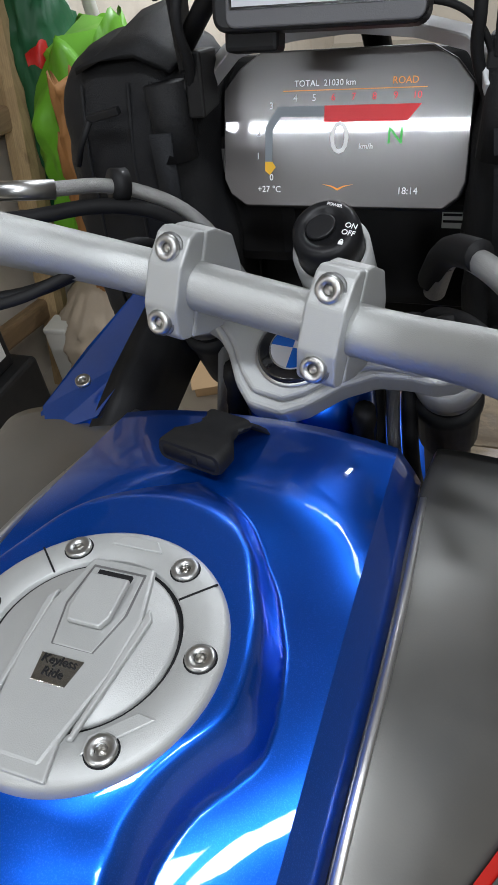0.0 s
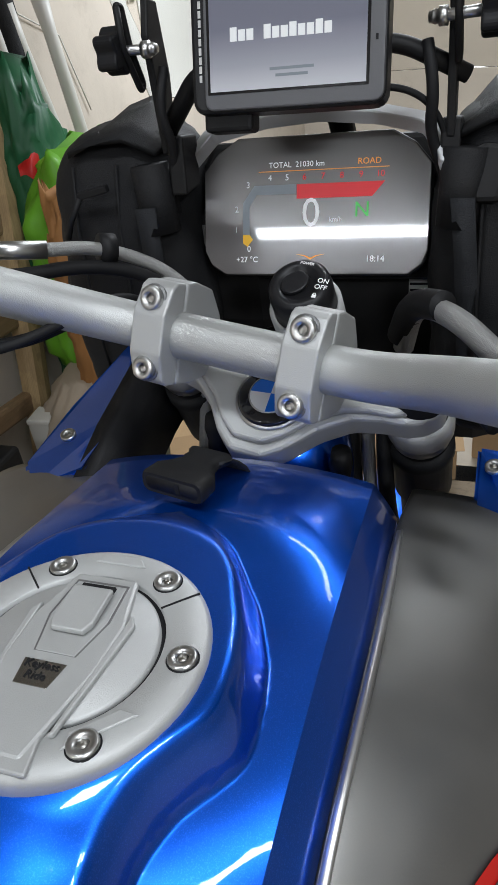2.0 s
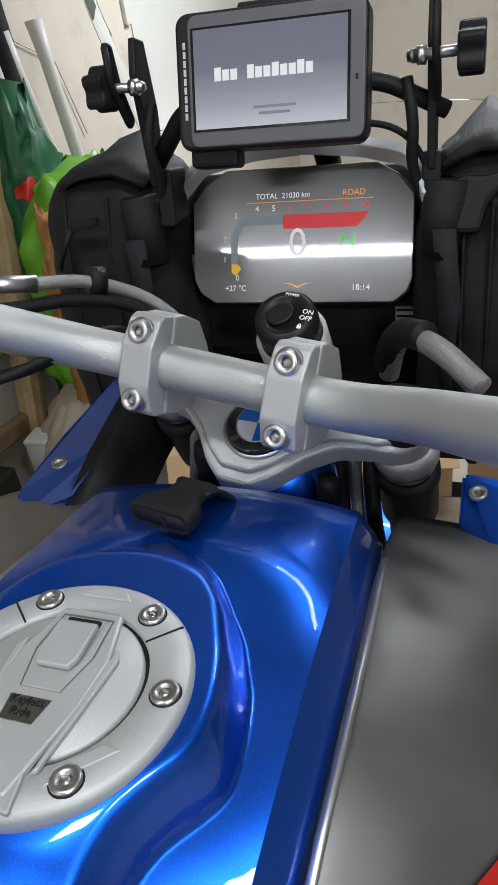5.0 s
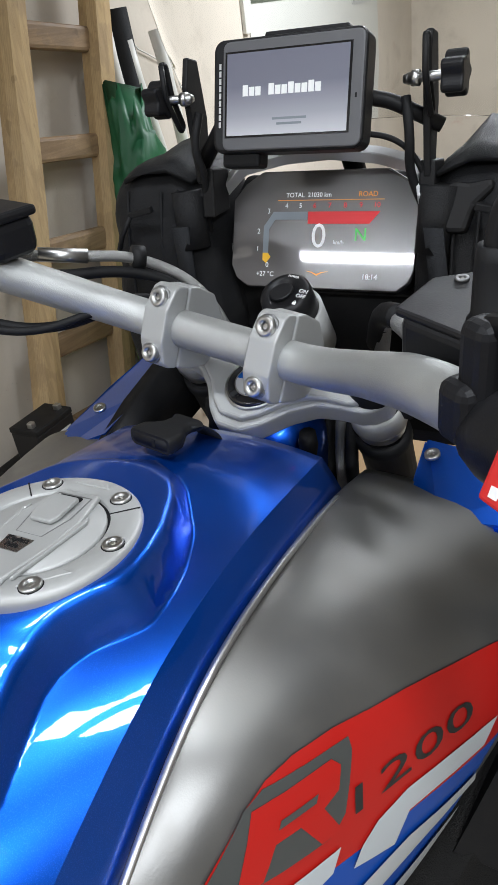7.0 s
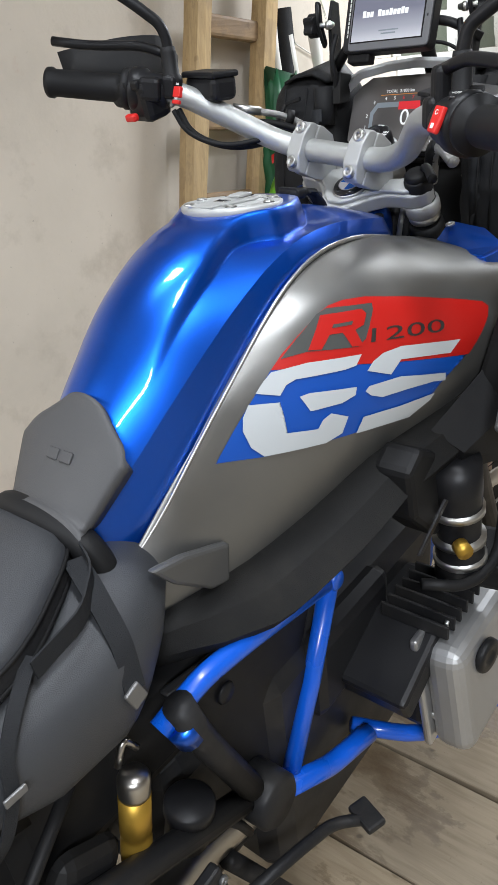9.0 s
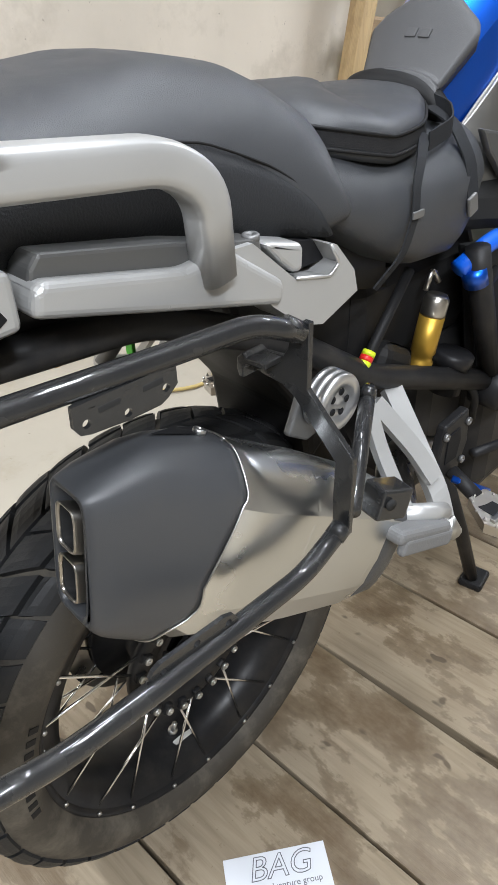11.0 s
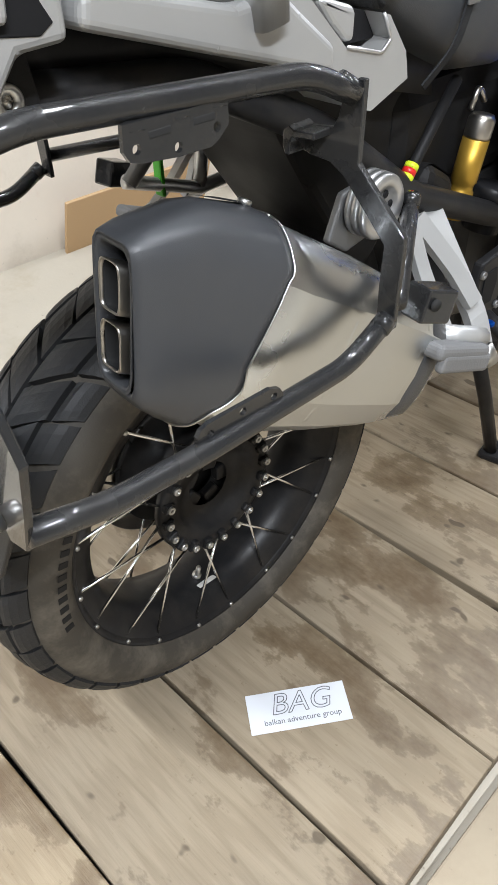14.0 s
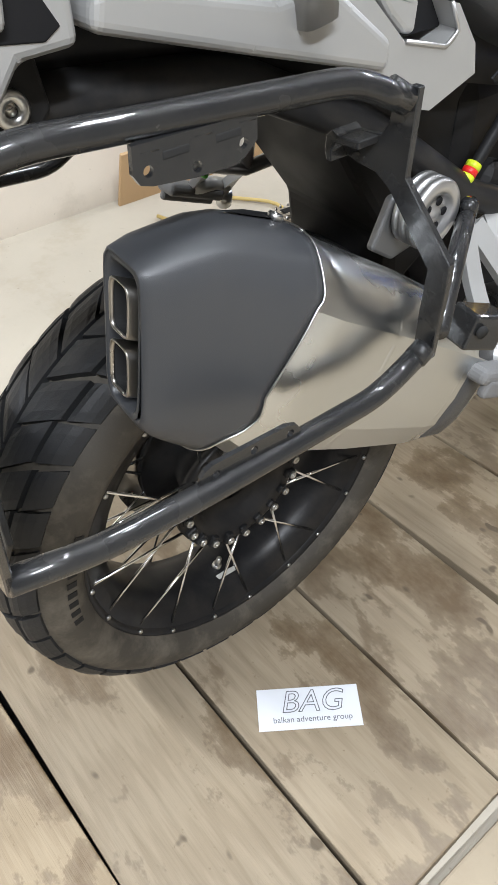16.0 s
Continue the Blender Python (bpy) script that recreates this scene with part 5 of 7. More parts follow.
# windscreen adjusters
for s in (1, -1):
    kx = 0.141 if s > 0 else -0.129
    arm = part("screen_arm", join(b_prism([(-0.012, -0.075), (0.006, -0.08), (0.016, -0.02), (0.012, 0.03), (-0.004, 0.034), (-0.014, 0.01)], 0.006, frame_m((0.112 * s, 1.222, 1.382), (0, 1, 0), (0, 0, 1)), 0.0015), b_prism([(-0.02, -0.1), (0.012, -0.1), (0.02, -0.06), (-0.012, -0.055)], 0.014, frame_m((0.108 * s, 1.225, 1.375), (0, 1, 0), (0, 0, 1)), 0.002)), BLACK, bike, "black windscreen arm")
    part("slot_loop", b_tube(bend([Vector((0.119 * s, 1.195 + 0.014 * a, 1.386 + 0.027 * b)) for a, b in ((-0.25, 1), (0.25, 1), (0.45, 0), (1.3, -1), (0.9, -1.15), (-0.35, 0), (-0.25, 1))], 0.006, 3), 0.0026, 8), BLACK, arm)
    lobes = []
    for k in range(60):
        a = 2 * math.pi * k / 60
        r = 0.0145 + 0.0025 * math.cos(5 * a)
        lobes.append((r * math.cos(a), r * math.sin(a)))
    part("knob", b_prism(lobes, 0.017, frame_m((kx - 0.008, 1.192, 1.385), (0, 1, 0), (0, 0, 1)), 0.002, 2), SATINBLACK, arm, "black star knob")
    part("nut", b_lathe([(0, 0.009), (0.003, 0.009), (0.0045, 0.006), (0.0046, 0.003), (0.006, 0.003), (0.006, -0.003), (0, -0.003)], frame_m(((-0.105 if s < 0 else 0.109), 1.2, 1.3835), (0, 1, 0), (0, 0, 1)) @ pose(0, 0, 0, 0, 180 if s > 0 else 0, 0), 12), BOLT, arm)
    part("pin", b_tube([(0.1 * s, 1.2, 1.3835), (kx, 1.193, 1.385)], 0.0036, 10), BOLT, arm)
    part("cable_loop", b_tube(soft_line([(0.098 * s, 1.21, 1.37), (0.104 * s, 1.2, 1.34), (0.1 * s, 1.21, 1.31), (0.115 * s, 1.22, 1.27), (0.12 * s, 1.25, 1.2)], 3), 0.0042, 8), RUBBERM, bike)
# dark carrier behind and below the display, socket, label
part("fairing_inner", join(b_box(0.26, 0.03, 0.16, pose(0.03, 1.31, 1.15, -12, 0, 0), 0.01), b_box(0.34, 0.1, 0.22, pose(0, 1.4, 1.05), 0.03), b_box(0.1, 0.05, 0.12, pose(-0.09, 1.27, 1.19), 0.015), b_box(0.06, 0.05, 0.07, pose(0.13, 1.275, 1.245), 0.012)), BLACK, bike, "black inner fairing")
part("label_plate", b_box(0.038, 0.024, 0.0008, frame_m((0.096, 1.285, 1.166), (1, 0, 0), (0, 0.2, 0.98)), 0.0002, 1), LABELGREY, bike)
for k in range(3):
    part("label_bar", b_box(0.016, 0.0022, 0.0004, frame_m((0.086, 1.2835, 1.172 - 0.006 * k), (1, 0, 0), (0, 0.2, 0.98))), DARK, bike)
sock = part("power_socket", b_lathe([(0, 0.006), (0.016, 0.006), (0.0185, 0.003), (0.0205, 0.003), (0.0215, 0.0), (0.0215, -0.03), (0, -0.03)], frame_m((0.124, 1.262, 1.168), (1, 0, 0), (0, 0.36, 0.93)), 28), SATINBLACK, bike, "round black power socket cover")
part("socket_tab", b_box(0.026, 0.012, 0.006, frame_m((0.124, 1.262, 1.19), (1, 0, 0), (0, 0.36, 0.93)), 0.002), SATINBLACK, sock)
part("adjuster_hub", join(b_prism([(-0.026, 0.012), (-0.008, 0.008), (0.0, 0.012), (0.012, 0.01), (0.03, 0.014), (0.032, 0.006), (0.018, -0.008), (0.012, -0.03), (-0.006, -0.03), (-0.012, -0.008)], 0.018, frame_m((0.139, 1.222, 1.286), (1, 0, 0), (0, 0.36, 0.93)), 0.004, 2), b_tube([(0.134, 1.225, 1.262), (0.127, 1.25, 1.2)], 0.012, 12)), BLACK, bike)
# blue wing pieces beside the tank
for s in (1, -1):
    top = [(0.150, 1.024, 1.116), (0.178, 1.0, 1.111), (0.225, 1.01, 1.108), (0.238, 1.05, 1.113), (0.20, 1.08, 1.126), (0.15, 1.075, 1.136)]
    if s < 0:
        top = [(0.128, 1.012, 1.131), (0.176, 1.002, 1.112), (0.196, 1.03, 1.117), (0.182, 1.09, 1.135), (0.155, 1.17, 1.16), (0.118, 1.175, 1.163), (0.12, 1.07, 1.148)]
    bm = bmesh.new()
    up = [bm.verts.new((s * x, y, z)) for x, y, z in top]
    dn = [bm.verts.new((s * (x + 0.012), y + 0.005, z - 0.05)) for x, y, z in top]
    bm.faces.new(up)
    bm.faces.new(dn[::-1])
    for i in range(len(up)):
        j = (i + 1) % len(up)
        bm.faces.new((up[i], dn[i], dn[j], up[j]))
    bmesh.ops.recalc_face_normals(bm, faces=bm.faces)
    bmesh.ops.bevel(bm, geom=bm.edges[:], offset=0.003, segments=2, affect="EDGES")
    finish(bm, False)
    wing = part("wing_cover", bm, BLUE, bike, "blue cover piece beside the tank")
    sp = (0.162, 1.052, 1.1335) if s > 0 else (-0.156, 1.043, 1.1375)
    bolt(frame_m(sp, (1, 0, 0.1 * s), (0, 0.97, 0.22)), 0.0062, 0.003, BOLT, wing)
    if s < 0:
        part("wing_trim", b_loft([[(s * 0.118, y, z + 0.004), (s * 0.135, y + 0.004, z + 0.006), (s * 0.13, y + 0.004, z - 0.06), (s * 0.105, y, z - 0.06)] for y, z in ((0.99, 1.115), (1.05, 1.137), (1.12, 1.153), (1.18, 1.16))]), BLACK, bike)
# windscreen
rr = []
for k in range(7):
    t = k / 6
    y, z = 1.40 - 0.12 * t, 1.33 + 0.30 * t
    w = 0.19 - 0.02 * abs(t - 0.4)
    rr.append([(w * math.sin(a), y - 0.10 * (1 - math.cos(a)), z) for a in np.linspace(-1.25, 1.25, 19)])
ws = part("windscreen", b_loft(rr, False), CLEAR, bike, "clear plastic windscreen")
ws.modifiers.new("thick", "SOLIDIFY").thickness = 0.003
ws.visible_shadow = False
# strap buckle on the tank's front
buckle = tagged(new("strap_buckle"), "open black plastic strap buckle lying on the tank", "buckle")
buckle.location = (0.0, 0.95, 1.187)
bpy.context.view_layer.update()
BK = frame_m((-0.002, 0.945, 1.1925), (0.97, -0.22, 0.0), (0.22, 0.95, -0.1))
ring = []
for y, w, h in ((-0.019, 0.040, 0.0125), (-0.017, 0.042, 0.0135), (-0.006, 0.041, 0.0125), (0.000, 0.033, 0.010), (0.006, 0.025, 0.009), (0.013, 0.023, 0.009), (0.019, 0.030, 0.008), (0.021, 0.030, 0.007)):
    ring.append([BK @ Vector((x, y, z)) for x, z in rrect(w, h, 0.0045, 3)])
part("body", b_loft(ring, True, False), RUBBERM, buckle)
inner = [[BK @ Vector((x, y, z)) for x, z in rrect(0.035, 0.0085, 0.003, 3)] for y in (-0.019, -0.004)]
# dark filling painted as the shade inside the open mouth
part("mouth", b_loft(inner), DARK, buckle)
part("lip", b_loft([ring[0], inner[0]], True, False), RUBBERM, buckle)
part("tongue", b_box(0.003, 0.004, 0.006, BK @ pose(0.004, -0.0175, 0)), RUBBERM, buckle)
part("webbing", b_loft([[BK @ Vector((x, y, z)) for x, z in ((-0.013, dz), (0.013, dz), (0.013, dz - 0.002), (-0.013, dz - 0.002))] for y, dz in ((0.012, 0.002), (0.022, 0.0), (0.03, -0.006), (0.038, -0.014), (0.045, -0.026))]), WEBM, buckle)


# ---- soft bags on both sides of the fairing ----
def soft_bag(s):
    b = tagged(new("crash_bar_bag"), "black fabric soft bag strapped beside the fairing", "bag", "bags beside the fairing")
    b.location = (0.19 * s, 1.27, 1.08)
    bpy.context.view_layer.update()
    rr = []
    shape = [(1.06, 0.055, 0.05), (1.075, 0.068, 0.062), (1.16, 0.074, 0.07), (1.25, 0.07, 0.066), (1.295, 0.062, 0.058), (1.315, 0.05, 0.045), (1.322, 0.03, 0.03)]
    for z in np.concatenate([np.linspace(1.06, 1.30, 30), np.linspace(1.304, 1.322, 6)]):
        w, d = smooth_interp(shape, z, 0.008)
        c = Vector((0.172 * s, 1.26 + 0.06 * (z - 1.1), z))
        ring = []
        for a in np.linspace(0, 2 * math.pi, 64, endpoint=False):
            p = Vector((w * math.copysign(abs(math.cos(a)) ** 0.6, math.cos(a)), d * math.copysign(abs(math.sin(a)) ** 0.6, math.sin(a)), 0))
            g = 1 + 0.09 * noise.noise(Vector((p.x * 26 + s, p.y * 26, z * 22))) + 0.05 * abs(noise.noise(Vector((p.x * 60, p.y * 60, z * 30 + s))))
            ring.append(c + p * g)
        rr.append(ring)
    part("body", b_loft(rr), FABRIC, b)
    for x in (-0.032, -0.012, 0.03):
        part("seam", b_tube([(0.172 * s + x * s, 1.196, 1.08), (0.172 * s + x * s, 1.19, 1.16), (0.172 * s + x * s, 1.199, 1.25), (0.172 * s + x * s, 1.215, 1.3)], 0.0016, 6), FABRIC, b)
    part("flap", b_loft([[(s * (0.168 + x), 1.215 + y, 1.316 + z) for x, z in ((-0.046, -0.006), (-0.018, 0.006 + y * 0.22), (0.012, 0.005 + y * 0.14), (0.036, -0.004), (0.036, -0.009), (0.012, 0.0 + y * 0.14), (-0.018, 0.001 + y * 0.22), (-0.046, -0.011))] for y in (0.0, 0.03, 0.06, 0.085)], True, True), FABRIC, b, "folded fabric flap")
    part("zip_pull", join(b_box(0.03, 0.006, 0.006, pose(0.174 * s, 1.192, 1.284, 0, 12 * s, 0), 0.001), b_tube([(0.187 * s, 1.19, 1.28), (0.198 * s, 1.185, 1.262), (0.205 * s, 1.185, 1.247)], 0.0028, 6)), RUBBERM, b, "black zip pull")
    part("roll", b_tube([(0.122 * s, 1.205, 1.245), (0.126 * s, 1.21, 1.30)], 0.016, 16, radii=None), FABRIC, b)
    part("strap", b_loft([[(s * (0.118 + dx), 1.198 - dy, z), (s * (0.135 + dx), 1.196 - dy, z), (s * (0.135 + dx), 1.199 - dy, z), (s * (0.118 + dx), 1.201 - dy, z)] for z, dx, dy in ((1.27, 0, 0.01), (1.22, 0.004, 0.004), (1.15, 0.008, 0.002), (1.08, 0.012, 0.0))]), WEBM, b)
    return b


soft_bag(-1)
soft_bag(1)


# ---- motorcycle: rear wheel ----
AX = Vector((0, 0.012, 0.327))
WM = pose(AX.x, AX.y, AX.z, 0, 90, 0)
wheel = part("rear_wheel", b_lathe([(0.236, 0.060), (0.241, 0.0665), (0.246, 0.066), (0.246, 0.060), (0.232, 0.056), (0.214, 0.045), (0.207, 0.02), (0.205, 0.0), (0.207, -0.02), (0.214, -0.045), (0.232, -0.056), (0.246, -0.06), (0.246, -0.066), (0.241, -0.0665), (0.236, -0.06), (0.222, -0.054), (0.205, -0.044), (0.198, -0.02), (0.196, 0), (0.198, 0.02), (0.205, 0.044), (0.222, 0.054), (0.236, 0.060)], WM, 72), RIMM, bike, "black wire-spoked rear wheel")
PROF = [(0.243, 0.064), (0.252, 0.0765), (0.268, 0.0835), (0.284, 0.0815), (0.297, 0.075), (0.308, 0.064), (0.317, 0.046), (0.322, 0.024), (0.324, 0.0)]
PROF += [(r, -h) for r, h in PROF[-2::-1]]
tyre = part("tyre", b_lathe(PROF + [(0.238, -0.055), (0.238, 0.055), (0.243, 0.064)], WM, 96), RUBBER, wheel, "dusty black rear tyre")
# tread blocks, joined: raised patches between slanted grooves
verts, faces = [], []


def crown(u):
    """Radius of the bare tyre at u metres round the crown from its middle."""
    us = [0, 0.024, 0.047, 0.067, 0.082, 0.0965]
    return float(np.interp(abs(u), us, [0.324, 0.322, 0.317, 0.308, 0.297, 0.284])), math.copysign(float(np.interp(abs(u), us, [0, 0.024, 0.046, 0.064, 0.075, 0.0815])), u)


def block(u0, u1, a00, a01, a10, a11, lift=0.011, nu=4, na=4):
    b = len(verts)
    for l in (1, 0):
        for i in range(nu + 1):
            for j in range(na + 1):
                s, t = i / nu, j / na
                u = u0 + (u1 - u0) * s
                a = (a00 * (1 - t) + a01 * t) * (1 - s) + (a10 * (1 - t) + a11 * t) * s
                r, x = crown(u)
                edge = min(s, 1 - s, t, 1 - t)
                h = (lift if edge > 0 else lift - 0.0012) if l else -0.001
                h *= 1 - 0.85 * min(1.0, max(0.0, (abs(u) - 0.060) / 0.018))
                verts.append((AX.x + x * (1 + 0.04 * l), AX.y + (r + h) * math.sin(a), AX.z + (r + h) * math.cos(a)))
    n = na + 1
    for i in range(nu):
        for j in range(na):
            faces.append((b + i * n + j, b + i * n + j + 1, b + (i + 1) * n + j + 1, b + (i + 1) * n + j))
    o = b + (nu + 1) * n
    rim = [(i, 0) for i in range(nu + 1)] + [(nu, j) for j in range(1, na + 1)] + [(i, na) for i in range(nu - 1, -1, -1)] + [(0, j) for j in range(na - 1, 0, -1)]
    for p, q in zip(rim, rim[1:] + rim[:1]):
        faces.append((b + p[0] * n + p[1], o + p[0] * n + p[1], o + q[0] * n + q[1], b + q[0] * n + q[1]))


P = 2 * math.pi / 38
g = 0.0095
for k in range(38):
    for s in (1, -1):
        a = k * P + (0 if s > 0 else P * 0.5)
        sk = 0.13
        block(s * 0.0025, s * (0.040 + 0.006 * (k % 2)), a + g, a + P - g, a + sk * 0.8 + g, a + sk * 0.8 + P - g)
        block(s * (0.046 + 0.006 * (k % 2)), s * 0.075, a + sk * 0.85 + g, a + sk * 0.85 + P - g, a + sk * 1.25 + g * 1.2, a + sk * 1.25 + P - g * 1.2)
me = bpy.data.meshes.new("tread")
me.from_pydata(verts, [], faces)
me.materials.append(TREADM)
tread = new("tread", me)
tread.parent = tyre
for k in range(9):
    part("sidewall_bar", b_box(0.0008, 0.0085, 0.012, Matrix.Translation(AX) @ pose(0, 0, 0, 64 + 3.6 * k, 0, 0) @ pose(0.0838, 0, 0.268, 0, 6, 0)), RUBBERM, tyre)
# hub
hub = part("hub", b_lathe([(0.035, 0.03), (0.062, 0.034), (0.066, 0.046), (0.092, 0.05), (0.099, 0.047), (0.1, 0.036), (0.07, 0.02), (0.055, -0.03), (0.1, -0.04), (0.1, -0.052), (0.035, -0.052)], WM, 48), RIMM, wheel)
part("hub_core", b_lathe([(0.0, 0.0), (0.036, 0.002), (0.036, -0.02), (0, -0.02)], WM, 24), DARK, wheel)
for k in range(5):
    a = 2 * math.pi * k / 5 + 0.3
    part("hub_web", b_prism([(0.02, -0.012), (0.062, -0.018), (0.062, 0.018), (0.02, 0.012)], 0.014, WM @ pose(0, 0, 0.012, 0, 0, math.degrees(a)), 0.003), RIMM, wheel)
for k in range(20):
    a = 360 / 20 * k
    m = WM @ pose(0, 0, 0, 0, 0, a) @ pose(0.089, 0, 0.0475)
    part("lug", b_box(0.018, 0.013, 0.012, m @ pose(0, 0, 0.002), 0.003), RIMM, hub)
    bolt(m @ pose(0.001, 0, 0.007), 0.0056, 0.005, BOLT, hub)
for s in (1, -1):
    for k in range(20):
        a = 2 * math.pi * (k + (0.5 if s < 0 else 0)) / 20
        da = 0.30 * (1 if k % 2 else -1)
        p = WM @ Vector((0.096 * math.cos(a), 0.096 * math.sin(a), 0.042 * s))
        q = WM @ Vector((0.232 * math.cos(a + da), 0.232 * math.sin(a + da), 0.057 * s))
        part("spoke", b_tube([p, q], 0.0021, 8), SPOKE, wheel)
        if s > 0:
            part("nipple", b_lathe([(0, 0.0035), (0.003, 0.003), (0.0036, 0.0), (0, 0)], frame_m(WM @ Vector((0.2385 * math.cos(a + da), 0.2385 * math.sin(a + da), 0.0645)), (0, 1, 0), (0, 0, 1)), 10), BOLT, wheel)
valve = part("valve", b_tube([(0.012, -0.014, 0.128), (0.02, -0.013, 0.158)], 0.004, 10), BOLT, wheel)
part("valve_nut", b_tube([(0.0125, -0.014, 0.132), (0.0145, -0.014, 0.138)], 0.0075, 10), BOLT, wheel)
part("rim_label", b_box(0.012, 0.034, 0.0006, Matrix.Translation(AX) @ pose(0, 0, 0, -6, 0, 0) @ pose(0.03, 0, -0.1985, 0, -14, 0)), LABELGREY, wheel)
disc = part("brake_disc", b_lathe([(0.075, -0.062), (0.13, -0.062), (0.13, -0.067), (0.075, -0.067)], WM, 48), STEELD, wheel)

# ---- silencer ----
D = Vector((0.04, 0.87, -0.48)).normalized()
U = (Vector((0, 0, 1)) - D * D.z).normalized()
W = D.cross(U).normalized()
if W.x < 0:
    W = -W
C0 = Vector((0.194, -0.193, 0.747))
SEC = [(0, 1), (0.45, 0.97), (0.82, 0.80), (1.0, 0.56), (0.99, -0.05), (0.9, -0.5), (0.72, -0.82), (0.38, -0.98), (0, -1), (-0.5, -0.96), (-0.9, -0.6), (-1, 0), (-0.9, 0.6), (-0.5, 0.95)]
# the end shield's own section: flat side, a crease near the top
SHELL = [(0, 1), (0.38, 0.965), (0.72, 0.84), (0.93, 0.66), (1.0, 0.38), (1.0, 0.05), (0.965, -0.35), (0.86, -0.66), (0.64, -0.89), (0.34, -0.98), (0, -1), (-0.5, -0.96), (-0.9, -0.6), (-1, 0), (-0.9, 0.6), (-0.5, 0.95)]
# along the axis: half width, half height, shift up, shift out, rake of the section
SIL = [(0, 0.026, 0.057, 0, 0, -0.022), (0.02, 0.034, 0.070, 0.003, -0.001, -0.018), (0.05, 0.042, 0.086, 0.009, -0.004, -0.012), (0.1, 0.052, 0.095, 0.008, -0.006, 0), (0.15, 0.056, 0.093, 0.004, -0.005, 0), (0.25, 0.056, 0.088, 0.002, 0, 0), (0.34, 0.052, 0.079, 0, 0.005, 0), (0.4, 0.045, 0.066, 0, 0.01, 0), (0.43, 0.028, 0.04, 0, 0.01, 0)]


def closed_soft(pts, times):
    for _ in range(times):
        out = []
        for i, a in enumerate(pts):
            b = pts[(i + 1) % len(pts)]
            out += [(a[0] * 0.8 + b[0] * 0.2, a[1] * 0.8 + b[1] * 0.2), (a[0] * 0.2 + b[0] * 0.8, a[1] * 0.2 + b[1] * 0.8)]
        pts = out
    return pts


def sil_point(sv, x, y, grow=0.0, box=None):
    """A point of the silencer's skin; near its end the section turns to a rounded box."""
    w, h, du, dw, rake = interp(SIL, sv)
    k = (1 - min(1, sv / 0.085)) ** 1.5 if box is None else box
    r = math.hypot(x, y)
    c, n = x / r, y / r
    q = (abs(c) ** 7 + abs(n) ** 7) ** (-1 / 7)
    x, y = x * (1 - k) + c * q * k, y * (1 - k) + n * q * k
    return C0 + D * (sv + rake * y) + U * (du + y * (h + grow)) + W * (dw + x * (w + grow))


def seam_at(y):
    return float(np.interp(y, [-1, -0.7, -0.5, -0.36, -0.22, 0.2, 0.56, 0.64, 0.85, 1], [0.078, 0.092, 0.110, 0.111, 0.106, 0.112, 0.118, 0.123, 0.119, 0.122]))


def sil_ring(sv, grow=0.0, times=2, box=None):
    return [sil_point(sv, x, y, grow, box) for x, y in closed_soft(SEC, times)]


def end_ring(sv, kx, ky, du=0.0, n=40, p=6.0, off=0.0):
    """A rounded rectangle across the silencer's raked end, sv deep."""
    out = []
    for i in range(n):
        a = 2 * math.pi * i / n
        c, m = math.cos(a), math.sin(a)
        q = (abs(c) ** p + abs(m) ** p) ** (-1 / p)
        x, y = kx * c * q + off, du + ky * m * q
        out.append(C0 + D * (sv - 0.022 * y / 0.06) + U * y + W * x)
    return out


sil_bm = b_loft([[sil_point(v, x, y, -0.006 if v < 0.11 else 0.001) for x, y in SEC] for v in (0.06, 0.1, 0.108, 0.124, 0.15, 0.2, 0.25, 0.3, 0.34, 0.37, 0.4, 0.42, 0.43)])
sil_bm.verts.index_update()
for e in sil_bm.edges:
    ca, cb = (v.index % len(SEC) for v in e.verts)
    if ca == cb and ca in (3, 5, 6):
        e.smooth = False
sil = part("silencer", sil_bm, STEELM, bike, "brushed steel silencer")
skin = closed_soft(SHELL, 2)
part("end_shield", b_loft([[sil_point(seam_at(y) * u, x, y, g) for x, y in skin] for u, g in ((0.05, -0.004), (0.0, -0.002), (0.0, 0.0), (0.05, 0.001), (0.1, 0.002), (0.2, 0.002), (0.35, 0.002), (0.5, 0.002), (0.65, 0.0022), (0.8, 0.0024), (0.92, 0.0026), (1.0, 0.0026), (1.0, 0.0))], True, False), SHIELD, sil, "satin black end shield")
# dark sheet standing in for the shade deep behind the outlets
part("outlet_back", b_loft([end_ring(0.036, 0.03, 0.062), end_ring(0.038, 0.03, 0.062)]), DARK, sil)
part("outlet_lip", b_loft([end_ring(-0.0006, 0.0245, 0.0555), end_ring(-0.001, 0.0225, 0.0535), end_ring(0.0005, 0.0205, 0.0510), end_ring(0.036, 0.0202, 0.0505)], True, False), SHIELD, sil)
seam_line = [sil_point(seam_at(y), x, y, 0.003) for x, y in skin]
part("shield_bead", b_tube(seam_line + seam_line[:1], 0.0011, 6), BOLT, sil)
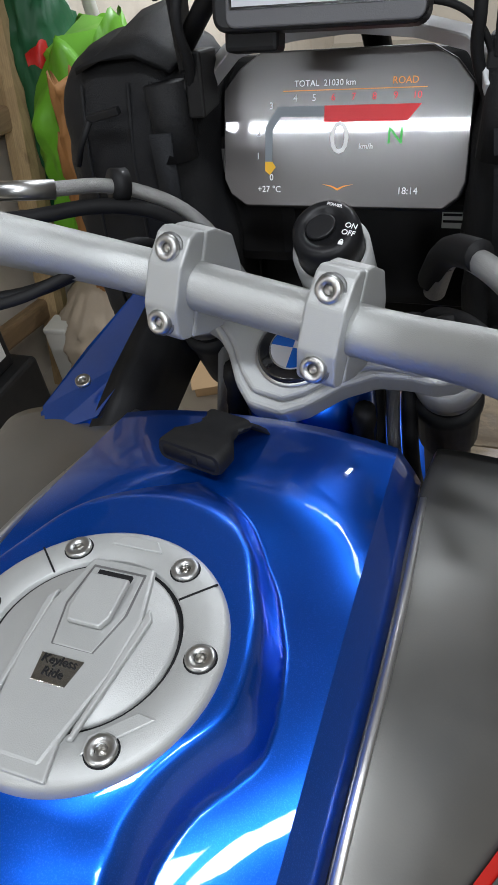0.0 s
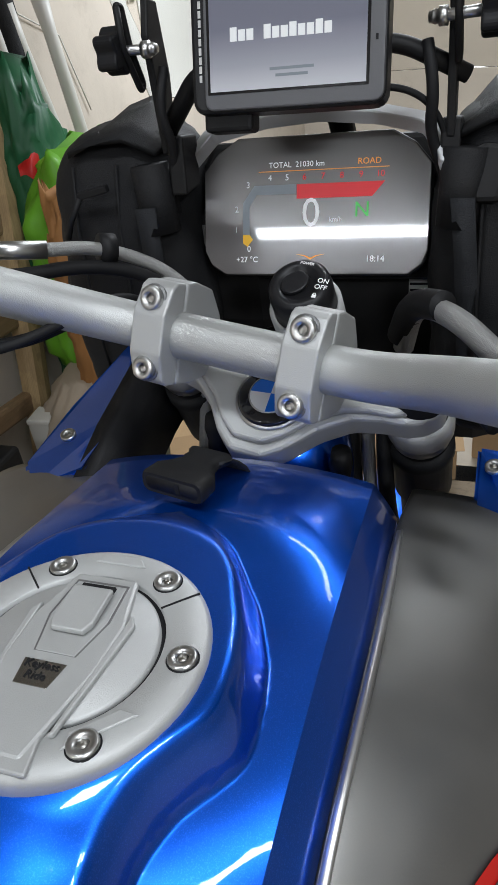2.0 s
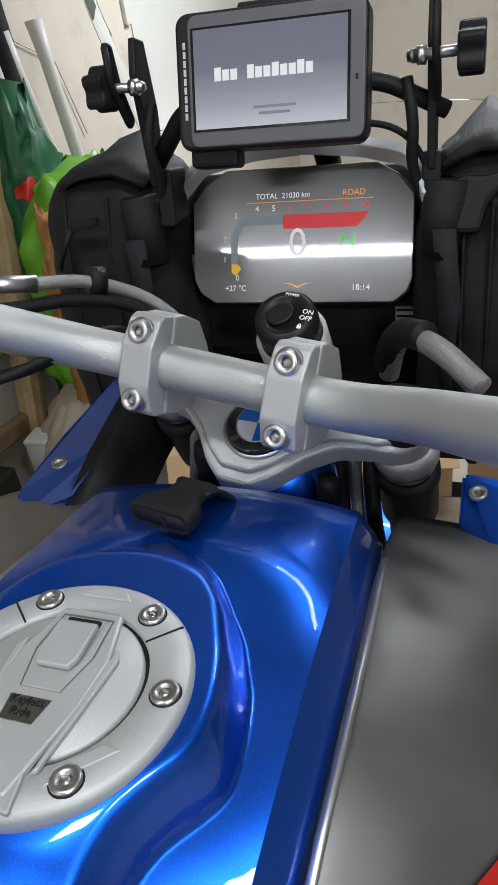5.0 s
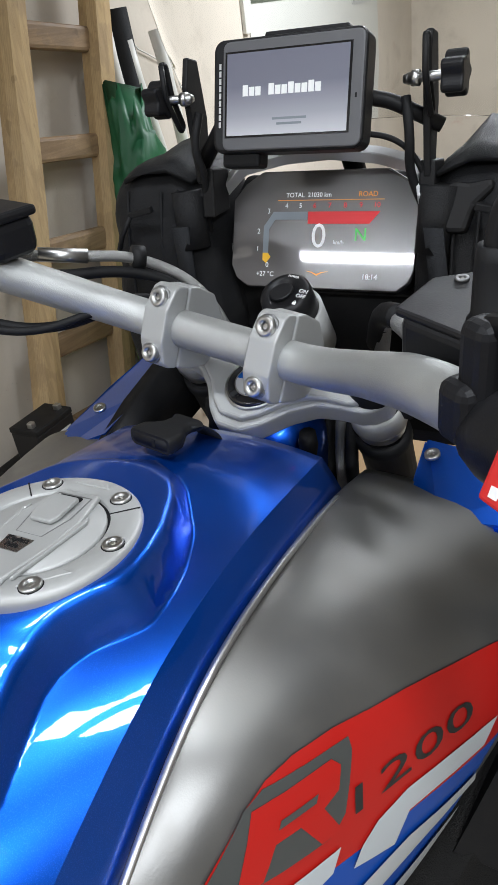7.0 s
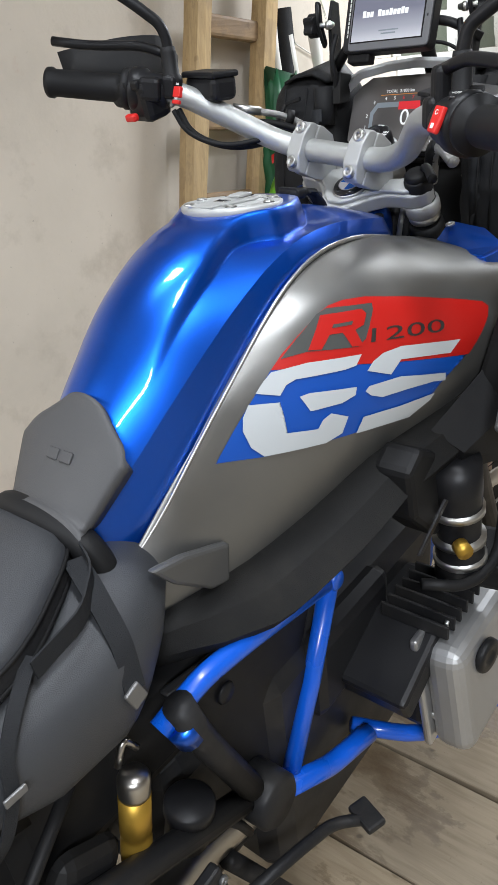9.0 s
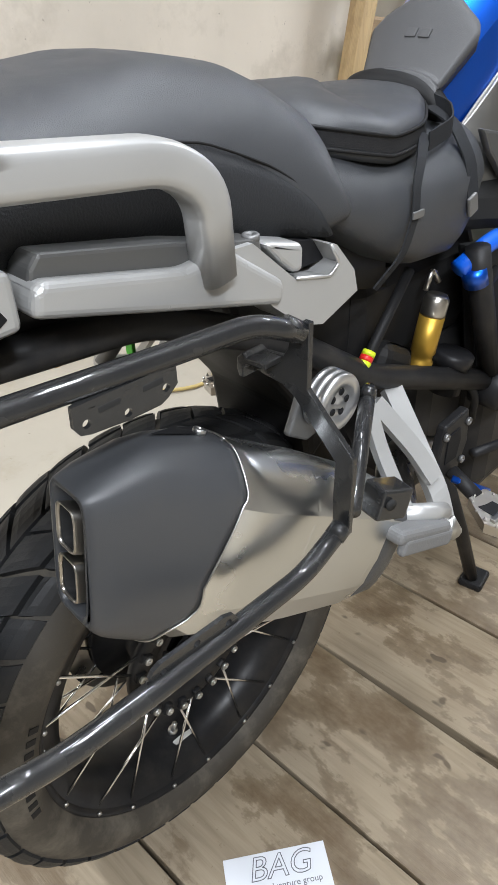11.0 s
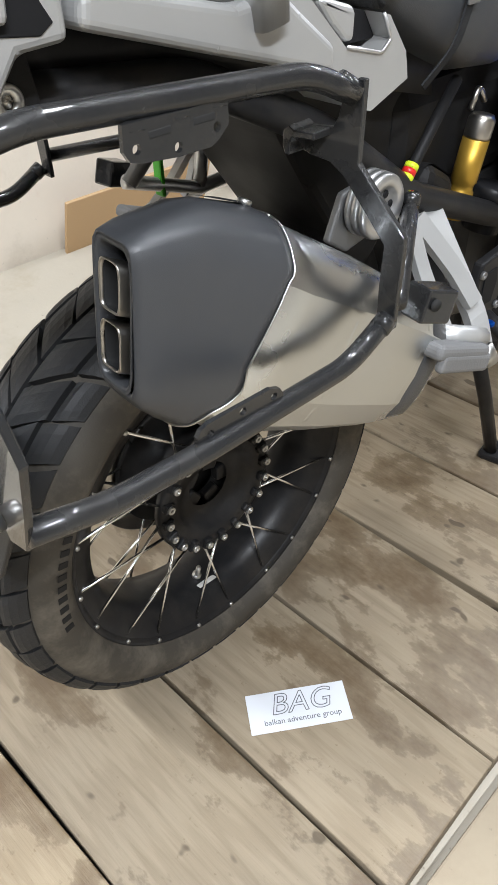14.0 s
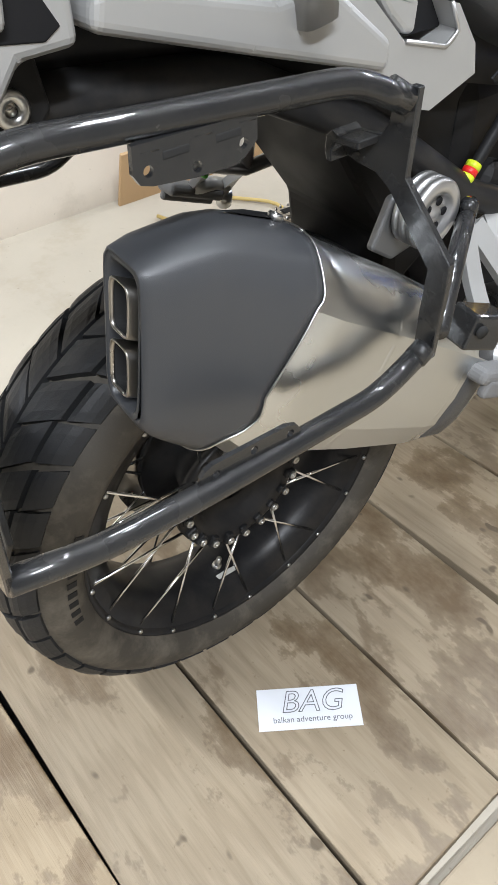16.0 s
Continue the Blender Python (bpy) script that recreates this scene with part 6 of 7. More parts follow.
for dv in (0.0215, -0.0235):
    part("outlet_pipe", b_loft([end_ring(0.034, 0.0135, 0.0190, dv, 40, 5, -0.003), end_ring(-0.001, 0.0135, 0.0190, dv, 40, 5, -0.003), end_ring(-0.002, 0.0131, 0.0186, dv, 40, 5, -0.003), end_ring(-0.002, 0.0121, 0.0176, dv, 40, 5, -0.003), end_ring(0.002, 0.0121, 0.0176, dv, 40, 5, -0.003)], True, False), STEELD, sil, "square steel outlet")
    part("outlet_bore", b_loft([end_ring(0.0015, 0.0120, 0.0175, dv, 40, 5, -0.003), end_ring(0.034, 0.0120, 0.0175, dv, 40, 5, -0.003)], True, False), HOLESHADE, sil)
# dark face laid on the skin, painted as the shade of a recess
pr = [sil_point(0.09 + a, x, y, 0.0032) for a, x, y in ((-0.035, -0.05, 1), (-0.01, -0.25, 0.99), (0.012, -0.22, 0.99), (0.016, 0.0, 1), (0.008, 0.12, 1))]
bm = bmesh.new()
bm.faces.new([bm.verts.new(p) for p in pr])
part("pin_recess", bm, DARK, sil)
bolt(frame_m(sil_point(0.096, 0.02, 1.0, 0.001), W, D), 0.006, 0.005, BOLT, sil)
for sv, mt in ((0.215, 0), (0.345, 1)):
    part("weld_band", b_loft([sil_ring(sv + k * 0.004, 0.0012 if k in (1, 2) else 0.0, 1) for k in range(4)], True, False), STEELM, sil)
part("front_shield", b_loft([sil_ring(a, g, 1) for a, g in ((0.36, 0.0), (0.363, 0.0018), (0.395, 0.0018), (0.4, 0.0))], True, False), SHIELD, sil)
part("exhaust_pipe", b_tube(bend([C0 + D * 0.4 + W * 0.012, C0 + D * 0.5 + W * 0.0, (0.12, 0.36, 0.5), (0.08, 0.5, 0.44), (0.1, 0.8, 0.36)], 0.06), 0.027, 18), STEELD, bike)
# exhaust valve pulley with its two cables
PM = frame_m((0.178, 0.139, 0.728), (0, 1, 0), (0, 0, 1))
pul = part("valve_pulley", b_lathe([(0, 0.012), (0.006, 0.012), (0.007, 0.009), (0.018, 0.009), (0.02, 0.013), (0.031, 0.013), (0.033, 0.01), (0.0335, 0.006), (0.030, 0.004), (0.0335, 0.002), (0.0335, -0.004), (0.030, -0.006), (0.0335, -0.008), (0.0335, -0.012), (0, -0.012)], PM, 36), ALU, bike, "round aluminium exhaust valve pulley")
# dark discs on the pulley, painted as shaded holes
for k in range(5):
    part("pulley_hole", b_lathe([(0, 0.0098), (0.0042, 0.0098), (0.0042, 0.009), (0, 0.009)], PM @ pose(0.0125 * math.cos(k * 1.257), 0.0125 * math.sin(k * 1.257), 0), 12), DARK, pul)
part("pulley_bracket", b_prism([(-0.05, -0.03), (-0.02, -0.05), (0.03, -0.042), (0.04, -0.01), (0.02, 0.02), (-0.03, 0.015)], 0.01, PM @ pose(0, 0, -0.026), 0.003), CAST_DARK, bike)


# ---- luggage racks ----
def rack(s):
    X = lambda *p: Vector((p[0] * s, p[1], p[2]))
    up = part("rack_tube", b_tube([X(0.165, -0.35, 0.815), X(0.192, -0.29, 0.878), X(0.206, -0.245, 0.894), X(0.216, -0.10, 0.8865), X(0.2185, -0.012, 0.881), X(0.229, 0.028, 0.862)], 0.0093, 18, 0.022), RACKM, bike, "black powder-coated luggage rack tube")
    lo = part("rack_tube", b_tube([X(0.284, 0.022, 0.686), X(0.283, -0.024, 0.663), X(0.288, -0.20, 0.6735), X(0.289, -0.278, 0.681), X(0.288, -0.335, 0.6965)], 0.0093, 18, 0.02), RACKM, bike, "black powder-coated luggage rack tube")
    # cut steel plates that stand across the bike and carry the tubes
    front = [(0.229, 0.872), (0.2375, 0.8725), (0.2365, 0.81), (0.2885, 0.762), (0.2895, 0.752), (0.2885, 0.676), (0.2695, 0.676), (0.2685, 0.714), (0.2695, 0.75), (0.2215, 0.797), (0.206, 0.805), (0.186, 0.806), (0.174, 0.809), (0.172, 0.824), (0.178, 0.8335), (0.1845, 0.830), (0.208, 0.833), (0.2135, 0.842), (0.2165, 0.856)]
    flat = part("rack_flat", b_prism([(s * x, z) for x, z in front], 0.006, frame_m((0, 0.036, 0), (1, 0, 0), (0, 0, 1)), 0.0008, 1), RACKM, bike, "black cut steel rack strut")
    part("rack_hook", b_prism([(s * x, z) for x, z in ((0.174, 0.809), (0.171, 0.816), (0.172, 0.828), (0.178, 0.8335), (0.184, 0.83), (0.206, 0.832), (0.206, 0.826), (0.182, 0.824), (0.1785, 0.818), (0.179, 0.809))], 0.026, frame_m((0, 0.036, 0), (1, 0, 0), (0, 0, 1)), 0.0012, 2), RACKM, flat)
    part("rack_strut", b_tube([X(0.191, 0.185, 0.717), X(0.205, 0.163, 0.715), X(0.286, 0.036, 0.70)], 0.0088, 16, 0.01), RACKM, flat)
    part("strut_cap", b_lathe([(0, 0.011), (0.006, 0.0105), (0.009, 0.006), (0.0092, -0.004), (0, -0.004)], frame_m(X(0.192, 0.184, 0.721), (1, 0, 0), (0, 1, 0)), 18), RACKM, flat)
    for ox, pts, hs in ((0.2185, [(-0.183, 0.884), (-0.184, 0.868), (-0.180, 0.8615), (-0.172, 0.859), (-0.142, 0.8555), (-0.113, 0.855), (-0.106, 0.858), (-0.0965, 0.866), (-0.0965, 0.882)], ((-0.174, 0.868), (-0.141, 0.8615), (-0.107, 0.8665))), (0.2835, [(-0.199, 0.674), (-0.199, 0.688), (-0.195, 0.693), (-0.188, 0.6955), (-0.124, 0.6925), (-0.114, 0.688), (-0.1105, 0.682), (-0.1105, 0.668)], ((-0.1865, 0.6855), (-0.1535, 0.6875), (-0.1205, 0.6835)))):
        m = frame_m(X(ox, 0, 0), (0, 1, 0), (0, 0, 1))
        pl = part("hole_plate", b_plate(pts, [(y, z, 0.0034) for y, z in hs], 0.004, m), RACKM, up if ox < 0.25 else lo)
        # slots are dark blocks coloured like shaded openings
        for y0 in ((-0.155, -0.118) if ox < 0.25 else (-0.178, -0.146)):
            zz = 0.874 if ox < 0.25 else 0.6765
            part("slot", b_box(0.0046, 0.019, 0.0055, Matrix.Translation(X(ox + 0.002, y0, zz)), 0.001), HOLESHADE, pl)
        for y0 in ((-0.172, -0.136, -0.104) if ox < 0.25 else (-0.192, -0.163, -0.131)):
            zz = 0.879 if ox < 0.25 else 0.675
            part("weld", b_tube([X(ox - 0.001, y0 - 0.006, zz), X(ox - 0.001, y0 + 0.006, zz - 0.001)], 0.0052, 8), RACKM, pl)
    back = [(0.262, 0.672), (0.286, 0.680), (0.301, 0.72), (0.317, 0.768), (0.307, 0.794), (0.287, 0.821), (0.245, 0.85), (0.225, 0.838), (0.262, 0.79), (0.268, 0.748), (0.257, 0.70)]
    rear = part("rear_flat", b_prism([(s * x, z) for x, z in back], 0.006, frame_m((0, -0.332, 0), (1, 0, 0), (0, 0, 1)), 0.0012, 1), RACKM, bike, "black cut steel rack strut")
    part("cross_tube", b_tube([X(0.252, -0.336, 0.70), X(0.2, -0.37, 0.70), X(0.1, -0.39, 0.70)], 0.0085, 12), RACKM, bike)
    bolt(frame_m(X(0.262, -0.339, 0.6935), (1, 0, 0), (0, 0, 1)), 0.0075, 0.012, BOLT, rear)
    part("weld", b_tube([X(0.223, 0.016, 0.871), X(0.2295, 0.03, 0.8615)], 0.0097, 14), RACKM, flat)
    part("weld", b_tube([X(0.284, 0.026, 0.688), X(0.284, 0.015, 0.682)], 0.0099, 14), RACKM, flat)


rack(1)
rack(-1)

# ---- tail, seats, grab rails ----
for s in (1, -1):
    X = lambda *p: Vector((p[0] * s, p[1], p[2]))
    m = frame_m(X(0.118, 0, 0), (0, 1, 0), (0, 0, 1))
    depth = 0.062
    mm = m if s > 0 else m @ pose(0, 0, -depth)
    def layer(z0, z1):
        """A pose and a depth for a plate between two distances from the cover's plane."""
        return (z1 - z0), (m @ pose(0, 0, z0) if s > 0 else m @ pose(0, 0, -z1))

    w, at = layer(0.0, depth - 0.012)
    # dark grey here imitates the seat mirrored in the silver upper band
    tail = part("tail_cover", b_prism([(-0.170, 0.928), (-0.164, 0.956), (-0.156, 0.9645), (-0.043, 0.9425), (0.002, 0.930), (0.047, 0.922), (0.06, 0.861)], w, at, 0.003, 2), SILVERDARK, bike, "silver tail side cover, its upper band coloured dark like the seat's reflection")
    w, at = layer(0.01, depth)
    part("lower_face", b_prism([(-0.174, 0.927), (-0.170, 0.945), (-0.163, 0.9505), (-0.045, 0.9245), (-0.012, 0.9275), (0.004, 0.9265), (0.022, 0.913), (0.066, 0.882), (0.063, 0.8605), (-0.065, 0.896)], w, at, 0.007, 4), TAILM, tail, "light silver cover face")
    w, at = layer(0.0, depth - 0.006)
    nose = part("tail_nose", b_plate([(-0.005, 0.925), (0.032, 0.923), (0.085, 0.8765), (0.133, 0.8645), (0.147, 0.875), (0.131, 0.8965), (0.142, 0.8935), (0.171, 0.861), (0.178, 0.837), (0.125, 0.819), (0.095, 0.828), (0.055, 0.86)], [], w, at), TAILM, tail)
    w, at = layer(0.0, depth - 0.026)
    # dark plate painted as the shaded inside of the slot
    part("tail_slot", b_prism([(0.028, 0.922), (0.134, 0.8955), (0.149, 0.873), (0.084, 0.873)], w, at, 0.001), DARK, tail)
    w, at = layer(0.0, depth - 0.010)
    part("slot_block", b_prism([(0.052, 0.914), (0.058, 0.9165), (0.098, 0.9055), (0.101, 0.900), (0.100, 0.8785), (0.088, 0.880), (0.07, 0.895)], w, at, 0.005, 3), TAILM, tail)
    part("slot_frame", b_tube(bend([X(0.1745, y, z) for y, z in ((0.085, 0.8775), (0.133, 0.8655), (0.146, 0.875), (0.132, 0.896))], 0.004, 4), 0.0017, 8), ALU, tail)
    bolt(frame_m(X(0.160, 0.043, 0.920), (1, 0, 0), (0, 1, 0)), 0.008, 0.006, CAST_DARK, tail)
    rear = part("tail_rear_cover", b_prism([(-0.42, 0.985), (-0.3, 0.985), (-0.215, 0.972), (-0.180, 0.962), (-0.180, 0.922), (-0.215, 0.92), (-0.25, 0.878), (-0.29, 0.865), (-0.42, 0.9)], depth + 0.002, mm @ pose(0, 0, -0.004), 0.006, 3), TAILM, bike, "silver tail side cover")
    # dark plate on the cover, coloured as a shaded slot
    part("tail_slot", b_prism([(-0.275, 0.948), (-0.262, 0.958), (-0.198, 0.948), (-0.19, 0.934), (-0.2, 0.928), (-0.262, 0.935)], 0.004, m @ pose(0, 0, depth - 0.005 if s > 0 else -depth + 0.001), 0.001), DARK, rear)
    part("slot_block", b_box(0.016, 0.056, 0.021, Matrix.Translation(X(0.178, -0.2475, 0.9505)) @ pose(0, 0, 0, -8, 0, 0), 0.005, 3), TAILM, rear)
    bolt(frame_m(X(0.165, -0.235, 0.967), (1, 0, 0), (0, 1, 0)), 0.009, 0.008, BOLT, rear)
    lugp = part("mount_lug", b_prism([(-0.25, 0.92), (-0.195, 0.92), (-0.19, 0.885), (-0.205, 0.868), (-0.24, 0.868)], 0.008, m @ pose(0, 0, 0.022 if s > 0 else -0.03), 0.003), BLACK, rear)
    bolt(frame_m(X(0.148, -0.217, 0.892), (0, 1, 0), (0, 0, 1)) @ pose(0, 0, 0, 0, 0 if s > 0 else 180, 0), 0.011, 0.008, BOLT, rear)
    # grab rail: a broad bent bar
    path = bend([X(0.165, -0.40, 1.035), X(0.183, -0.25, 1.028), X(0.188, -0.064, 1.008), X(0.187, -0.028, 0.982), X(0.176, -0.014, 0.908)], 0.036, 6)
    rr = []
    for i, p in enumerate(path):
        d = (path[min(i + 1, len(path) - 1)] - path[max(i - 1, 0)]).normalized()
        side = X(1, 0, 0.0)
        n = d.cross(side).normalized()
        k = i / (len(path) - 1)
        hh, ww = 0.0165 - 0.0015 * k, 0.017 - 0.002 * k
        rr.append([p + side * (ww * x) + n * (hh * y) for x, y in closed_soft([(-0.7, 1), (0.72, 1), (1, 0.66), (1, -0.7), (0.7, -1), (-0.7, -1), (-1, -0.7), (-1, 0.66)], 1)])
    part("grab_rail", b_loft(rr), TAILM, bike, "silver passenger grab rail")
# luggage plate behind the seat
part("luggage_plate", b_prism([(-0.13, -0.44), (0.155, -0.44), (0.165, -0.30), (0.135, -0.165), (-0.135, -0.165), (-0.165, -0.30)], 0.006, pose(0, 0, 1.052, 4, 0, 0), 0.002), ALU, bike, "aluminium luggage plate")
# dark slab painted as the shade of an opening in the plate
part("plate_cutout", b_box(0.05, 0.1, 0.002, pose(0.09, -0.28, 1.038, 4, 0, 0)), DARK, bike)
# its sloping side wings with a long window
for s in (1, -1):
    WG = frame_m(Vector((0.165 * s, -0.186, 1.070)), (0, -1, 0.0), (0.047 * s, 0, -0.033))
    part("plate_wing", b_plate([(0.004, 0), (0.25, 0), (0.25, 0.0575), (0.002, 0.0575), (0, 0.054)], [[(0.026, 0.026), (0.085, 0.026), (0.085, 0.047), (0.022, 0.047)]], 0.004, WG), TAILM, bike, "silver side wing of the luggage plate")
# pillion seat
def seat_flare(y):
    """How far the pillion seat widens towards its front corners."""
    return float(np.interp(y, [0.06, 0.10, 0.13, 0.155, 0.172, 0.184, 0.2, 0.225, 0.255], [1.0, 1.03, 1.08, 1.14, 1.17, 1.12, 0.97, 0.72, 0.4]))


PT = [(-0.36, 1.03, 0.99, 0.95), (-0.3, 1.046, 1.0, 0.96), (-0.19, 1.051, 1.02, 0.955), (-0.1, 1.048, 1.018, 0.940), (-0.04, 1.052, 1.012, 0.928), (0.01, 1.056, 1.005, 0.920), (0.05, 1.053, 0.998, 0.912), (0.098, 1.044, 0.990, 0.905), (0.13, 1.029, 0.975, 0.898), (0.155, 1.013, 0.952, 0.897), (0.174, 1.0, 0.926, 0.905), (0.19, 0.989, 0.921, 0.908), (0.21, 0.975, 0.915, 0.905), (0.235, 0.958, 0.91, 0.90), (0.255, 0.944, 0.905, 0.895)]
rr = []
for y in np.linspace(-0.36, 0.255, 60):
    tz, sz, bz = interp(PT, y)
    f = seat_flare(y)
    line = [(0, tz), (0.06 * f, tz - 0.001), (0.098 * f, tz - 0.010), (0.128 * f, sz * 0.75 + tz * 0.25 - 0.002), (0.142 * f, sz * 0.6 + bz * 0.4), (0.138 * f, bz), (0.1 * f, bz - 0.012)]
    hs = soft_line([(x, y, z) for x, z in line], 2)
    rr.append([Vector((-p.x, p.y, p.z)) for p in hs[::-1]] + list(hs[1:]))
pill = part("pillion_seat", b_loft(rr, False), LEATHER, bike, "black textured pillion seat")
SEAM = [(-0.36, 0.995), (-0.017, 1.004), (0.016, 0.998), (0.052, 0.984), (0.092, 0.966), (0.121, 0.946), (0.140, 0.926), (0.148, 0.905)]
for s in (1, -1):
    rr = []
    for y in np.linspace(-0.34, 0.148, 40):
        (zt,), zb = interp(SEAM, y), interp(PT, y)[2]
        zb = min(zb, zt - 0.01)
        rr.append([(s * x * seat_flare(y), y, z) for x, z in ((0.1365, zt), (0.1445, zt * 0.8 + zb * 0.2), (0.1460, zt * 0.4 + zb * 0.6), (0.1405, zb), (0.128, zb), (0.128, zt))])
    part("seam", b_tube([(s * 0.1385 * seat_flare(y), y, interp(SEAM, y)[0] + 0.001) for y in np.linspace(-0.34, 0.148, 40)], 0.0012, 6), RUBBERM, pill)
    part("side_vinyl", b_loft(rr), SIDEVINYL, pill, "black ribbed vinyl seat side")
# rider's seat
RT = [(0.14, 0.98, 0.90), (0.2, 0.968, 0.868), (0.25, 0.955, 0.838), (0.32, 0.945, 0.81), (0.40, 0.945, 0.80), (0.45, 0.95, 0.825), (0.49, 0.95, 0.87), (0.52, 0.945, 0.9)]
rr = []
for y in np.linspace(0.14, 0.52, 26):
    tz, bz = interp(RT, y)
    w = float(np.interp(y, [0.14, 0.22, 0.32, 0.42, 0.48, 0.52], [0.13, 0.158, 0.166, 0.158, 0.135, 0.1]))
    hs = soft_line([(0, y, tz), (w * 0.55, y, tz - 0.004), (w * 0.86, y, tz - 0.022), (w, y, tz - 0.05), (w, y, bz * 0.55 + tz * 0.45 - 0.02), (w * 0.93, y, bz + 0.01), (w * 0.7, y, bz)], 2)
    rr.append([Vector((-p.x, p.y, p.z)) for p in hs[::-1]] + list(hs[1:]))
part("rider_seat", b_loft(rr, False), LEATHER, bike, "black rider's seat")
part("pad_base", b_tube(soft_line([(-0.078, 0.468, 0.91), (-0.074, 0.462, 0.955), (-0.04, 0.456, 0.98), (0.04, 0.456, 0.98), (0.074, 0.462, 0.955), (0.078, 0.468, 0.91)], 3), 0.016, 16), RUBBERM, bike)
for s in (1, -1):
    tg = frame_m((0.112 if s > 0 else -0.124, 0, 0), (0, 1, 0), (0, 0, 1))
    part("seat_tongue", b_prism([(0.485, 0.935), (0.53, 0.925), (0.596, 0.899), (0.588, 0.852), (0.56, 0.86), (0.51, 0.903)], 0.012, tg, 0.004, 2), SILVERDARK, bike, "grey end piece of the side panel")

# seat cushion strapped onto the rider's seat
cush = tagged(new("seat_cushion"), "black padded seat cushion strapped onto the rider's seat", "cushion")
cush.location = (0.0, 0.32, 0.94)
bpy.context.view_layer.update()
ol = closed_soft([(-0.10, 0.17), (0.10, 0.17), (0.138, 0.235), (0.142, 0.285), (0.128, 0.345), (0.07, 0.435), (0.035, 0.462), (-0.035, 0.462), (-0.07, 0.435), (-0.128, 0.345), (-0.142, 0.285), (-0.138, 0.235)], 2)


def cush_ring(dz, g):
    cx, cy = 0, 0.32
    return [(cx + (x - cx) * g, cy + (y - cy) * g, 0.947 + dz + 0.22 * max(0, 0.27 - y) + 0.05 * max(0, y - 0.38)) for x, y in ol]


part("padding", b_loft([cush_ring(-0.012, 0.97), cush_ring(-0.006, 1.0), cush_ring(0.012, 1.0), cush_ring(0.021, 0.985), cush_ring(0.029, 0.93), cush_ring(0.034, 0.8), cush_ring(0.036, 0.5), cush_ring(0.036, 0.2)]), LEATHER, cush)
for dz in (0.016, -0.003):
    q = cush_ring(dz, 1.004)
    part("piping", b_tube([Vector(p) for p in q + q[:1]], 0.0022, 6), RUBBERM, cush)
part("mesh_band", b_loft([cush_ring(0.0, 1.004), cush_ring(0.013, 1.004)], True, False), MESHM, cush)
for k in range(3):
    part("tag_bar", b_box(0.012, 0.006, 0.001, pose(-0.02 + 0.012 * k, 0.235 + 0.004 * k, 0.9935, -8, 0, 15)), REDPL, cush, "small red tag")


def web(name, pts, w, parent, side=(0, 1, 0), mt=None, thick=0.001, label=""):
    rr = []
    pts = bend(pts, 0.015, 3)
    for i, p in enumerate(pts):
        d = (pts[min(i + 1, len(pts) - 1)] - pts[max(i - 1, 0)]).normalized()
        sd = Vector(side)
        sd = (sd - d * sd.dot(d)).normalized()
        n = d.cross(sd) * thick
        rr.append([p + sd * w / 2 + n, p - sd * w / 2 + n, p - sd * w / 2 - n, p + sd * w / 2 - n])
    return part(name, b_loft(rr, smooth=False), mt or WEBM, parent, label)


for s in (1, -1):
    web("strap", [(s * 0.128, 0.345, 0.952), (s * 0.15, 0.31, 0.938), (s * 0.163, 0.285, 0.915), (s * 0.168, 0.282, 0.89), (s * 0.170, 0.262, 0.85), (s * 0.155, 0.235, 0.815)], 0.012, cush)
    web("strap", [(s * 0.072, 0.44, 0.962), (s * 0.115, 0.425, 0.952), (s * 0.148, 0.418, 0.915), (s * 0.162, 0.41, 0.873)], 0.022, cush)
    web("strap", [(s * 0.06, 0.455, 0.965), (s * 0.1, 0.44, 0.96), (s * 0.13, 0.40, 0.952), (s * 0.138, 0.34, 0.946)], 0.02, cush, (0, 0, 1))
    part("ladder_lock", b_box(0.003, 0.02, 0.008, pose(s * 0.171, 0.281, 0.888, 0, 0, 0), 0.001), CAST_DARK, cush, "small chrome strap buckle")
    part("strap_end", b_box(0.005, 0.018, 0.024, pose(s * 0.163, 0.409, 0.868, 20, 0, 0), 0.002), CAST_DARK, cush)

# ---- rear frame, mudguard, footrests ----
part("subframe", b_tube([(0.125, -0.36, 0.90), (0.13, -0.05, 0.872), (0.14, 0.1, 0.80), (0.145, 0.245, 0.70), (0.16, 0.52, 0.585)], 0.016, 14, 0.03), FRAMEM, bike, "black rear subframe")
part("subframe", b_tube([(-0.125, -0.36, 0.90), (-0.13, -0.05, 0.872), (-0.14, 0.1, 0.80), (-0.145, 0.245, 0.70), (-0.16, 0.52, 0.585)], 0.016, 14, 0.03), FRAMEM, bike, "black rear subframe")
for s in (1, -1):
    part("subframe_stay", b_tube([(s * 0.152, 0.46, 0.80), (s * 0.158, 0.475, 0.74), (s * 0.165, 0.53, 0.60)], 0.0165, 14, 0.02), FRAMEM, bike)
    part("stay_collar", b_tube([(s * 0.152, 0.457, 0.775), (s * 0.155, 0.465, 0.752)], 0.0178, 16), BLUE, bike)
    part("frame_node", b_lathe([(0, 0.02), (0.03, 0.02), (0.036, 0.014), (0.036, -0.03), (0, -0.03)], frame_m((s * 0.172, 0.55, 0.565), (0, 1, 0), (0, 0, 1)), 28), FRAMEM, bike)
part("seat_base", b_loft([[(-0.12, y, z + 0.05), (0.12, y, z + 0.05), (0.125, y, z), (-0.125, y, z)] for y, z in ((-0.42, 0.90), (-0.15, 0.885), (0.1, 0.84), (0.3, 0.79))]), FRAMEM, bike)
mg = []
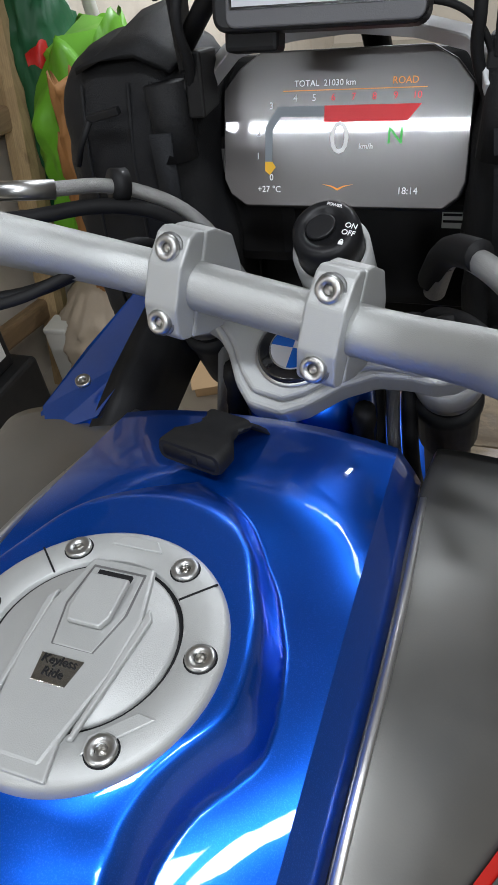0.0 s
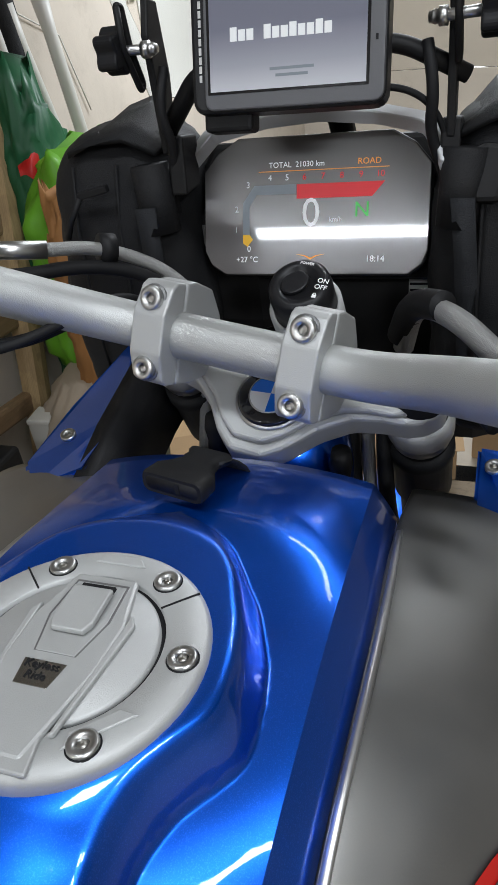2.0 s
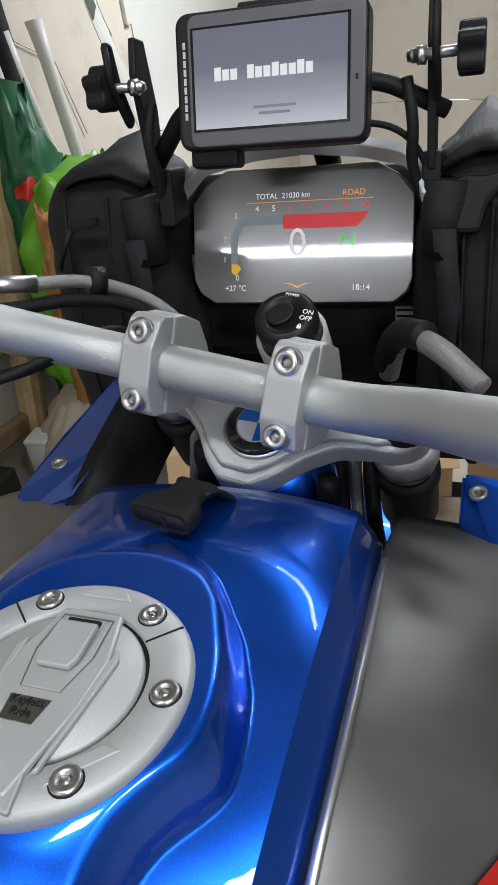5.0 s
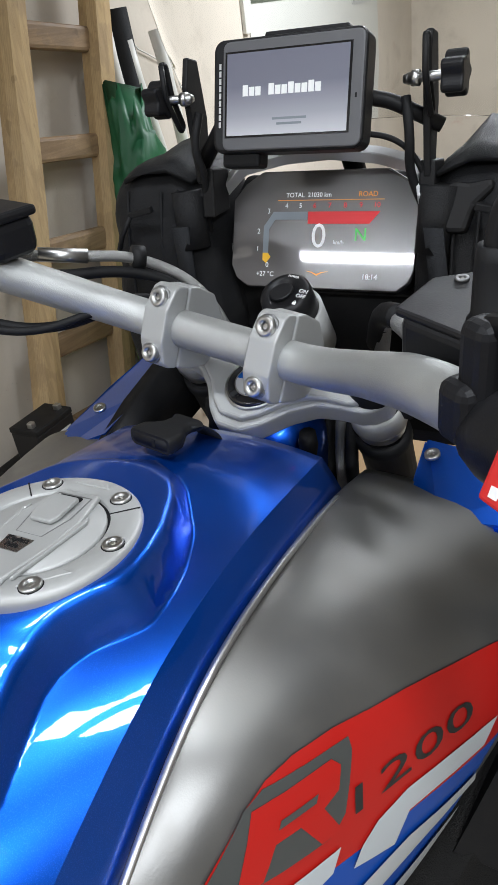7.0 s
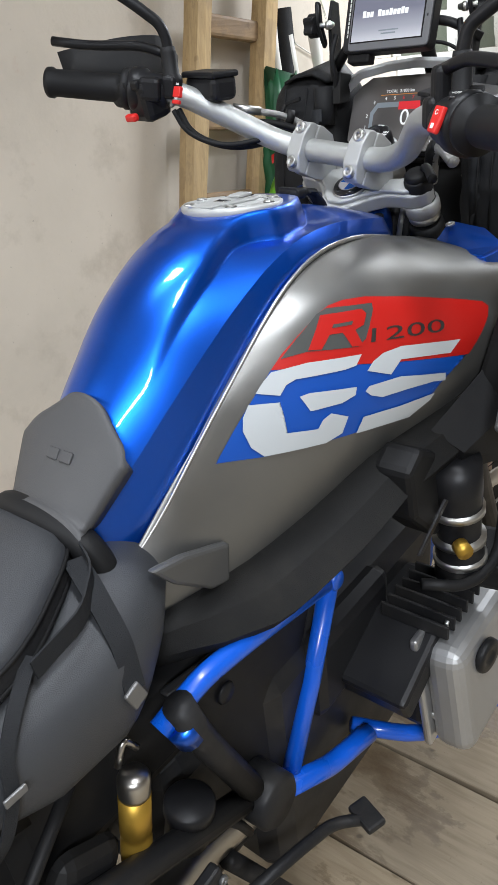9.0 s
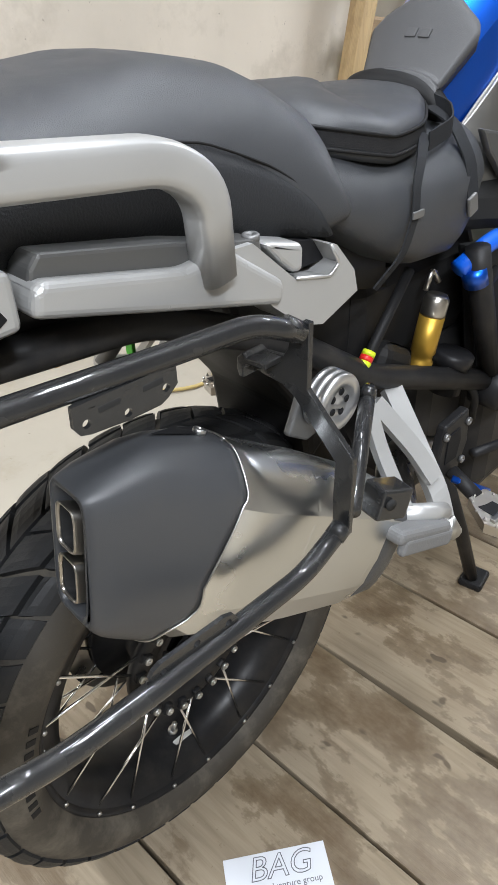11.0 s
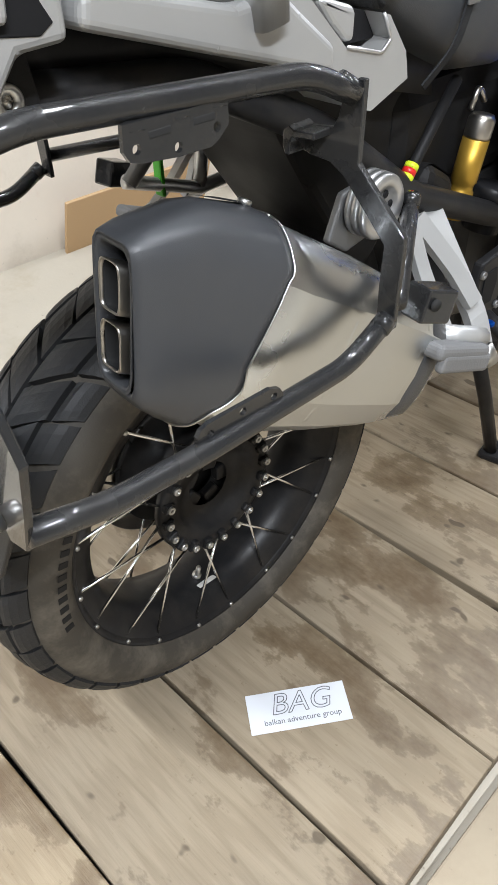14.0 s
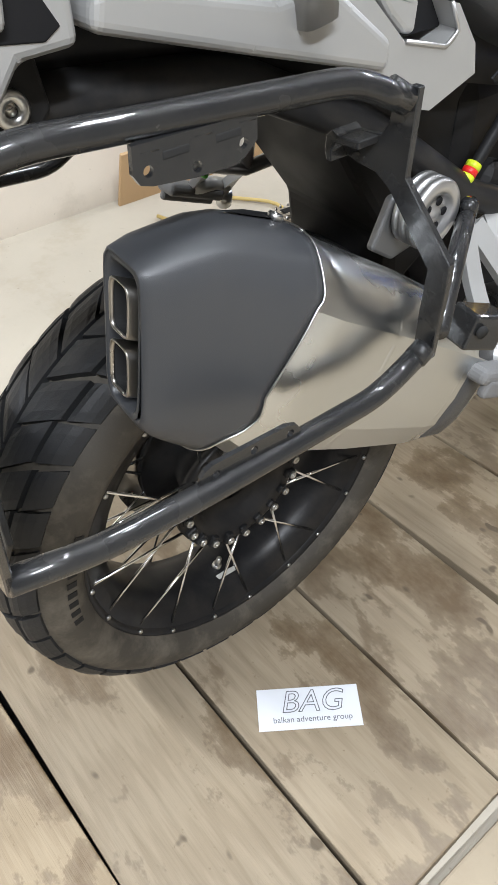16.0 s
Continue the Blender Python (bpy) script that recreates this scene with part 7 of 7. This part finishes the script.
for y, z, w in ((0.06, 0.86, 0.07), (0.14, 0.80, 0.085), (0.2, 0.72, 0.085), (0.25, 0.62, 0.085), (0.31, 0.5, 0.08), (0.34, 0.42, 0.075)):
    mg.append([(-w, y - 0.02, z), (-w * 0.9, y + 0.01, z + 0.012), (0, y + 0.022, z + 0.02), (w * 0.9, y + 0.01, z + 0.012), (w, y - 0.02, z), (w * 0.85, y + 0.03, z), (0, y + 0.04, z), (-w * 0.85, y + 0.03, z)])
part("inner_mudguard", b_loft(mg), BLACK, bike, "black inner mudguard")
part("inner_shroud", b_prism([(0.06, 0.86), (0.20, 0.81), (0.34, 0.80), (0.36, 0.72), (0.27, 0.60), (0.21, 0.56), (0.2, 0.64), (0.14, 0.72), (0.1, 0.78)], 0.18, frame_m((-0.09, 0, 0), (0, 1, 0), (0, 0, 1)), 0.01), BLACK, bike)
# number plate carrier behind the wheel
car = part("plate_carrier", b_prism([(-0.13, 0.50), (0.13, 0.50), (0.175, 0.555), (0.225, 0.655), (0.215, 0.69), (-0.215, 0.69), (-0.225, 0.655), (-0.175, 0.555)], 0.005, frame_m((0, -0.392, 0), (1, 0, 0), (0, 0.12, 0.99)), 0.0018, 2), TREADM, bike, "black plastic number plate carrier")
part("carrier_arm", b_box(0.09, 0.2, 0.02, pose(0, -0.31, 0.76, 52, 0, 0), 0.006), TREADM, car)
sw = part("swing_arm", b_tube([(-0.11, 0.0, 0.327), (-0.12, 0.15, 0.36), (-0.115, 0.35, 0.42), (-0.07, 0.5, 0.45)], 0.04, 16, 0.04, radii=None), FRAMEM, bike, "black single-sided swing arm")
part("final_drive", b_lathe([(0, -0.03), (0.08, -0.03), (0.095, -0.015), (0.095, 0.03), (0.05, 0.05), (0, 0.05)], frame_m((-0.12, 0.012, 0.327), (0, 1, 0), (0, 0, 1)) , 32), CAST_DARK, bike)
# far-side bracket and stand seen behind the silencer
part("stay", b_tube([(-0.13, 0.05, 0.70), (-0.12, 0.16, 0.665), (-0.10, 0.27, 0.68)], 0.009, 10), ALU, bike)
part("stay", b_tube([(-0.12, 0.16, 0.665), (-0.12, 0.18, 0.78)], 0.009, 10), ALU, bike)
part("stay", b_tube([(-0.12, 0.05, 0.70), (-0.1, 0.12, 0.78)], 0.01, 10), CAST_DARK, bike)
part("tag_strap", b_box(0.016, 0.006, 0.09, pose(-0.125, 0.1, 0.715), 0.002), GREENTAG, bike, "black strap with green print")
# passenger footrest hangers
for s in (1, -1):
    X = lambda *p: Vector((p[0] * s, p[1], p[2]))
    hg = web("footrest_hanger", [X(0.154, 0.287, 0.668), X(0.21, 0.265, 0.622), X(0.258, 0.245, 0.585), X(0.275, 0.236, 0.56)], 0.026, bike, (0, 1, 0.25), TAILM, 0.006, "silver passenger footrest hanger")
    web("hanger_arm", [X(0.178, 0.2, 0.70), X(0.21, 0.19, 0.65), X(0.262, 0.178, 0.59)], 0.018, hg, (0, 1, 0.2), TAILM, 0.005)
    web("hanger_arm", [X(0.18, 0.215, 0.69), X(0.225, 0.238, 0.635), X(0.252, 0.245, 0.60)], 0.022, hg, (0, 1, 0.3), TAILM, 0.005)
    part("hanger_foot", b_tube([X(0.255, 0.175, 0.592), X(0.27, 0.215, 0.578), X(0.272, 0.24, 0.566)], 0.012, 10), TAILM, hg)
    part("passenger_peg", join(b_box(0.105, 0.036, 0.018, frame_m(X(0.272, 0.18, 0.579), (0.07 * s, 0.92, -0.38), (s, -0.05, 0.05)), 0.007, 3), b_box(0.1, 0.012, 0.022, frame_m(X(0.286, 0.182, 0.566), (0.07 * s, 0.92, -0.38), (s, -0.05, 0.05)), 0.005, 3)), PEGM, hg, "grey rubber passenger footrest")
    part("peg_pin", b_tube([X(0.275, 0.24, 0.555), X(0.285, 0.246, 0.535)], 0.013, 12), BOLT, hg)
    part("rack_foot", b_prism([(-0.02, -0.016), (0.02, -0.018), (0.022, 0.016), (-0.018, 0.018)], 0.03, frame_m(X(0.262, 0.108, 0.668), (0.25 * s, 0.93, -0.25), (0, 0.25, 0.96)), 0.003), RACKM, hg)
    # dark disc painted as the shade of a hole
    part("rack_foot_hole", b_lathe([(0, 0.031), (0.006, 0.031), (0.006, 0.029), (0, 0.029)], frame_m(X(0.2625, 0.1, 0.674), (0.25 * s, 0.93, -0.25), (0, 0.25, 0.96)), 14), HOLESHADE, hg)
    fb = part("footrest_bracket", b_prism([(-0.035, -0.05), (0.02, -0.06), (0.04, -0.01), (0.03, 0.05), (-0.03, 0.045), (-0.04, 0.0)], 0.016, frame_m(X(0.17, 0.415, 0.53), (0, 1, 0), (0, 0, 1)), 0.004), FRAMEM, bike, "black footrest bracket")
    # dark plate on the bracket, painted as a shaded opening
    part("bracket_window", b_prism([(-0.018, -0.028), (0.012, -0.03), (0.018, 0.0), (0.012, 0.022), (-0.016, 0.02)], 0.002, frame_m(X(0.186, 0.41, 0.537), (0, 1, 0), (0, 0, 1)), 0.0005), DARK, fb)
    for y, z in ((0.443, 0.56), (0.44, 0.495), (0.385, 0.56)):
        bolt(frame_m(X(0.186, y, z), (0, 1, 0), (0, 0, 1)), 0.006, 0.005, CAST_DARK, fb)
    peg = part("footrest", b_loft([[X(x, y, z) + Vector((0, 0, dz)) for x, y, z in ((0.235, 0.385, 0.475), (0.275, 0.36, 0.467), (0.318, 0.38, 0.458), (0.325, 0.405, 0.458), (0.285, 0.43, 0.465), (0.24, 0.42, 0.475))] for dz in (-0.012, 0.004)], smooth=False), STEELD, bike, "serrated steel rider's footrest")
    # dark plate gives the solid peg the shade of a hollow
    part("peg_hollow", b_prism([(-0.03, -0.012), (0.03, -0.014), (0.03, 0.012), (-0.03, 0.014)], 0.001, frame_m(X(0.281, 0.395, 0.4712), (0.98 * s, 0.1, -0.12), (0, 1, 0))), DARK, peg)
    part("peg_bar", b_box(0.008, 0.05, 0.006, Matrix.Translation(X(0.281, 0.395, 0.472)), 0.001), STEELD, peg)
    for k in range(14):
        a = 2 * math.pi * k / 14
        part("tooth", b_lathe([(0.0028, 0), (0.001, 0.005), (0, 0.005)], Matrix.Translation(X(0.281 + 0.042 * math.cos(a), 0.395 + 0.03 * math.sin(a), 0.471 - 0.006 * math.cos(a))), 6), STEELD, peg)
    part("peg_mount", b_tube([X(0.19, 0.41, 0.49), X(0.24, 0.402, 0.472)], 0.011, 12), FRAMEM, bike)
    part("pedal_link", b_tube([X(0.2, 0.395, 0.49), X(0.245, 0.425, 0.472)], 0.0055, 10), BLUE, bike)
part("brake_pedal", b_tube(bend([(0.19, 0.47, 0.49), (0.205, 0.56, 0.475), (0.215, 0.62, 0.46), (0.25, 0.655, 0.455)], 0.02), 0.008, 10), FRAMEM, bike, "black brake pedal")
part("pedal_pad", b_box(0.045, 0.03, 0.012, pose(0.245, 0.655, 0.458, 0, 0, -20), 0.004), FRAMEM, bike)
# centre stand leg
part("stand_leg", b_tube([(0.11, 0.52, 0.42), (0.125, 0.62, 0.2), (0.13, 0.70, 0.02)], 0.0135, 12), FRAMEM, bike, "black centre stand leg")
part("stand_foot", b_box(0.05, 0.06, 0.018, pose(0.132, 0.71, 0.01, 0, 0, 10), 0.006), FRAMEM, bike)
part("stand_leg", b_tube([(-0.11, 0.52, 0.42), (-0.125, 0.62, 0.2), (-0.13, 0.70, 0.02)], 0.0135, 12), FRAMEM, bike, "black centre stand leg")
# shock reservoir, fluid cup, cables
RESV = frame_m((0.128, 0.384, 0.625), (1, 0, 0), (0, 1, 0)) @ pose(0, 0, 0, -8, 4, 0) @ Matrix.Diagonal((0.82, 0.82, 1.0, 1.0))
gold = part("shock_reservoir", b_lathe([(0, 0.0), (0.019, 0.0), (0.0205, 0.004), (0.0205, 0.035), (0.018, 0.038), (0.018, 0.045), (0.0205, 0.048), (0.0205, 0.10), (0.0, 0.10)], RESV, 28), GOLD, bike, "gold anodised shock reservoir")
part("reservoir_cap", b_lathe([(0, 0.10), (0.02, 0.10), (0.0205, 0.104), (0.0205, 0.122), (0.016, 0.128), (0, 0.128)], RESV, 28), STEELD, gold)
part("reservoir_eye", b_tube([(0.122, 0.395, 0.755), (0.12, 0.41, 0.78), (0.125, 0.42, 0.76)], 0.004, 8, 0.01), STEELD, gold)
cup = part("fluid_cup", b_lathe([(0, 0.02), (0.026, 0.02), (0.029, 0.017), (0.029, 0.004), (0.026, 0.002), (0.026, -0.04), (0, -0.04)], pose(0.142, 0.452, 0.632, -10, 6, 0), 28), SATINBLACK, bike, "black rear brake fluid cup")
part("cable", b_tube([(0.13, 0.34, 0.80), (0.143, 0.27, 0.75), (0.15, 0.228, 0.715)], 0.0066, 12), RUBBERM, bike)
for k, mt in enumerate((LIMEM, REDPL, LIMEM)):
    part("cable_ring", b_tube([(0.1472 + 0.0006 * k, 0.245 - 0.005 * k, 0.7335 - 0.0045 * k), (0.1478 + 0.0006 * k, 0.2405 - 0.005 * k, 0.729 - 0.0045 * k)], 0.0082, 14), mt, bike)
part("adjuster_box", b_box(0.03, 0.085, 0.075, pose(0.12, 0.325, 0.665, -30, 0, 0), 0.02, 3), BLACK, bike, "black suspension actuator")
part("lower_hose", b_tube(bend([(0.15, 0.46, 0.62), (0.165, 0.5, 0.57), (0.15, 0.53, 0.5)], 0.02), 0.006, 8), RUBBERM, bike)


# ---- motorcycle: main frame, engine, front ----
for s in (1, -1):
    X = lambda *p: Vector((p[0] * s, p[1], p[2]))
    fr = part("main_frame", b_tube([X(0.14, 0.44, 0.775), X(0.15, 0.50, 0.80), X(0.155, 0.56, 0.798), X(0.156, 0.733, 0.765)], 0.0125, 14, 0.02), BLUETUBE, bike, "blue tubular main frame")
    part("frame_down_tube", b_tube([X(0.156, 0.733, 0.768), X(0.156, 0.676, 0.637), X(0.158, 0.61, 0.525)], 0.0125, 14), BLUETUBE, fr)
    part("frame_joint", b_lathe([(0, 0.014), (0.011, 0.014), (0.0135, 0.012), (0.0135, -0.012), (0, -0.012)], frame_m(X(0.156, 0.733, 0.767), (0, 1, 0), (0, 0, 1)), 18), BLUETUBE, fr)
    part("frame_low_tube", b_tube([X(0.165, 0.58, 0.535), X(0.175, 0.68, 0.48), X(0.19, 0.76, 0.475)], 0.0145, 14, 0.02), BLUETUBE, fr)
    part("crash_bar", b_tube(bend([X(0.16, 0.76, 0.47), X(0.25, 0.83, 0.43), X(0.33, 1.0, 0.44), X(0.33, 1.2, 0.6), X(0.2, 1.3, 0.75)], 0.06), 0.0125, 14), BLUETUBE, bike, "blue engine crash bar")
    part("crash_bar", b_tube(bend([X(0.31, 1.16, 0.57), X(0.28, 1.24, 0.52), X(0.16, 1.3, 0.46)], 0.05), 0.0125, 14), BLUETUBE, bike, "blue engine crash bar")
    part("frame_cover", b_prism([(0.46, 0.80), (0.72, 0.755), (0.62, 0.53), (0.54, 0.56), (0.50, 0.70)], 0.02, frame_m(X(0.12, 0, 0), (0, 1, 0), (0, 0, 1)), 0.006), BLACK, bike, "black plastic frame cover")
    part("cover_plug", b_lathe([(0, 0.004), (0.012, 0.004), (0.014, 0.001), (0, 0.001)], frame_m(X(0.142, 0.535, 0.74), (0, 1, 0), (0, 0, 1)), 18), SATINBLACK, bike)
    # black trim below the silver panel, then a grille wedge
    rr = []
    for y in np.linspace(0.48, 1.02, 20):
        v = interp(PANEL, max(y, 0.5))
        b = float(np.interp(y, [0.48, 0.53, 0.6, 0.75, 0.9, 1.02], [0.01, 0.045, 0.068, 0.06, 0.04, 0.03]))
        rr.append([X(v[8] + 0.001, y, v[9] + 0.004), X(v[8] + b * 0.6, y, v[9] - 0.012), X(v[8] + b, y, v[9] - 0.036), X(v[8] + b * 0.85, y, v[9] - 0.05), X(v[8] - 0.04, y, v[9] - 0.045)])
    trim = b_loft(rr, True, True)
    trim.verts.index_update()
    for e in trim.edges:
        ca, cb = (v.index % 5 for v in e.verts)
        if ca == cb and ca in (1, 2, 3):
            e.smooth = False
    part("lower_trim", trim, TRIMM, bike, "black plastic trim under the side panel")
    part("intake_cover", b_prism([(0.785, 0.915), (0.815, 0.935), (0.865, 0.905), (0.915, 0.85), (0.945, 0.79), (0.925, 0.765), (0.86, 0.78), (0.8, 0.84)], 0.05, frame_m((0.19 if s > 0 else -0.24, 0, 0), (0, 1, 0), (0, 0, 1)), 0.008, 2), BLACK, bike, "black intake cover")
    part("intake_rib", b_box(0.004, 0.014, 0.075, Matrix.Translation(X(0.262, 0.80, 0.84)) @ pose(0, 0, 0, -35, 12 * s, 0), 0.0015), SATINBLACK, bike)
    # radiator shroud at the front of the panel
    part("radiator_shroud", b_loft([[X(x, y, z) for x, y, z in q] for q in (
        [(0.225, 0.87, 0.93), (0.262, 0.885, 0.90), (0.25, 0.90, 0.86), (0.2, 0.90, 0.87)],
        [(0.255, 0.95, 0.985), (0.295, 0.955, 0.94), (0.29, 0.97, 0.86), (0.22, 0.98, 0.87)],
        [(0.265, 1.06, 1.02), (0.305, 1.07, 0.97), (0.31, 1.09, 0.88), (0.22, 1.1, 0.9)],
        [(0.25, 1.16, 1.03), (0.28, 1.18, 0.98), (0.28, 1.2, 0.9), (0.2, 1.2, 0.92)])], smooth=False), BLACK, bike, "black radiator shroud")
    part("shroud_blade", b_prism([(0.90, 1.01), (0.875, 0.945), (0.90, 0.925), (0.935, 0.94), (1.03, 1.09), (1.02, 1.11), (0.98, 1.09)], 0.012, frame_m(X(0.305, 0, 0), (0, 1, 0), (0, 0, 1)) @ pose(0, 0, -0.006), 0.004), SILVERDARK, bike, "grey winglet on the radiator shroud")
    if s > 0:
        part("shroud_winglet", b_prism([(0.285, 1.15), (0.275, 1.125), (0.272, 1.074), (0.248, 0.972), (0.238, 0.933), (0.253, 0.905), (0.305, 0.91), (0.33, 1.0), (0.325, 1.1)], 0.03, frame_m((0, 0.978, 0), (1, 0, 0), (0, 0, 1)), 0.008, 2), BLACK, bike, "dark plastic winglet beside the radiator")
    # throttle body and intake
    tb0, tb1 = X(0.25, 0.895, 0.84), X(0.258, 0.905, 0.70)
    tb = part("throttle_body", b_tube([tb0 + Vector((0, -0.01, 0.045)), tb0, tb0.lerp(tb1, 0.35), tb0.lerp(tb1, 0.5), tb0.lerp(tb1, 0.8), tb1], 0.03, 22, radii=[0.034, 0.034, 0.031, 0.029, 0.034, 0.036]), SATINBLACK, bike, "black throttle body")
    for f in (0.22, 0.55, 0.78):
        p = tb0.lerp(tb1, f)
        d = (tb1 - tb0).normalized() * 0.005
        part("hose_clamp", b_tube([p - d, p + d], 0.036, 24), BOLT, tb)
    part("sensor", b_tube([X(0.27, 0.865, 0.775), X(0.283, 0.853, 0.775)], 0.011, 14), GOLD, tb)
    part("fuel_hose", b_tube(bend([X(0.24, 0.82, 0.73), X(0.285, 0.86, 0.715), X(0.30, 0.93, 0.72), X(0.28, 1.0, 0.78)], 0.04), 0.008, 10), RUBBERM, bike)
    part("coil_cover", b_box(0.09, 0.08, 0.06, Matrix.Translation(X(0.29, 0.955, 0.70)) @ pose(0, 0, 0, 10, 0, 12 * s), 0.015, 3), BLACK, bike)
    # cylinder with fins, head and cover
    cyl = part("cylinder", b_box(0.15, 0.16, 0.17, Matrix.Translation(X(0.18, 0.89, 0.55)), 0.015), SATINBLACK, bike, "black boxer cylinder")
    for k in range(6):
        part("fin", b_box(0.10, 0.005, 0.022, Matrix.Translation(X(0.225, 0.83 + 0.021 * k, 0.652)), 0.001, 1), FRAMEM, cyl)
    part("cylinder_cover", b_box(0.11, 0.13, 0.05, Matrix.Translation(X(0.205, 0.80, 0.60)) @ pose(0, 0, 0, 25, 0, 0), 0.008), SATINBLACK, cyl)
    hc = part("head_cover", b_box(0.06, 0.19, 0.18, Matrix.Translation(X(0.285, 0.90, 0.545)) @ pose(0, 0, 0, 0, -8 * s, 0), 0.022, 4), HEADM, cyl, "silver cylinder head cover")
    part("head_rim", b_box(0.012, 0.2, 0.19, Matrix.Translation(X(0.25, 0.90, 0.548)) @ pose(0, 0, 0, 0, -8 * s, 0), 0.004), ALU, hc)
    part("head_plug", b_lathe([(0, 0.004), (0.010, 0.004), (0.012, 0.006), (0.024, 0.006), (0.026, 0.003), (0.026, -0.004), (0, -0.004)], frame_m(X(0.3135, 0.872, 0.598), (0, 1, 0), (0, 0, 1)) @ pose(0, 0, 0, 0, -8 if s > 0 else 188, 0), 26), SATINBLACK, hc)
    for y, z in ((0.9, 0.65), (0.87, 0.50)):
        bolt(frame_m(X(0.262, y - 0.05, z), (0, 1, 0), (0, 0, 1)), 0.007, 0.006, BOLT, cyl)
    part("side_duct", b_box(0.05, 0.2, 0.14, Matrix.Translation(X(0.14, 0.78, 0.62)), 0.02), SATINBLACK, bike)
part("engine_block", join(b_box(0.3, 0.5, 0.4, pose(0, 0.83, 0.5), 0.04), b_box(0.2, 0.3, 0.3, pose(0, 0.6, 0.5), 0.04)), FRAMEM, bike, "dark engine and gearbox case")
part("airbox", b_box(0.15, 0.34, 0.2, pose(0, 0.80, 0.88), 0.04), BLACK, bike)
part("battery_bay", b_box(0.2, 0.3, 0.16, pose(0, 0.42, 0.72), 0.03), BLACK, bike)
part("headlight_unit", b_box(0.26, 0.16, 0.22, pose(0, 1.5, 1.08), 0.05, 3), BLACK, bike)
# front wheel and mudguard
FWM = Matrix.Translation((0, 1.525, 0.327)) @ pose(0, 0, 0, 0, 0, -8) @ pose(0, 0, 0, 0, 90, 0)
fw = part("front_wheel", b_lathe([(0.252, 0.05), (0.262, 0.05), (0.258, 0.03), (0.25, 0.0), (0.258, -0.03), (0.262, -0.05), (0.252, -0.05), (0.242, 0)], FWM, 56), RIMM, bike, "black wire-spoked front wheel")
part("tyre", b_lathe([(0.258, 0.048), (0.27, 0.058), (0.295, 0.06), (0.315, 0.045), (0.325, 0.02), (0.327, 0), (0.325, -0.02), (0.315, -0.045), (0.295, -0.06), (0.27, -0.058), (0.258, -0.048)], FWM, 72), RUBBER, fw)
part("hub", b_lathe([(0, 0.06), (0.06, 0.06), (0.06, -0.06), (0, -0.06)], FWM, 24), RIMM, fw)
for s in (1, -1):
    part("brake_disc", b_lathe([(0.11, 0.075 * s), (0.155, 0.075 * s), (0.155, 0.08 * s), (0.11, 0.08 * s)], FWM, 40), STEELD, fw)
    for k in range(20):
        a = 2 * math.pi * k / 20
        da = 0.25 * (1 if k % 2 else -1)
        part("spoke", b_tube([FWM @ Vector((0.06 * math.cos(a), 0.06 * math.sin(a), 0.05 * s)), FWM @ Vector((0.25 * math.cos(a + da), 0.25 * math.sin(a + da), 0.045 * s))], 0.0017, 6), SPOKE, fw)
    part("fork_leg", b_tube([YK @ Vector((-0.006 + 0.106 * s, 0.012, -0.3)), FWM @ Vector((0, 0, 0.095 * s)) + Vector((0, -0.02, 0))], 0.026, 16), FRAMEM, bike)
fmg = []
for a in np.linspace(-75, 60, 16):
    r = 0.355
    c = Vector((0, 1.525 + r * math.sin(radians(a)), 0.327 + r * math.cos(radians(a))))
    fmg.append([c + Vector((x, 0, 0)) - Vector((0, math.sin(radians(a)), math.cos(radians(a)))) * dz for x, dz in ((-0.075, 0.03), (-0.05, 0.006), (0, 0), (0.05, 0.006), (0.075, 0.03), (0.05, 0.012), (0, 0.006), (-0.05, 0.012))])
part("front_mudguard", b_loft(fmg), BLUE, bike, "blue front mudguard")
